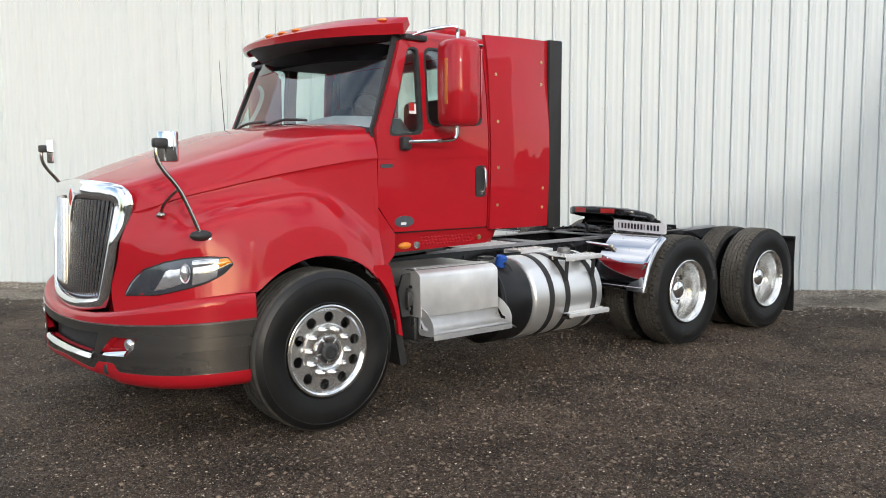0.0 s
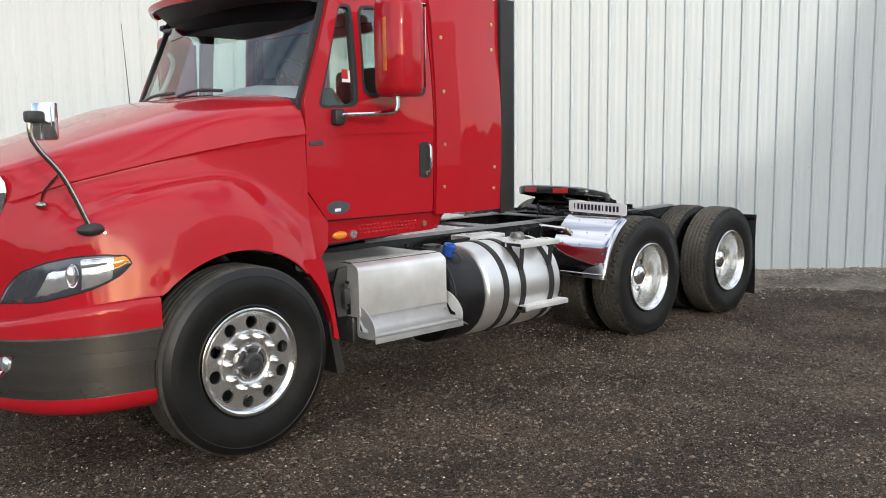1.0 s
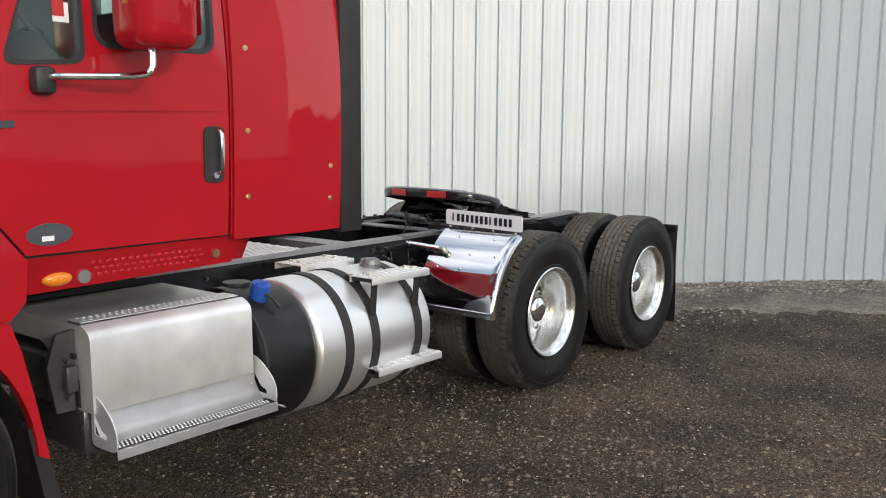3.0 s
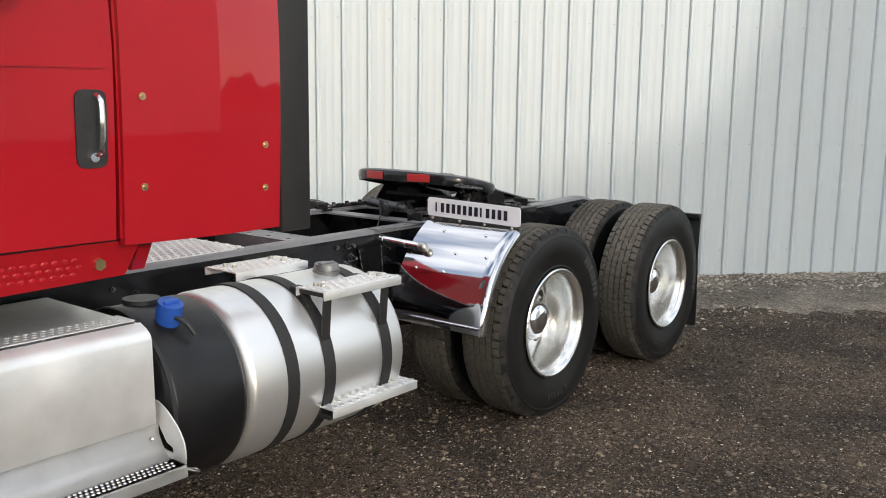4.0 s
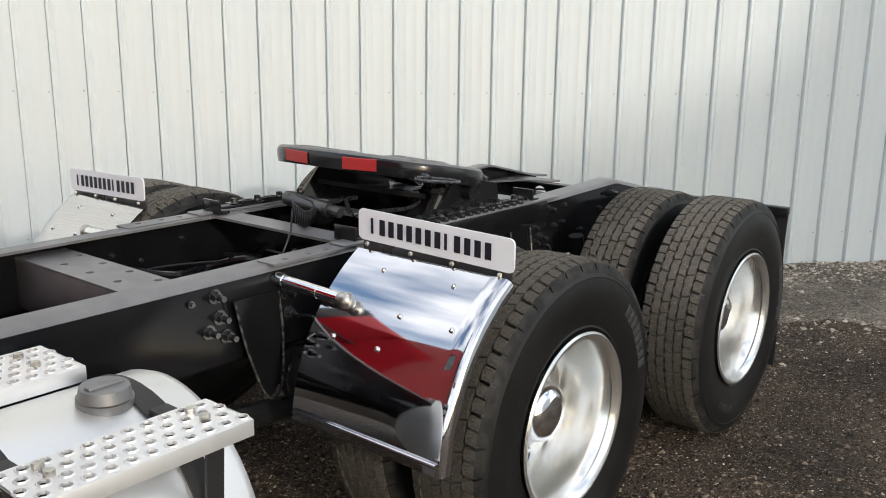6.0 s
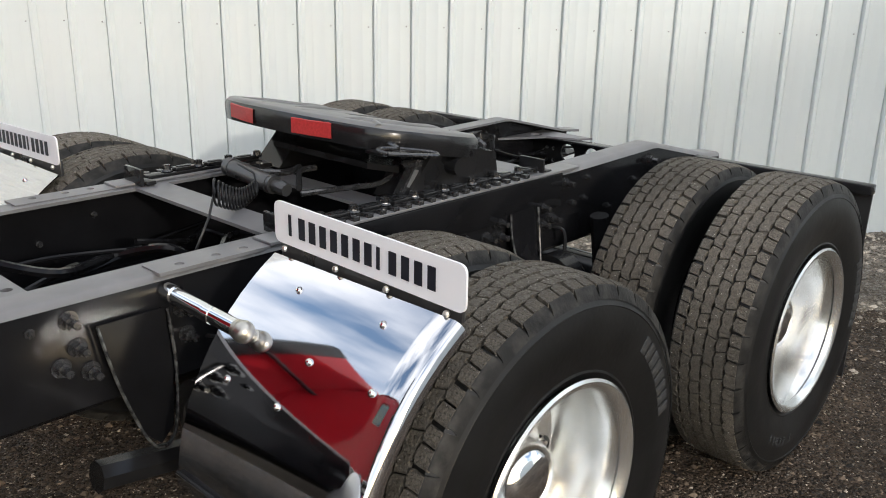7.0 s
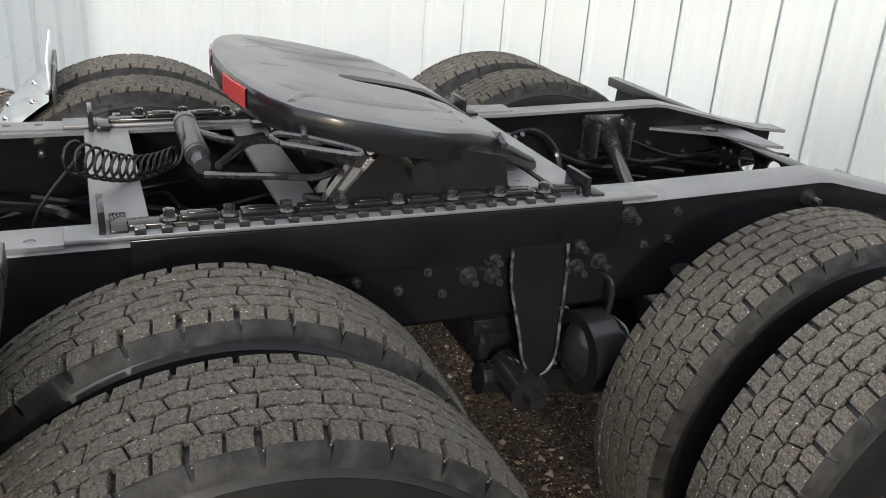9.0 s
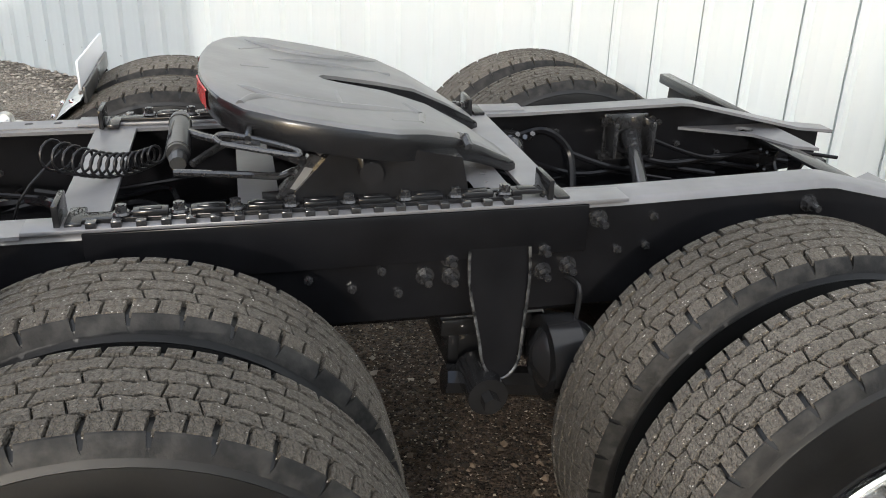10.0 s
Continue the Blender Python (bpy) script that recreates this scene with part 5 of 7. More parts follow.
def build_wheels():
    drive, steer, tread = drive_carcass(), steer_tyre(), joined_tread()
    lugs = finish(shoulder_lugs(bmesh.new()), SHOULDER, 25)
    # front wheel
    front = new("front_wheel", steer)
    front.parent = truck
    front.matrix_parent_inverse = Matrix.Translation(-truck.location)
    tagged(front, "steer tyre on a polished ten-hole wheel")
    bm = bmesh.new()
    lathe(bm, [(0.255, 0.11), (R_RIM - 0.004, 0.115), (0.255, 0.09), (0.255, -0.085), (0.265, -0.10), (R_RIM - 0.006, -0.118), (R_RIM + 0.012, -0.126), (R_RIM + 0.014, -0.130), (R_RIM + 0.006, -0.134), (R_RIM - 0.006, -0.131), (0.266, -0.118), (0.255, -0.108)], 64)
    rim = part("rim", bm, POLISHED, front, "polished aluminium rim", 50)
    bm = bmesh.new()
    disc(bm, 0.105, 0.258, -0.112, 0.02, 0.035, 0.216)
    part("disc", bm, SATIN_ALU, rim, "polished disc with ten round holes", 30)
    bm = bmesh.new()
    lathe(bm, [(0.176, -0.112), (0.170, -0.124), (0.118, -0.130), (0.104, -0.122), (0.092, -0.09)], 40)
    part("hub_flange", bm, SATIN_ALU, rim, "", 50)
    nut_ring(rim, -0.124, -0.180, 0.1425, 0.0215)
    bm = bmesh.new()
    lathe(bm, [(0.098, -0.10), (0.098, -0.128), (0.092, -0.134), (0.078, -0.134), (0.074, -0.128)], 32)
    part("hub_sleeve", bm, POLISHED, rim)
    for k in range(5):
        a = k * math.tau / 5 + 0.3
        bm = bmesh.new()
        box(bm, -0.008, 0.008, -0.137, -0.126, 0.045, 0.090, 0.002, Matrix.Rotation(a, 4, "Y"))
        part("hub_web", bm, POLISHED, rim)
    bm = bmesh.new()
    lathe(bm, [(0.082, -0.122), (0.060, -0.124), (0.056, -0.13), (0.054, -0.158), (0.046, -0.168), (0.030, -0.170), (0.028, -0.163), (0.0005, -0.162)], 32)
    for k in range(6):
        a = k * math.tau / 6
        rod(bm, (0.067 * math.cos(a), -0.122, 0.067 * math.sin(a)), (0.067 * math.cos(a), -0.134, 0.067 * math.sin(a)), 0.007, seg=6)
    part("hub_cap", bm, SATIN, rim, "dark oil cap")
    bm = bmesh.new()
    lathe(bm, [(0.24, 0.02), (0.24, 0.10), (0.10, 0.10)], 32)
    part("brake_drum", bm, SATIN, rim)
    front.matrix_basis = pose(3.085, 4.675, 0.503, 0, 23, 0)
    copy_thing(front, pose(3.085, 2 * CY - 4.675, 0.503, 0, 10, 180))
    # outer rear wheel
    rear = new("drive_wheel", drive)
    rear.parent = truck
    rear.matrix_parent_inverse = Matrix.Translation(-truck.location)
    tagged(rear, "dusty block-tread drive tyre on a deep polished wheel")
    bm = bmesh.new()
    lathe(bm, [(0.252, 0.14), (0.252, 0.11), (0.228, 0.085), (0.234, 0.04), (0.246, -0.01), (0.250, -0.07), (0.262, -0.098), (R_RIM - 0.008, -0.116), (R_RIM + 0.010, -0.126), (R_RIM + 0.012, -0.130), (R_RIM + 0.005, -0.135), (R_RIM - 0.009, -0.131), (0.260, -0.112)], 64)
    rim = part("rim", bm, SATIN_ALU, rear, "deep polished aluminium rim", 50)
    bm = bmesh.new()
    disc(bm, 0.10, 0.233, 0.078, 0.02, 0.033, 0.192)
    part("disc", bm, SATIN_ALU, rim, "", 30)
    bm = bmesh.new()
    lathe(bm, [(0.158, 0.077), (0.155, 0.066), (0.150, 0.055), (0.130, 0.042), (0.104, 0.034), (0.098, 0.02), (0.098, -0.012), (0.088, -0.036), (0.062, -0.050), (0.03, -0.056), (0.0005, -0.057)], 40)
    part("hub_cover", bm, CHROME, rim, "domed chrome hub cover", 50)
    nut_ring(rim, 0.07, 0.028, 0.140, 0.015)
    bm = bmesh.new()
    lathe(bm, [(0.235, 0.075), (0.235, 0.13), (0.10, 0.13)], 32)
    part("brake_drum", bm, SATIN, rim)
    ins = new("inner_wheel", drive)
    ins.parent = truck
    ins.matrix_parent_inverse = Matrix.Translation(-truck.location)
    tagged(ins, "inner dual tyre on a plain steel rim")
    bm = bmesh.new()
    lathe(bm, [(0.29, -0.12), (0.262, -0.09), (0.262, 0.09), (0.29, 0.12)], 40)
    part("rim", bm, SATIN, ins)
    raised = mat("raised_letters", (0.035, 0.035, 0.035), 0.55, vary=0.3, scale=60)
    for text, at, mid, high in (("11R22.5", 0.412, 250, 0.036),):
        turn = radians(mid)
        for ch in text:
            cu = bpy.data.curves.new("letter", "FONT")
            cu.body, cu.size, cu.extrude, cu.align_x = ch, high * 1.35, 0.0012, "CENTER"
            tmp = bpy.data.objects.new("letter", cu)
            me = bpy.data.meshes.new_from_object(tmp)
            bpy.data.objects.remove(tmp)
            me.materials.append(raised)
            m = Matrix.Rotation(-turn, 4, "Y") @ Matrix.Translation((0, -0.1385, at)) @ Matrix.Rotation(math.pi, 4, "Y") @ Matrix.Rotation(radians(90), 4, "X")
            shared("tyre_letter", me, rear, m)
            turn += 0.052 if ch == "." else 0.085
    bm = bmesh.new()
    box(bm, -0.013, 0.013, -0.0005, 0.003, -0.022, 0.022, 0.001)
    bar = finish(bm, raised)
    for k in range(8):
        shared("tyre_mark", bar, rear, Matrix.Rotation(radians(-36 + 4.8 * k), 4, "Y") @ Matrix.Translation((0, -0.1395, 0.418)))
    for w in (rear, ins):
        tagged(shared("shoulder_tread", lugs, w, Matrix.Identity(4)), kind="stuff")
    first = True
    for x in (7.085, 8.50):
        for s in SIDES:
            outer = pose(x, Y(s, 1.115), 0.503, 0, 17 * x + 40 * s, 0 if s < 0 else 180)
            inner = pose(x, Y(s, 0.775), 0.503, 0, 33 * x, 0 if s < 0 else 180)
            if first:
                rear.matrix_basis, ins.matrix_basis, first = outer, inner, False
                made = [ins]
            else:
                made = [copy_thing(rear, outer), copy_thing(ins, inner)]
            for w in made:
                if w is not ins:
                    tagged(shared("tread", tread, w, Matrix.Identity(4)), "dusty block tread", kind="stuff")
    tagged(shared("tread", tread, ins, Matrix.Identity(4)), "dusty block tread", kind="stuff")
    single_lugs(rear)


# ---- frame ----
RAIL_TOP, RAIL_BOT = 0.968, 0.695


def build_frame():
    for s in SIDES:
        bm = bmesh.new()
        # C channel, web outward, bent down at the tail
        sec = lambda x, top, bot: [(x, Y(s, 0.345), top), (x, Y(s, 0.418), top), (x, Y(s, 0.430), top - 0.006), (x, Y(s, 0.434), top - 0.018), (x, Y(s, 0.434), bot + 0.012), (x, Y(s, 0.425), bot), (x, Y(s, 0.345), bot),
                                   (x, Y(s, 0.345), bot + 0.010), (x, Y(s, 0.422), bot + 0.014), (x, Y(s, 0.422), top - 0.016), (x, Y(s, 0.345), top - 0.010)]
        rows = [sec(2.3, 0.90, RAIL_BOT), sec(3.9, 0.94, RAIL_BOT), sec(4.6, RAIL_TOP, RAIL_BOT), sec(8.2, 0.985, RAIL_BOT), sec(8.76, 1.0, RAIL_BOT), sec(8.80, 0.997, RAIL_BOT), sec(9.22, 0.90, RAIL_BOT + 0.06), sec(9.36, 0.885, RAIL_BOT + 0.07)]
        vs = loft(bm, rows, closed=True)
        bm.faces.new(vs[0])
        bm.faces.new(vs[-1])
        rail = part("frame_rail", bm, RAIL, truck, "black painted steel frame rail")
        # paler sheet over the black rail, its colour carries the sky sheen
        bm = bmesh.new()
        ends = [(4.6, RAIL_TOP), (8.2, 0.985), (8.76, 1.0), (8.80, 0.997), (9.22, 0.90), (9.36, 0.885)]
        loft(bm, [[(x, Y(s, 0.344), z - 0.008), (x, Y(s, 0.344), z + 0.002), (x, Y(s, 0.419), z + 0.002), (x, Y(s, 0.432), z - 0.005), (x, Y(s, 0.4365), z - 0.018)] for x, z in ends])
        part("top_flange", bm, DECK, rail, "black top flange, pale with dust and painted sky sheen", 50)
        # bolts through the web
        bm = bmesh.new()
        rod(bm, (0, 0, 0), (0, s * 0.006, 0), 0.023, seg=14)
        rod(bm, (0, s * 0.005, 0), (0, s * 0.024, 0), 0.0165, seg=6)
        rod(bm, (0, s * 0.022, 0), (0, s * 0.050, 0), 0.0105, 0.0095, seg=10)
        me = finish(bm, BOLT)
        bm = bmesh.new()
        rod(bm, (0, 0, 0), (0, s * 0.010, 0), 0.012, seg=6)
        rod(bm, (0, 0, 0), (0, s * 0.020, 0), 0.007, seg=8)
        small = finish(bm, BOLT)
        spots = [(5.1, 0.86), (6.349, 0.857), (6.308, 0.82), (6.372, 0.793), (6.335, 0.925), (6.605, 0.88), (6.615, 0.81), (7.30, 0.80), (7.38, 0.77), (7.783, 0.861), (7.724, 0.818), (7.787, 0.813), (8.012, 0.873), (8.017, 0.809), (8.081, 0.82), (8.151, 0.938), (8.723, 0.944)]
        minor = [(5.0, 0.9), (5.6, 0.86), (6.25, 0.92), (6.33, 0.93), (6.95, 0.87), (7.05, 0.82), (7.16, 0.84), (7.24, 0.82), (7.45, 0.83), (7.55, 0.80), (7.62, 0.84), (7.66, 0.78), (8.207, 0.855), (8.282, 0.86), (8.295, 0.937), (8.45, 0.80), (8.62, 0.88), (9.0, 0.86), (9.1, 0.80)]
        for x, z in minor:
            shared("small_bolt", small, rail, Matrix.Translation((x, Y(s, 0.434 if not 6.98 < x < 8.12 or z < 0.86 else 0.452), z)))
        # bolt ends on the inner face
        for x, z in ((6.5, 0.88), (6.62, 0.84), (6.8, 0.9), (8.35, 0.9), (8.52, 0.92), (8.66, 0.86), (8.72, 0.92), (8.80, 0.84), (8.90, 0.88), (8.96, 0.80)):
            shared("small_bolt", small, rail, Matrix.Translation((x, Y(s, 0.422), z)) @ Matrix.Rotation(math.pi, 4, "Z"))
        for x, z in spots:
            shared("rail_bolt", me, rail, Matrix.Translation((x, Y(s, 0.434), z)))
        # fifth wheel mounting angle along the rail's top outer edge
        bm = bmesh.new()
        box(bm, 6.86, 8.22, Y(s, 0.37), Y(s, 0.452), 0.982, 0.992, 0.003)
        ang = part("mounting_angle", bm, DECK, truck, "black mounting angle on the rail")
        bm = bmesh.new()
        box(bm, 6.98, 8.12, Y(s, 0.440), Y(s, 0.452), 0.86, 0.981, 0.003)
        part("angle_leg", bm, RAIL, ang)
        bm = bmesh.new()
        box(bm, 6.98, 7.96, Y(s, 0.378), Y(s, 0.424), 0.990, 1.003, 0.003)
        for k in range(8):
            box(bm, 7.082 + 0.122 * k, 7.158 + 0.122 * k, Y(s, 0.384), Y(s, 0.420), 1.002, 1.014, 0.004)
            box(bm, 7.096 + 0.122 * k, 7.144 + 0.122 * k, Y(s, 0.392), Y(s, 0.412), 1.013, 1.017, 0.002)
        part("slide_rack", bm, BLACK, ang, "toothed slide rack")
        bm = bmesh.new()
        box(bm, 0, 0.022, -0.014, 0.012, 0, 0.015, 0.002)
        me = finish(bm, BOLT)
        for k in range(19):
            shared("rack_tooth", me, ang, Matrix.Translation((6.99 + 0.051 * k, Y(s, 0.437), 0.990)))
        bm = bmesh.new()
        rod(bm, (0, 0, 0), (0, 0, 0.005), 0.021, 0.017, seg=14)
        rod(bm, (0, 0, 0), (0, 0, 0.019), 0.0135, seg=6)
        rod(bm, (0, 0, 0), (0, 0, 0.021), 0.0095, 0.008, seg=10)
        me = finish(bm, BOLT)
        for x in (7.06, 7.18, 7.30, 7.42, 7.55, 7.68, 7.80, 7.92, 8.03):
            shared("rack_bolt", me, ang, Matrix.Translation((x, Y(s, 0.405), 1.006 if x < 7.97 else 0.992)))
        for x in (6.925, 8.02):
            bm = bmesh.new()
            box(bm, x, x + 0.013, Y(s, 0.33), Y(s, 0.435), 0.985, 1.040, 0.002)
            box(bm, x + 0.02, x + 0.055, Y(s, 0.33), Y(s, 0.435), 0.985, 0.998, 0.003)
            part("stop_plate", bm, BLACK, ang)
        bm = bmesh.new()
        plate(bm, [(6.55, 0.37), (6.86, 0.37), (6.86, 0.452), (6.55, 0.452)], lambda u, v: Vector((u, Y(s, v), 0.976)), Vector((0, 0, 0.008)), [ring(6.62, 0.42, 0.012), ring(6.72, 0.42, 0.012), ring(6.80, 0.42, 0.012)])
        part("front_angle", bm, DECK, ang)
        # hanger bracket on the web between the axles
        bm = bmesh.new()
        out = [(7.83, 0.885), (7.97, 0.885), (7.972, 0.80), (7.955, 0.68), (7.945, 0.615)] + [(7.90 + 0.045 * math.cos(a), 0.60 + 0.035 * math.sin(a)) for a in np.linspace(-0.2, -math.pi + 0.2, 7)] + [(7.855, 0.615), (7.845, 0.68), (7.828, 0.80)]
        plate(bm, out, lambda u, v: Vector((u, Y(s, 0.452 + 0.10 * max(0, (0.84 - v) / 0.26) * 0.6), v)), Vector((0, -s * 0.010, 0)))
        hang = part("hanger_bracket", bm, RAIL, truck, "black tapered suspension hanger")
        bm = bmesh.new()
        line = [(7.826, 0.885), (7.826, 0.80), (7.845, 0.68), (7.858, 0.60), (7.90, 0.566), (7.942, 0.60), (7.957, 0.68), (7.975, 0.80), (7.974, 0.885)]
        tube(bm, [(u, Y(s, 0.460 + 0.10 * max(0, (0.84 - v) / 0.26) * 0.6), v) for u, v in line], 0.0042, 6)
        part("hanger_flange", bm, RACK, hang)
        # front hanger ahead of the first axle
        bm = bmesh.new()
        plate(bm, [(6.388, 0.90), (6.552, 0.90), (6.56, 0.75), (6.545, 0.60), (6.51, 0.565), (6.475, 0.60), (6.42, 0.75)], lambda u, v: Vector((u, Y(s, 0.455 + 0.05 * max(0, 0.85 - v)), v)), Vector((0, -s * 0.010, 0)))
        part("hanger_bracket", bm, RAIL, truck)
        bm = bmesh.new()
        tube(bm, [(6.385, Y(s, 0.465), 0.90), (6.418, Y(s, 0.47), 0.75), (6.470, Y(s, 0.475), 0.60), (6.51, Y(s, 0.478), 0.56), (6.548, Y(s, 0.475), 0.60), (6.563, Y(s, 0.47), 0.75), (6.555, Y(s, 0.465), 0.90)], 0.0042, 6)
        part("hanger_flange", bm, RACK, truck)
        # air springs, trailing arms, shock
        for x in (7.08, 8.5):
            bm = bmesh.new()
            ball(bm, (x + 0.33, Y(s, 0.43), 0.58), 0.13, (1, 1, 0.75))
            ball(bm, (x + 0.33, Y(s, 0.43), 0.48), 0.12, (1, 1, 0.6))
            part("air_spring", bm, RUBBER, truck, "black rubber air spring")
            bm = bmesh.new()
            tube(bm, [(x - 0.72, Y(s, 0.43), 0.52), (x - 0.2, Y(s, 0.43), 0.44), (x, Y(s, 0.43), 0.39), (x + 0.36, Y(s, 0.43), 0.39)], 0.04, 8)
            part("trailing_arm", bm, BLACK, truck)
            bm = bmesh.new()
            rod(bm, (x - 0.12, Y(s, 0.50), 0.40), (x - 0.2, Y(s, 0.50), 0.80), 0.035)
            part("shock_absorber", bm, BLACK, truck)
        bm = bmesh.new()
        rod(bm, (7.86, Y(s, 0.42), 0.54), (7.86, Y(s, 0.56), 0.54), 0.05, seg=16)
        rod(bm, (7.86, Y(s, 0.56), 0.54), (7.86, Y(s, 0.60), 0.54), 0.022, seg=6)
        part("pivot_bolt", bm, BLACK, truck, "large pivot bolt with shiny rim")
        for x in (6.66, 8.07):
            bm = bmesh.new()
            ball(bm, (x, Y(s, 0.50), 0.60), 0.10, (1.0, 0.85, 1.0))
            rod(bm, (x - 0.06, Y(s, 0.50), 0.60), (x + 0.02, Y(s, 0.50), 0.60), 0.108, seg=20)
            part("brake_chamber", bm, BLACK, truck, "round black brake chamber")
            bm = bmesh.new()
            tube(bm, [(x + 0.02, Y(s, 0.50), 0.69), (x + 0.03, Y(s, 0.48), 0.78), (x + 0.0, Y(s, 0.40), 0.78)], 0.007, 7)
            part("air_hose", bm, BLACK, truck)
    # black box added between the suspension hangers to darken the underside
    bm = bmesh.new()
    box(bm, 7.78, 8.06, CY - 0.38, CY + 0.38, 0.61, 0.66, 0.01)
    for x in (7.80, 8.01):
        box(bm, x, x + 0.03, CY - 0.38, CY + 0.38, 0.52, 0.615, 0.005)
    for v in (-0.36, 0.0, 0.36):
        box(bm, 7.82, 8.02, CY + v - 0.012, CY + v + 0.012, 0.53, 0.615, 0.003)
    part("added_dark_box", bm, BLACK, truck, "black box added to darken the gap between the hangers")
    # axles
    for x in (7.085, 8.50):
        bm = bmesh.new()
        rod(bm, (x, CY - 0.75, 0.498), (x, CY + 0.75, 0.498), 0.07, seg=16)
        ball(bm, (x, CY + 0.05, 0.50), 0.21, (1, 0.9, 1))
        rod(bm, (x - 0.32, CY + 0.05, 0.53), (x, CY + 0.05, 0.51), 0.08, 0.15)
        part("drive_axle", bm, BLACK, truck, "black drive axle with round housing")
    bm = bmesh.new()
    rod(bm, (5.2, CY + 0.03, 0.70), (6.77, CY + 0.05, 0.54), 0.055)
    rod(bm, (7.3, CY + 0.05, 0.52), (8.2, CY + 0.05, 0.53), 0.05)
    part("drive_shaft", bm, BLACK, truck)
    bm = bmesh.new()
    box(bm, 3.03, 3.14, CY - 0.95, CY + 0.95, 0.40, 0.50, 0.02)
    part("front_axle", bm, BLACK, truck)
    # engine and gearbox bulk under the hood and cab
    bm = bmesh.new()
    box(bm, 2.5, 4.9, CY - 0.40, CY + 0.40, 0.60, 1.15, 0.1)
    part("engine", bm, BLACK, truck, "dark engine and gearbox")
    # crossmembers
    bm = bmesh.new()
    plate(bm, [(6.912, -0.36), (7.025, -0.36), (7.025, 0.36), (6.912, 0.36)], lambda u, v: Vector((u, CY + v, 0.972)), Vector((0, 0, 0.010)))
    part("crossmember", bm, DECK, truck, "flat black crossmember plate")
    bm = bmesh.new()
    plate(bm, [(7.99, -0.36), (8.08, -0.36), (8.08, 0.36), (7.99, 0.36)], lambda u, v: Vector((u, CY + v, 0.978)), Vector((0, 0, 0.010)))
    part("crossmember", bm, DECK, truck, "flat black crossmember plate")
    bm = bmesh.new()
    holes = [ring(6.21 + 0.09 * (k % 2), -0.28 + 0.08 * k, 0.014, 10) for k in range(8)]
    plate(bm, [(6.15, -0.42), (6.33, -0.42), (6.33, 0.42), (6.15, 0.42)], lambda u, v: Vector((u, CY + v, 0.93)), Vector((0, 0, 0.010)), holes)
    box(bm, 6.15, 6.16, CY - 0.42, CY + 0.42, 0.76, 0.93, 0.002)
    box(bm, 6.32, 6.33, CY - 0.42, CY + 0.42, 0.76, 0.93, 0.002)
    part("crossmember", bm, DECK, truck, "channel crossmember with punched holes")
    bm = bmesh.new()
    holes = [ring(v, 0.82, 0.042, 18) for v in (0.075, 0.215)] + [ring(v, 0.80 + dz, 0.010, 8) for v in (-0.28, -0.22, 0.30, 0.34) for dz in (-0.03, 0.03)]
    plate(bm, rounded([(-0.43, 0.70), (0.43, 0.70), (0.43, 0.879), (-0.43, 0.879)], 0.01), lambda u, v: Vector((9.085, CY + u, v)), Vector((0.010, 0, 0)), holes)
    box(bm, 9.03, 9.094, CY - 0.42, CY + 0.42, 0.880, 0.890, 0.002)
    part("rear_crossmember", bm, BLACK, truck, "black rear crossmember with round holes")
    for s in SIDES:
        bm = bmesh.new()
        plate(bm, [(8.80, 0.42), (9.15, 0.42), (9.15, 0.12), (9.08, 0.16), (9.02, 0.30)], lambda u, v: Vector((u, Y(s, v), 0.888)), Vector((0, 0, 0.010)), [ring(9.02, 0.36, 0.03)])
        part("corner_gusset", bm, DECK, truck)
        bm = bmesh.new()
        rod(bm, (8.60, Y(s, 0.36), 0.875), (8.52, Y(s, 0.02), 0.74), 0.024)
        rod(bm, (8.605, Y(s, 0.38), 0.882), (8.59, Y(s, 0.31), 0.856), 0.036, 0.028)
        for dx in (-0.075, 0.06):
            box(bm, 8.60 + dx, 8.615 + dx, Y(s, 0.33), Y(s, 0.425), 0.82, 0.945, 0.006)
        box(bm, 8.52, 8.68, Y(s, 0.412), Y(s, 0.424), 0.79, 0.955, 0.006)
        for dx in (-0.085, 0.085):
            for dz in (0.81, 0.935):
                rod(bm, (8.60 + dx, Y(s, 0.425), dz), (8.60 + dx, Y(s, 0.395), dz), 0.015, seg=6)
        part("torque_rod", bm, BOLT, truck, "black torque rod")
        # flap and its hanger
        bm = bmesh.new()
        box(bm, 9.10, 9.15, Y(s, 0.43), Y(s, 1.19), 0.865, 0.905, 0.006)
        hanger = part("flap_hanger", bm, BLACK, truck, "black mud flap hanger")
        bm = bmesh.new()
        rows = []
        for k in range(7):
            z = 0.88 - 0.80 * k / 6
            rows.append([(9.155 - 0.012 * math.sin(k * 0.9) + 0.004 * math.sin(j * 1.3), Y(s, 0.56 + 0.62 * j / 8), z) for j in range(9)])
        loft(bm, rows)
        got = bmesh.ops.extrude_face_region(bm, geom=list(bm.faces), use_keep_orig=True)
        bmesh.ops.translate(bm, vec=Vector((0.010, 0, 0)), verts=[g for g in got["geom"] if isinstance(g, bmesh.types.BMVert)])
        part("mud_flap", bm, TRIM_RUBBER, hanger, "black rubber mud flap")


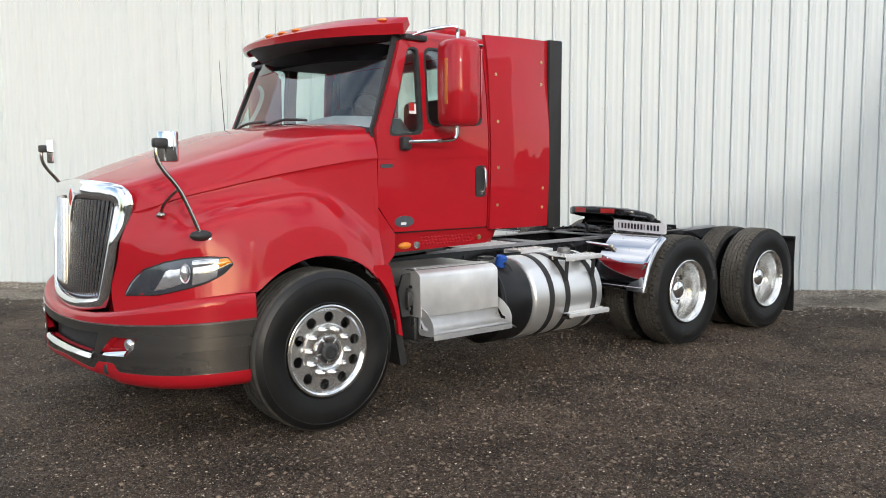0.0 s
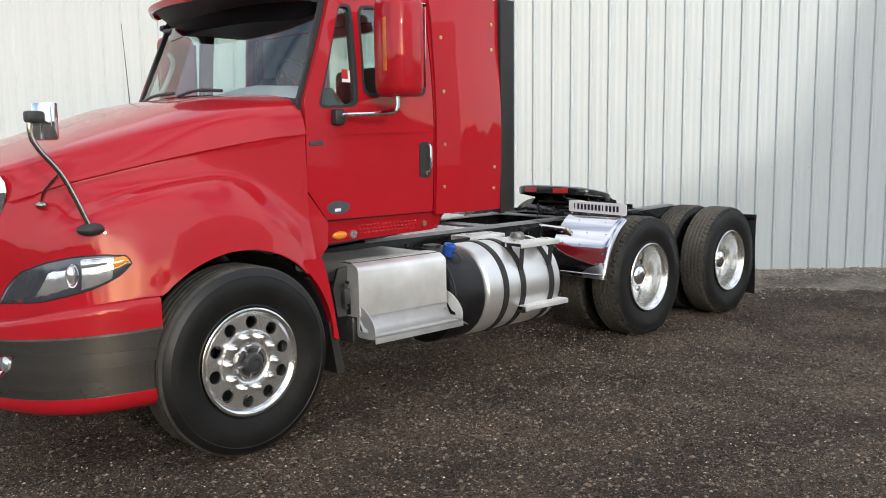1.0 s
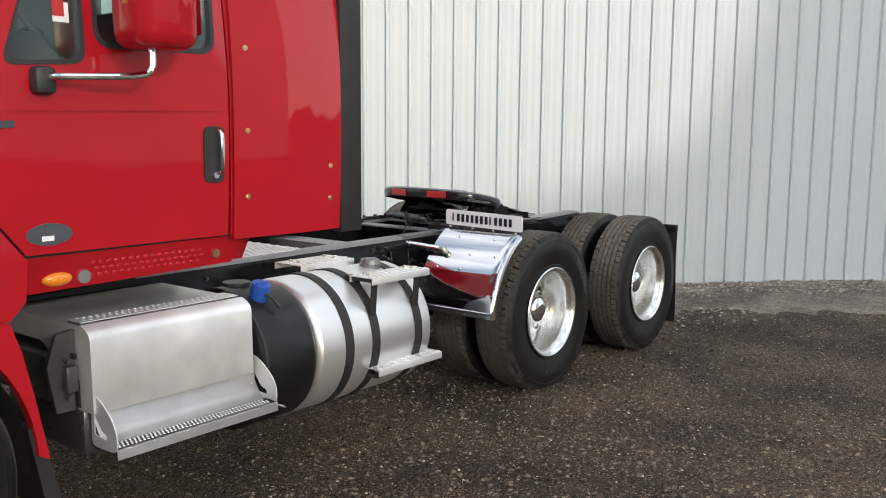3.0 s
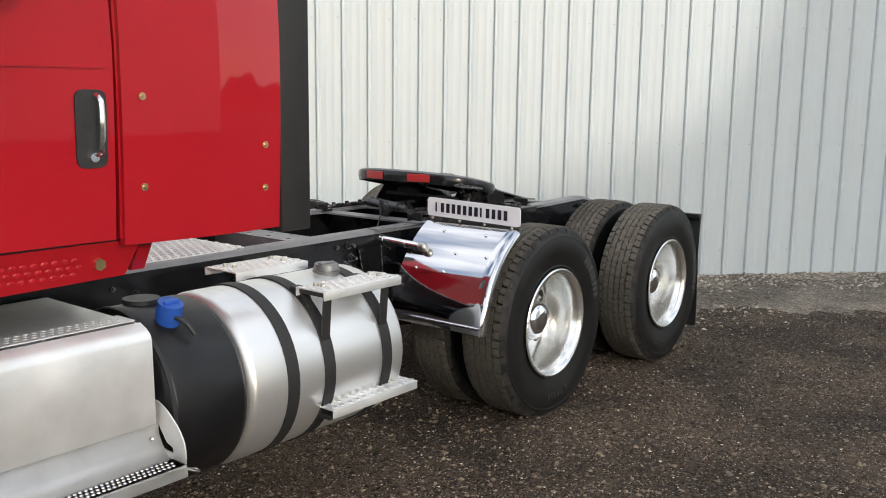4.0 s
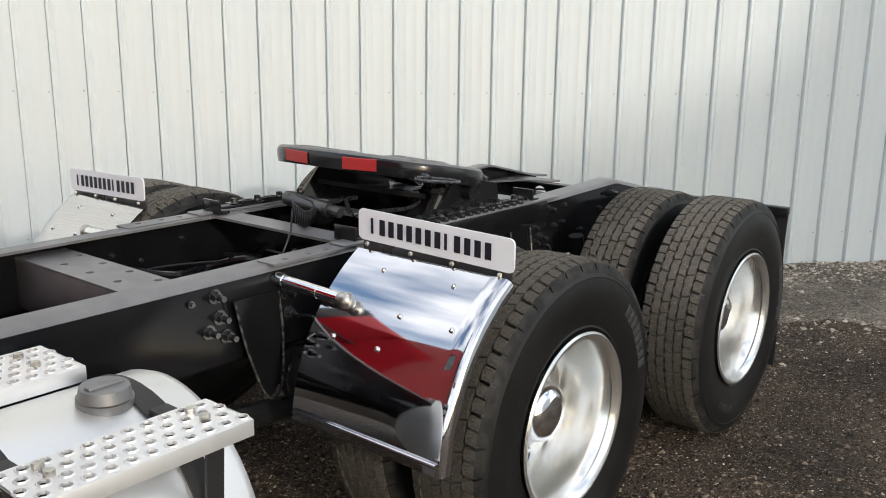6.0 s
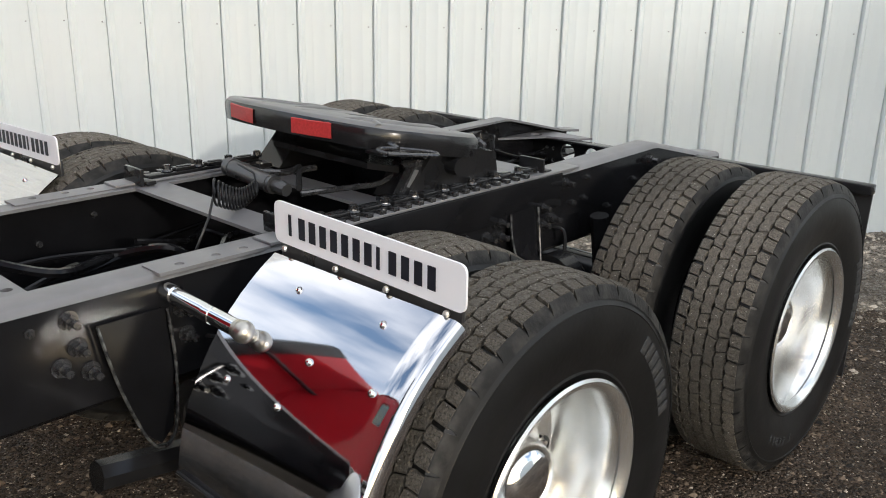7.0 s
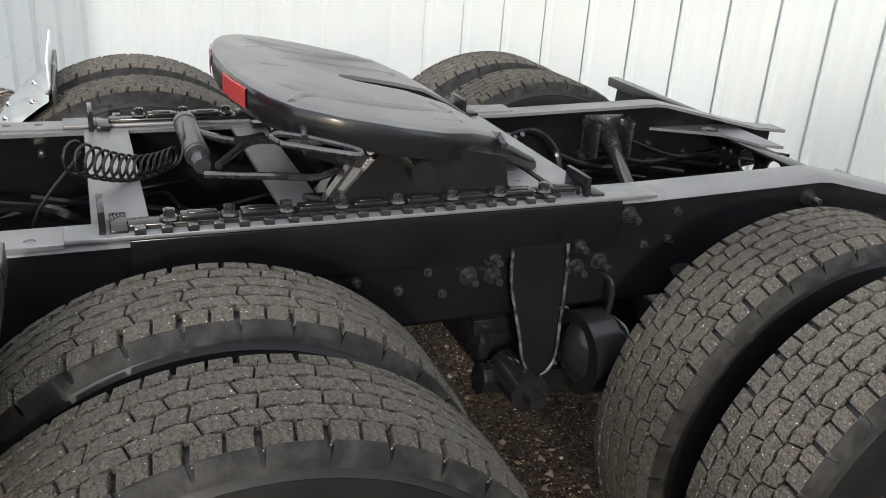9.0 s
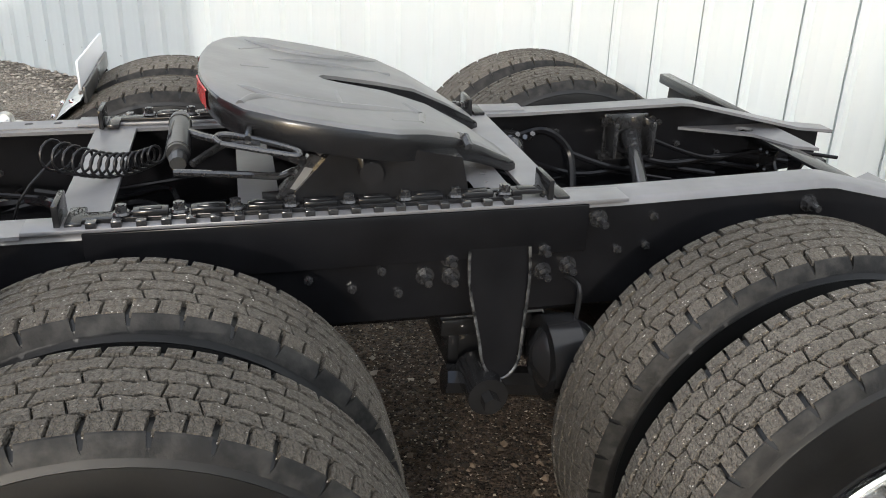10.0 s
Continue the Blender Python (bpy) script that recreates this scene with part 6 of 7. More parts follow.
def build_fifth_wheel():
    FY = CY + 0.032                                   # the plate's own middle line
    slope = lambda x: 1.246 - 0.19 * (x - 7.25) - 1.0 * max(0.0, x - 7.74) ** 2 - 0.10 * max(0.0, x - 7.74)
    half = [(7.243, 0.0), (7.246, 0.10), (7.255, 0.18), (7.271, 0.25), (7.297, 0.325), (7.345, 0.392), (7.42, 0.432), (7.55, 0.440), (7.66, 0.425), (7.74, 0.385), (7.82, 0.325), (7.90, 0.272), (7.97, 0.230), (7.995, 0.205), (7.998, 0.17), (7.97, 0.142), (7.90, 0.12), (7.80, 0.085), (7.70, 0.050), (7.58, 0.036), (7.54, 0.022), (7.53, 0.0)]
    out = half + [(x, -v) for x, v in reversed(half[1:-1])]
    bm = bmesh.new()
    def at(drop, grow):
        return [Vector((x + (grow if x > 7.95 else -grow if x < 7.40 else 0), FY + v + (math.copysign(grow, v) if abs(v) > 0.18 else 0), slope(x) - drop * (1.0 if x < 7.7 else max(0.55, 1 - (x - 7.7) * 1.5)))) for x, v in out]
    top = at(0, 0)
    vs = [bm.verts.new(p) for p in top]
    edges = [bm.edges.new((vs[i], vs[(i + 1) % len(vs)])) for i in range(len(vs))]
    bmesh.ops.triangle_fill(bm, use_beauty=True, edges=edges)
    prev = vs
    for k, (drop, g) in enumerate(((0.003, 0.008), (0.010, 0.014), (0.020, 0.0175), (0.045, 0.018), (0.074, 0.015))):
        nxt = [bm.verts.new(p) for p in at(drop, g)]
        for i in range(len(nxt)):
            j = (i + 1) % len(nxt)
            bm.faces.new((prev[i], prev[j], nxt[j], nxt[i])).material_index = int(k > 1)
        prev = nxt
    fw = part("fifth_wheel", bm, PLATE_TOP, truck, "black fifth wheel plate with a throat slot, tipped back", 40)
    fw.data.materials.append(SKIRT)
    # pressed ribs on the plate
    ribs = ([(7.35, 0.345), (7.41, 0.282), (7.53, 0.262), (7.64, 0.30), (7.73, 0.345)], [(7.33, 0.19), (7.405, 0.28)], [(7.41, 0.12), (7.535, 0.155), (7.75, 0.20)], [(7.33, -0.02), (7.40, 0.005)],
            [(7.32, -0.235), (7.355, -0.275), (7.40, -0.298), (7.54, -0.298), (7.65, -0.268), (7.74, -0.23)], [(7.325, -0.385), (7.355, -0.335), (7.395, -0.31)], [(7.556, -0.13), (7.557, -0.285)],
            [(7.73, -0.15), (7.757, -0.22)], [(7.76, -0.23), (7.738, -0.325)], [(7.735, -0.322), (7.665, -0.350)], [(7.64, 0.36), (7.70, 0.37)])
    for line in ribs:
        bm = bmesh.new()
        tube(bm, [(x, FY + v, slope(x) - (0.010 if i in (0, len(line) - 1) else 0.0020)) for i, (x, v) in enumerate(line)], 0.0115, 10)
        part("grease_rib", bm, PLATE_TOP, fw, "", 80)
    for s in SIDES:
        bm = bmesh.new()
        edge = [(7.2272, 0.10), (7.2318, 0.14), (7.2362, 0.18), (7.2445, 0.22), (7.2515, 0.262)]
        loft(bm, [[(x, FY + s * v, slope(7.245) - 0.020), (x - 0.003, FY + s * v, slope(7.245) - 0.022), (x - 0.003, FY + s * v, slope(7.245) - 0.066), (x, FY + s * v, slope(7.245) - 0.068)] for x, v in edge])
        part("reflector", bm, RED_LENS, fw, "red reflective tape")
    for s in SIDES:
        bm = bmesh.new()
        plate(bm, [(7.40, 0.99), (7.84, 0.99), (7.82, 1.09), (7.62, 1.13), (7.52, 1.12)], lambda u, v: Vector((u, Y(s, 0.385), v)), Vector((0, -s * 0.14, 0)))
        part("pedestal", bm, BLACK, fw, "black pedestal bracket")
        bm = bmesh.new()
        rod(bm, (7.60, Y(s, 0.30), 1.075), (7.60, Y(s, 0.43), 1.075), 0.028, seg=12)
        part("pivot_pin", bm, BLACK, fw)
        bm = bmesh.new()
        plate(bm, [(7.36, 0.30), (7.86, 0.30), (7.86, 0.365), (7.36, 0.365)], lambda u, v: Vector((u, Y(s, v), 0.986)), Vector((0, 0, 0.014)))
        part("slide_shoe", bm, BLACK, fw)
    bm = bmesh.new()
    plate(bm, [(7.38, -0.24), (7.46, -0.30), (7.62, -0.24), (7.62, 0.24), (7.46, 0.30), (7.38, 0.24)], lambda u, v: Vector((u, CY + v, slope(u) - 0.15)), Vector((0, 0, 0.02)))
    part("saddle", bm, BLACK, fw)
    bm = bmesh.new()
    plate(bm, [(7.305, -0.36), (7.40, -0.36), (7.40, 0.36), (7.305, 0.36)], lambda u, v: Vector((u, CY + v, 0.972)), Vector((0, 0, 0.010)))
    part("slide_crossbar", bm, DECK, fw, "flat crossbar, pale with dust and painted sky sheen")
    for s in SIDES:
        bm = bmesh.new()
        plate(bm, [(7.80, 0.14), (7.95, 0.14), (7.95, 0.36), (7.80, 0.36)], lambda u, v: Vector((u, Y(s, v), 0.990)), Vector((0, 0, 0.010)), [ring(u, v, 0.008, 8, 0.006) for u, v in ((7.84, 0.19), (7.90, 0.19), (7.86, 0.25), (7.91, 0.25), (7.90, 0.31))])
        part("shoe_plate", bm, DECK, fw, "plate with small holes, dust and sky sheen in its colour")
    # release handle, rods
    bm = bmesh.new()
    loop = [(7.280, 0.0), (7.268, 0.018), (7.280, 0.036), (7.31, 0.040), (7.36, 0.034), (7.42, 0.018), (7.440, 0.004), (7.432, -0.010), (7.40, -0.010), (7.34, -0.006), (7.280, 0.0)]
    tube(bm, [(x, CY - 0.44 - 0.25 * (x - 7.28) + w, 1.163 - 0.10 * (x - 7.28) + 0.25 * w) for x, w in loop], 0.0065, 8)
    tube(bm, [(7.335, CY - 0.425, 1.168), (7.338, CY - 0.40, 1.175), (7.342, CY - 0.34, 1.18)], 0.0075, 8)
    plate(bm, [(7.30, 0.004), (7.36, 0.0), (7.36, 0.026), (7.30, 0.030)], lambda u, v: Vector((u, CY - 0.445 - 0.25 * (u - 7.28) + v, 1.162)), Vector((0, 0, 0.003)))
    part("release_handle", bm, BOLT, fw, "bent steel release handle")
    bm = bmesh.new()
    tube(bm, [(7.16, CY - 0.19, 1.02), (7.32, CY - 0.235, 1.022), (7.40, CY - 0.262, 1.024), (7.44, CY - 0.275, 1.04), (7.50, CY - 0.26, 1.05)], 0.009, 8)
    tube(bm, [(7.17, CY + 0.10, 1.04), (7.26, CY + 0.02, 1.035), (7.34, CY + 0.05, 1.035)], 0.011, 8)
    tube(bm, [(7.20, CY - 0.13, 1.02), (7.29, CY - 0.02, 1.04), (7.36, CY - 0.01, 1.04)], 0.010, 8)
    part("slide_rod", bm, BOLT, fw)
    bm = bmesh.new()
    plate(bm, [(7.39, 1.0), (7.43, 1.0), (7.50, 1.10), (7.47, 1.11)], lambda u, v: Vector((u, CY - 0.37, v)), Vector((0, 0.03, 0)))
    arm = part("lock_arm", bm, BOLT, fw, "slanting lock arm with a label")
    bm = bmesh.new()
    plate(bm, [(7.422, 1.03), (7.440, 1.025), (7.475, 1.075), (7.457, 1.08)], lambda u, v: Vector((u, CY - 0.372, v)), Vector((0, 0.001, 0)))
    part("label_bar", bm, GREY_CAP, arm, "pale worn label")
    bm = bmesh.new()
    rod(bm, (7.161, CY + 0.19, 1.042), (7.163, CY - 0.055, 1.022), 0.029, seg=24)
    rod(bm, (7.163, CY - 0.055, 1.022), (7.164, CY - 0.085, 1.020), 0.018, seg=14)
    rod(bm, (7.161, CY + 0.16, 1.040), (7.161, CY + 0.17, 1.041), 0.031, seg=24)
    rod(bm, (7.163, CY - 0.04, 1.023), (7.163, CY - 0.03, 1.024), 0.031, seg=24)
    rod(bm, (7.164, CY - 0.085, 1.020), (7.165, CY - 0.115, 1.016), 0.024, 0.020, seg=10)
    part("slide_cylinder", bm, SATIN, truck, "black air cylinder for the slide")
    # tangle of small fittings on the skirt's inside
    rnd = random.Random(21)
    for k in range(14):
        bm = bmesh.new()
        x, v, z = rnd.uniform(7.42, 7.85), rnd.uniform(-0.36, -0.25), rnd.uniform(1.04, 1.12)
        rod(bm, (x, CY + v, z), (x + rnd.uniform(-0.02, 0.02), CY + v - 0.03, z + rnd.uniform(-0.02, 0.02)), rnd.uniform(0.008, 0.018), seg=6)
        part("lock_bolt", bm, BOLT, fw)
    # coiled air line
    bm = bmesh.new()
    pts = []
    for k in range(14 * 14 + 1):
        t = k / (14 * 14)
        a = k / 14 * math.tau
        c = Vector((6.880, CY - 0.165, 1.070)).lerp(Vector((7.115, CY - 0.03, 1.020)), t ** 0.85) + Vector((0, 0, -0.030 * math.sin(math.pi * t)))
        wide = 1.0 - 0.35 * t
        pts.append(c + wide * Vector((0.026 * math.cos(a), 0.030 * math.cos(a), 0.036 * math.sin(a))))
    pts = [Vector((6.79, CY - 0.20, 0.92)), Vector((6.81, CY - 0.21, 0.97)), Vector((6.84, CY - 0.20, 1.01))] + pts + [Vector((7.14, CY + 0.02, 1.05)), Vector((7.15, CY + 0.12, 1.06))]
    tube(bm, pts, 0.0036, 6, 1)
    part("coiled_air_line", bm, FLUID, truck, "black coiled air line")
    rnd = random.Random(3)
    for k in range(7):
        bm = bmesh.new()
        x, v = 5.9 + 0.14 * k, rnd.uniform(-0.25, 0.25)
        pts = [(x + rnd.uniform(-0.1, 0.1) + 0.16 * i, CY + v + rnd.uniform(-0.1, 0.1), 0.84 + rnd.uniform(-0.08, 0.05)) for i in range(5)]
        tube(bm, pts, rnd.choice((0.007, 0.010, 0.014)), 7)
        part("air_hose", bm, RAIL, truck)
    for k in range(5):
        bm = bmesh.new()
        x, v = 8.15 + 0.16 * k, rnd.uniform(-0.3, 0.3)
        z = 0.76 + 0.012 * k
        tube(bm, [(x - 0.1, CY + 0.37, z + 0.06), (x + 0.1, CY + 0.34, z), (x + 0.35, CY + 0.36, z + 0.01), (x + 0.6, CY + 0.33, z - 0.02)], rnd.choice((0.007, 0.010)), 7)
        part("air_hose", bm, RAIL, truck)
    bm = bmesh.new()
    tube(bm, [(8.18, CY + 0.36, 0.90), (8.28, CY + 0.33, 0.93), (8.36, CY + 0.31, 0.86), (8.36, CY + 0.25, 0.74)], 0.014, 8)
    part("air_hose", bm, RAIL, truck)
    bm = bmesh.new()
    box(bm, 8.12, 8.22, CY + 0.34, CY + 0.42, 0.82, 0.92, 0.02)
    ball(bm, (8.17, CY + 0.33, 0.88), 0.04)
    for k in range(6):
        rod(bm, (8.11 + 0.025 * k, CY + 0.35, 0.90), (8.11 + 0.025 * k, CY + 0.32, 0.915 + 0.01 * (k % 2)), 0.009, seg=6)
    part("relay_valve", bm, BOLT, truck, "black relay valve with hose fittings")


def build_quarter_fenders():
    for s in SIDES:
        ox, ov, oz = (0.0, 0.0, 0.0) if s < 0 else (0.067, 0.075, -0.052)   # the far one hangs lower and further out
        c, r = (7.085 + ox, 0.50 + oz), 0.625
        bm = bmesh.new()
        rows = []
        for a in np.linspace(radians(122), radians(176), 15):
            x, z = c[0] + r * math.cos(a), c[1] + r * math.sin(a)
            row = [(x, Y(s, ov + 0.62 + 0.575 * j / 10), z) for j in range(11)]
            # rolled outer edge
            row += [(x + 0.010 * math.cos(a + math.pi) , Y(s, ov + 1.207), z + 0.010 * math.sin(a + math.pi)), (x - 0.03 * math.cos(a), Y(s, ov + 1.21), z - 0.03 * math.sin(a))]
            rows.append(row)
        loft(bm, rows)
        got = bmesh.ops.extrude_face_region(bm, geom=list(bm.faces), use_keep_orig=True)
        for g in got["geom"]:
            if isinstance(g, bmesh.types.BMVert):
                d = Vector((g.co.x - c[0], 0, g.co.z - c[1])).normalized()
                g.co -= d * 0.004
        qf = part("quarter_fender", bm, SHEET, truck, "mirror-polished quarter fender with a white name plate", 50)
        bm = bmesh.new()
        a = radians(173)
        x, z = c[0] + (r + 0.006) * math.cos(a), c[1] + (r + 0.006) * math.sin(a)
        rod(bm, (x, Y(s, ov + 0.63), z), (x, Y(s, ov + 1.19), z), 0.007)
        part("bottom_bead", bm, SHEET, qf)
        for ang, v in ((128, 0.78), (128, 1.05), (140, 0.74), (140, 0.93), (140, 1.12), (150, 0.72), (150, 0.90)):
            a = radians(ang)
            p = Vector((c[0] + r * math.cos(a), Y(s, ov + v), c[1] + r * math.sin(a)))
            bm = bmesh.new()
            ball(bm, p, 0.009, seg=10)
            part("rivet", bm, CHROME, qf)
        # name plate
        bm = bmesh.new()
        px = 6.757 + ox
        pl = rounded([(-1.215, 1.060), (-0.62, 1.060), (-0.62, 1.158), (-1.215, 1.158)], 0.02)
        plate(bm, pl, lambda u, v: Vector((px, Y(s, ov - u), v + oz + 0.024 * (u + 0.62))), Vector((0.006, 0, 0)))
        sign = part("name_plate", bm, WHITE_SIGN, qf, "white plate with black lettering shapes")
        bm = bmesh.new()
        box(bm, px + 0.008, px + 0.02, Y(s, ov + 0.63), Y(s, ov + 1.20), oz + 1.02, oz + 1.075, 0.004)
        part("plate_bracket", bm, SATIN, qf)
        # thirteen plain letter-like bars
        wide = 0.478 / 13
        for k in range(13):
            v0 = 0.675 + k * wide if s < 0 else 1.153 - k * wide
            w = 0.010 if k in (0, 8) else 0.022
            bm = bmesh.new()
            vv = v0 if s < 0 else v0 - w
            plate(bm, [(vv, 1.085), (vv + w, 1.085), (vv + w, 1.134), (vv, 1.134)], lambda u, v: Vector((px - 0.0015, Y(s, ov + u), v + oz - 0.024 * (u - 0.62))), Vector((-0.001, 0, 0)))
            part("letter_bar", bm, INK, sign)
        for v in (0.66, 0.84, 1.0, 1.17):
            bm = bmesh.new()
            ball(bm, (px - 0.004, Y(s, ov + v), oz + 1.050 - 0.024 * (v - 0.62)), 0.008, seg=8)
            part("plate_screw", bm, STEEL, sign)
        # bracket tubes to the rail
        bm = bmesh.new()
        rod(bm, (6.572, Y(s, 0.43), 0.932), (6.582, Y(s, 0.715), 0.917), 0.0205)
        rod(bm, (6.573, Y(s, 0.44), 0.9315), (6.574, Y(s, 0.475), 0.930), 0.024)
        rod(bm, (6.576, Y(s, 0.60), 0.923), (6.577, Y(s, 0.625), 0.922), 0.021)
        tb = part("bracket_tube", bm, CHROME, truck, "chrome fender bracket tube")
        bm = bmesh.new()
        ball(bm, (6.582, Y(s, 0.735), 0.916), 0.026, seg=20)
        rod(bm, (6.582, Y(s, 0.712), 0.917), (6.582, Y(s, 0.722), 0.917), 0.022)
        ball(bm, (6.618, Y(s, 0.738), 0.888), 0.024, seg=20)
        rod(bm, (6.582, Y(s, 0.735), 0.916), (6.618, Y(s, 0.738), 0.888), 0.013)
        part("bracket_knob", bm, STEEL, tb, "round bracket knobs")


def perforated(bm, x0, x1, v0, v1, z, s, nx, nv, lip=0.035, hole=0.011):
    """A step tread with raised rimmed holes and turned-down edges."""
    holes = []
    for i in range(nx):
        for j in range(nv):
            cx = x0 + (i + 0.5 + (0.25 if j % 2 else -0.25)) * (x1 - x0) / nx
            cv = v0 + (j + 0.5) * (v1 - v0) / nv
            holes.append(ring(cx, cv, hole, 8))
    plate(bm, [(x0, v0), (x1, v0), (x1, v1), (x0, v1)], lambda u, v: Vector((u, Y(s, v), z)), Vector((0, 0, -0.004)), holes)
    for h in holes:
        cx, cv = sum(q[0] for q in h) / len(h), sum(q[1] for q in h) / len(h)
        loft(bm, [[Vector((cx + (u - cx) * k, Y(s, cv + (v - cv) * k), z + up)) for u, v in h] for k, up in ((1.35, 0.0), (1.18, 0.003), (1.0, 0.003), (0.97, -0.003))], closed=True)
    box(bm, x0, x1, Y(s, v1), Y(s, v1 + 0.004), z - lip, z, 0.001)
    box(bm, x0, x1, Y(s, v0 - 0.004), Y(s, v0), z - lip, z, 0.001)
    return bm


def build_tanks():
    s = -1
    tv, tz, r = 0.885, 0.605, 0.335              # tank axis
    def cyl(x0, x1, rr=r, ends=True, seg=56):
        bm = bmesh.new()
        prof = [(0.001, x0 + 0.0), (rr * 0.6, x0 + 0.002), (rr - 0.03, x0 + 0.008), (rr - 0.008, x0 + 0.02), (rr, x0 + 0.04), (rr, x1 - 0.04), (rr - 0.008, x1 - 0.02), (rr - 0.03, x1 - 0.008), (rr * 0.6, x1 - 0.002), (0.001, x1)] if ends else [(rr, x0), (rr + 0.006, x0), (rr + 0.006, x1), (rr, x1)]
        rings = lathe(bm, prof, seg)
        bmesh.ops.transform(bm, matrix=Matrix.Translation((0, Y(s, tv), tz)) @ Matrix.Rotation(radians(-90), 4, "Z"), verts=bm.verts)
        return bm
    tank = part("fuel_tank", cyl(5.045, 5.895), BRUSHED, truck, "brushed aluminium cylinder fuel tank with black straps", 40)
    for x in (5.25, 5.437, 5.765):
        part("strap", cyl(x - 0.027, x + 0.027, r, False), TRIM_RUBBER, tank, "black tank strap", 40)
    bm = bmesh.new()
    rod(bm, (5.70, Y(s, 0.93), 0.925), (5.70, Y(s, 0.932), 0.948), 0.058, seg=24)
    rod(bm, (5.70, Y(s, 0.932), 0.948), (5.70, Y(s, 0.933), 0.972), 0.055, 0.05, seg=24)
    box(bm, 5.66, 5.74, Y(s, 0.945), Y(s, 0.922), 0.970, 0.978, 0.003)
    part("filler_cap", bm, GREY_CAP, tank, "grey round filler cap")
    # black urea tank ahead of it
    def cap(x0, x1):
        bm = cyl(x0, x1, r - 0.004)
        return bm
    du = part("fluid_tank", cap(4.72, 5.06), FLUID, truck, "black plastic fluid tank", 40)
    bm = bmesh.new()
    rod(bm, (4.845, Y(s, 1.03), 0.885), (4.845, Y(s, 1.045), 0.925), 0.042, seg=20)
    rod(bm, (4.845, Y(s, 1.045), 0.925), (4.845, Y(s, 1.06), 0.965), 0.046, 0.043, seg=14)
    box(bm, 4.815, 4.875, Y(s, 1.055), Y(s, 1.07), 0.96, 0.975, 0.005)
    part("blue_cap", bm, BLUE, du, "bright blue filler cap")
    bm = bmesh.new()
    tube(bm, [(4.84, Y(s, 1.08), 0.92), (4.86, Y(s, 1.12), 0.90), (4.88, Y(s, 1.14), 0.86)], 0.008)
    part("cap_tether", bm, PLASTIC, du)
    bm = bmesh.new()
    rod(bm, (4.86, Y(s, 0.86), 0.92), (4.86, Y(s, 0.86), 0.95), 0.065, seg=20)
    part("sender_cover", bm, PLASTIC, du)
    bm = cyl(4.735, 4.75, r - 0.008, False)
    part("strap", bm, TRIM_RUBBER, du)
    # steps
    def bolts(st, pts, z):
        for x, v in pts:
            bm = bmesh.new()
            rod(bm, (x, Y(s, v), z), (x, Y(s, v), z + 0.012), 0.011, seg=6)
            part("step_bolt", bm, STEEL, st)
    st = part("upper_step", perforated(bmesh.new(), 5.40, 5.845, 1.075, 1.225, 0.935, s, 11, 4), ALU_PLATE, truck, "perforated aluminium step over the tank")
    bolts(st, ((5.47, 1.11), (5.47, 1.15), (5.78, 1.11), (5.78, 1.16)), 0.935)
    st = part("catwalk_step", perforated(bmesh.new(), 5.36, 5.755, 0.555, 0.755, 0.955, s, 10, 5), ALU_PLATE, truck, "perforated aluminium step beside the rail")
    bolts(st, ((5.43, 0.60), (5.43, 0.66), (5.68, 0.60), (5.68, 0.68)), 0.955)
    st = part("lower_step", perforated(bmesh.new(), 5.40, 5.90, 1.10, 1.27, 0.478, s, 12, 4), ALU_PLATE, truck, "perforated aluminium lower step")
    bolts(st, ((5.47, 1.14), (5.47, 1.19), (5.82, 1.14), (5.82, 1.19)), 0.478)
    for x in (5.437, 5.765):
        bm = bmesh.new()
        for va in (1.205, 1.07):
            loft(bm, [[(x - 0.02 + 0.04 * i, Y(s, va * (1 - t) + 1.19 * t + o), 0.915 - 0.19 * t) for i, o in ((0, 0), (1, 0), (1, 0.008), (0, 0.008))] for t in (0, 0.5, 1)], closed=True)
        box(bm, x - 0.022, x + 0.022, Y(s, 1.02), Y(s, 1.215), 0.908, 0.93, 0.003)
        part("step_bracket", bm, TRIM_RUBBER, truck)
        bm = bmesh.new()
        box(bm, x - 0.022, x + 0.022, Y(s, 0.95), Y(s, 1.24), 0.425, 0.445, 0.003)
        box(bm, x - 0.022, x + 0.022, Y(s, 0.95), Y(s, 1.0), 0.30, 0.44, 0.003)
        part("step_bracket", bm, TRIM_RUBBER, truck)
    bm = bmesh.new()
    rod(bm, (5.0, Y(s, 0.95), 0.275), (5.85, Y(s, 0.95), 0.275), 0.012)
    part("tank_rail", bm, SATIN, truck)
    # deck plate between the rails behind the cab
    st = part("deck_plate", perforated(bmesh.new(), 5.02, 5.735, -0.38, 0.30, 0.975, 1, 18, 16, 0.006, 0.011), ALU_PLATE, truck, "perforated aluminium deck plate behind the cab")
    # battery box
    bm = bmesh.new()
    prof = [(0.50, 0.925), (1.085, 0.925), (1.10, 0.93), (1.135, 0.915), (1.155, 0.90), (1.163, 0.88), (1.168, 0.604), (1.164, 0.598), (1.135, 0.598)]
    rows = [[(x, Y(s, v), z) for v, z in prof] for x in (3.945, 4.70)]
    loft(bm, rows)
    for x in (3.945, 4.70):
        vs = [bm.verts.new((x, Y(s, v), z)) for v, z in prof + [(0.50, 0.585)]]
        bm.faces.new(vs)
    bbox = part("battery_box", bm, ALU_PLATE, truck, "brushed aluminium battery box with step", 40)
    bm = bmesh.new()
    box(bm, 3.955, 4.69, Y(s, 0.985), Y(s, 1.085), 0.924, 0.928, 0)
    part("tread_bed", bm, SATIN, bbox)
    bm = bmesh.new()
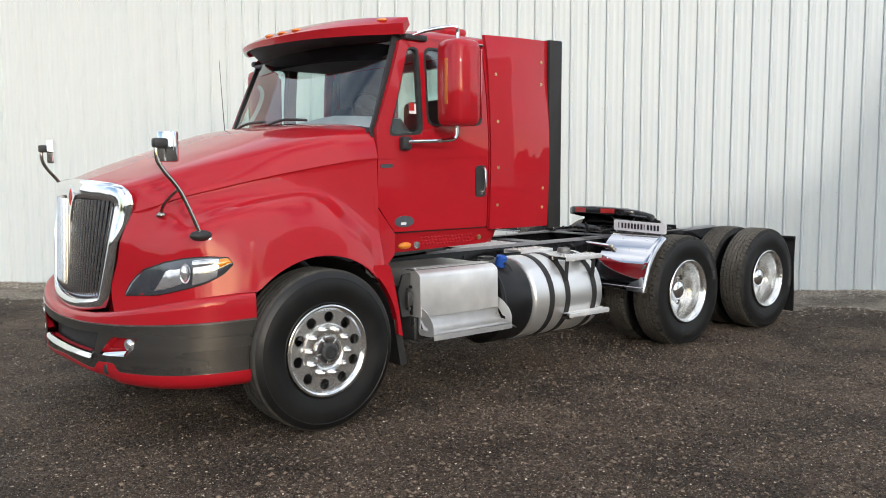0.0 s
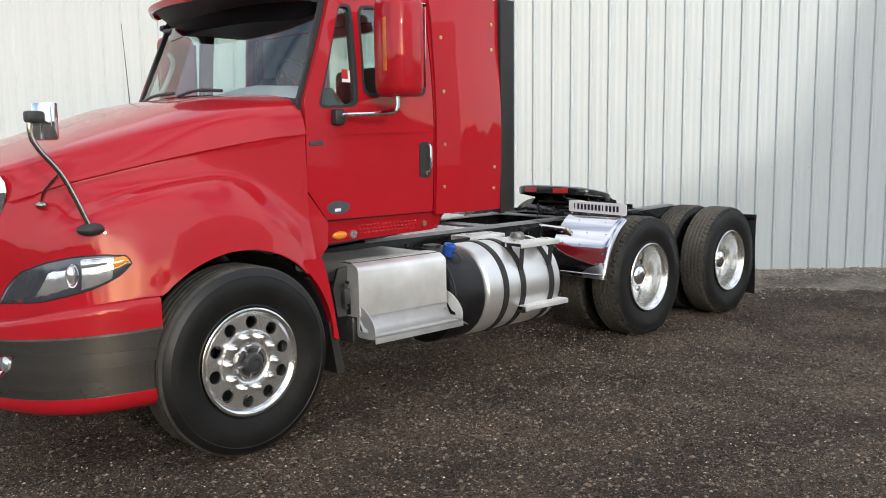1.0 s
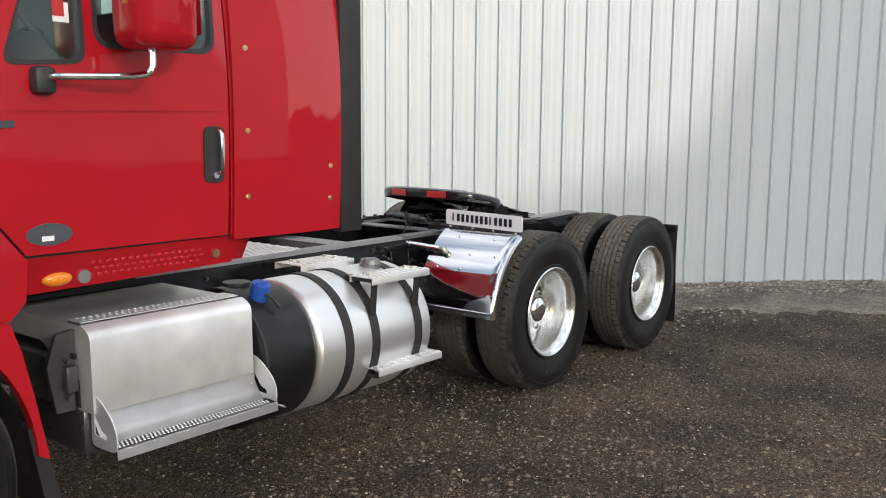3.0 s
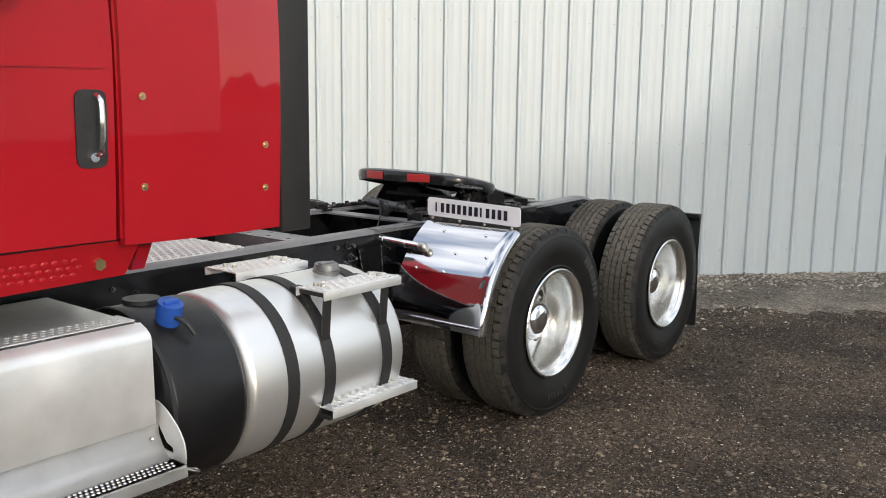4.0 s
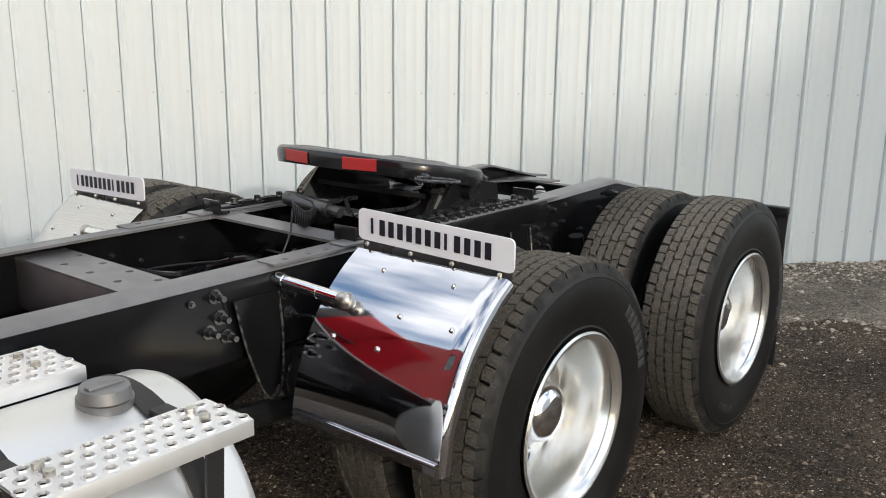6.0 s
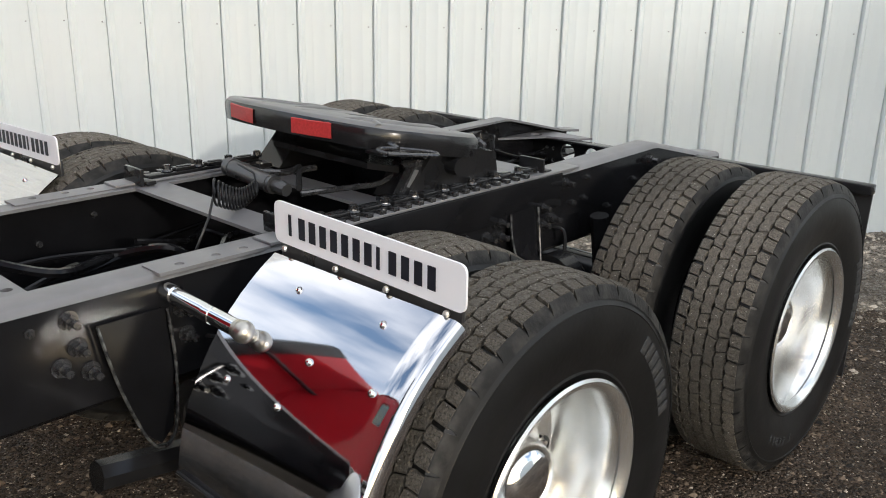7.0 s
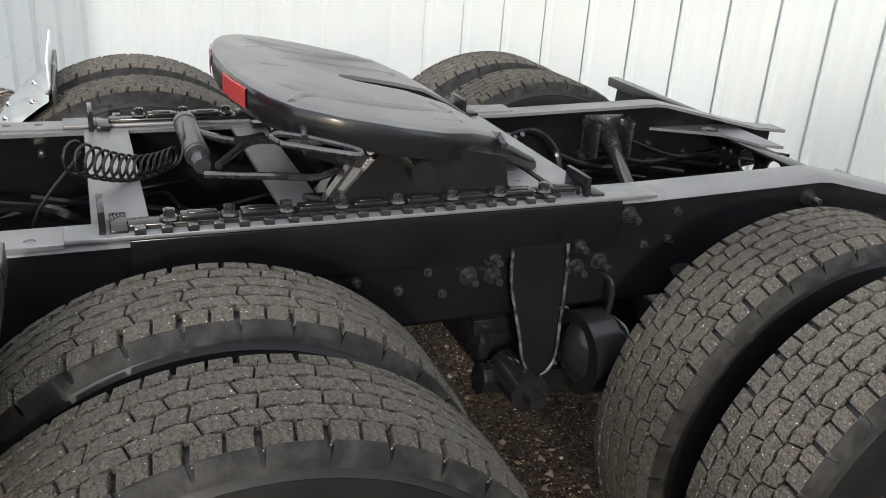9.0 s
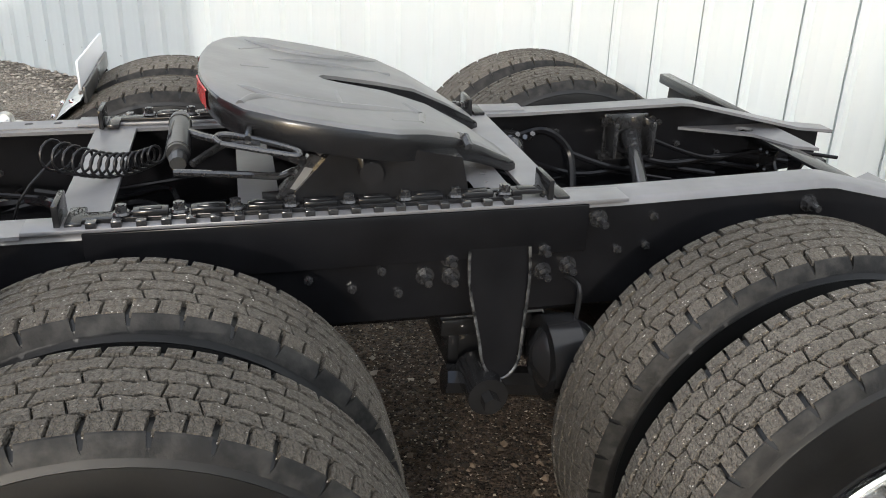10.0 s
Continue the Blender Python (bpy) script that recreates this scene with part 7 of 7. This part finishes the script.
    holes = [ring(3.985 + i * 0.0275 + 0.0137 * (j % 2), 1.008 + j * 0.026, 0.0095, 8, 0.0075) for i in range(25) for j in range(3)]
    plate(bm, [(3.955, 0.985), (4.69, 0.985), (4.69, 1.085), (3.955, 1.085)], lambda u, v: Vector((u, Y(s, v), 0.937)), Vector((0, 0, -0.004)), holes)
    part("tread_strip", bm, ALU_PLATE, bbox, "punched tread strip")
    # dark mounting bracket on the front of the box
    bm = bmesh.new()
    out = [(0.50, 0.60), (1.085, 0.61), (1.085, 0.715), (0.99, 0.735), (0.80, 0.83), (0.50, 0.83)]
    plate(bm, out, lambda u, v: Vector((3.934, Y(s, u), v)), Vector((0.008, 0, 0)))
    box(bm, 3.922, 3.936, Y(s, 1.03), Y(s, 1.055), 0.70, 0.82, 0.003)
    box(bm, 3.922, 3.936, Y(s, 1.00), Y(s, 1.085), 0.80, 0.822, 0.003)
    brk = part("box_bracket", bm, BLACK, bbox, "black mounting bracket with bolts")
    for v, z in ((1.05, 0.65), (0.95, 0.645), (0.98, 0.70)):
        bm = bmesh.new()
        rod(bm, (3.935, Y(s, v), z), (3.922, Y(s, v), z), 0.011, seg=6)
        part("bolt", bm, ZINC, brk)
    # lower step with curled ends
    bm = bmesh.new()
    prof = [(1.128, 0.668), (1.134, 0.615), (1.152, 0.570), (1.175, 0.53), (1.195, 0.505), (1.21, 0.492), (1.222, 0.487), (1.228, 0.491), (1.302, 0.491), (1.308, 0.487), (1.309, 0.452), (1.303, 0.452), (1.301, 0.484), (1.2, 0.483)]
    loft(bm, [[(x, Y(s, v), z) for v, z in prof] for x in (3.955, 4.715)])
    got = bmesh.ops.solidify(bm, geom=list(bm.faces), thickness=0.004)
    step = part("box_step", bm, ALU_PLATE, truck, "formed aluminium step under the battery box", 45)
    for x in (3.955, 4.715):
        bm = bmesh.new()
        out = rounded([(1.13, 0.68), (1.20, 0.655), (1.27, 0.60), (1.30, 0.55), (1.30, 0.475), (1.22, 0.47), (1.13, 0.47)], 0.03)
        plate(bm, out, lambda u, v: Vector((x, Y(s, u), v)), Vector((0.005, 0, 0)), [rounded([(1.15, 0.60), (1.20, 0.54), (1.235, 0.53), (1.235, 0.51), (1.15, 0.515)], 0.01)])
        part("step_end", bm, ALU_PLATE, step)
    bm = bmesh.new()
    for i in range(42):
        for j in range(3):
            x, v = 3.975 + i * 0.0172 + 0.0086 * (j % 2), 1.243 + 0.021 * j
            rod(bm, (x, Y(s, v), 0.493), (x, Y(s, v), 0.4962), 0.0065, 0.004, 6)
    part("tread_studs", bm, ALU_PLATE, step)
    for x in (4.0, 4.68):
        bm = bmesh.new()
        ball(bm, (x, Y(s, 1.172), 0.555), 0.008, seg=8)
        part("step_bolt", bm, STEEL, step)
    bm = bmesh.new()
    tube(bm, [(4.715, Y(s, 1.30), 0.478), (4.735, Y(s, 1.312), 0.466), (4.765, Y(s, 1.30), 0.452), (4.765, Y(s, 1.28), 0.456), (4.73, Y(s, 1.285), 0.468)], 0.004, 6)
    part("pull_wire", bm, STEEL, step)
    # hinge and latch ironwork ahead of the box
    bm = bmesh.new()
    plate(bm, [(3.86, 0.60), (3.935, 0.60), (3.94, 0.91), (3.87, 0.90), (3.83, 0.78)], lambda u, v: Vector((u, Y(s, 1.06), v)), Vector((0, 0.02, 0)))
    rod(bm, (3.90, Y(s, 1.07), 0.66), (3.90, Y(s, 1.10), 0.66), 0.012)
    rod(bm, (3.90, Y(s, 1.07), 0.80), (3.90, Y(s, 1.10), 0.80), 0.012)
    box(bm, 3.885, 3.93, Y(s, 1.06), Y(s, 1.10), 0.68, 0.78, 0.006)
    part("latch_plate", bm, SATIN, truck, "dark latch ironwork")
    bm = bmesh.new()
    box(bm, 3.88, 3.95, Y(s, 0.5), Y(s, 0.95), 0.62, 0.80, 0.01)
    box(bm, 3.94, 4.70, Y(s, 0.5), Y(s, 1.10), 0.42, 0.60, 0.02)
    part("box_frame", bm, SATIN, truck, "dark steel box carrier")
    # the same side boxes on the far side, plain
    bm = bmesh.new()
    box(bm, 3.95, 5.9, Y(1, 0.5), Y(1, 1.16), 0.40, 0.93, 0.12)
    part("far_tank", bm, BRUSHED, truck, "aluminium tank on the far side")


build_hood()
build_grille()
build_bumper()
build_headlights()
build_cab()
build_fairings()
build_mirrors()
build_wheels()
build_frame()
build_fifth_wheel()
build_quarter_fenders()
build_tanks()
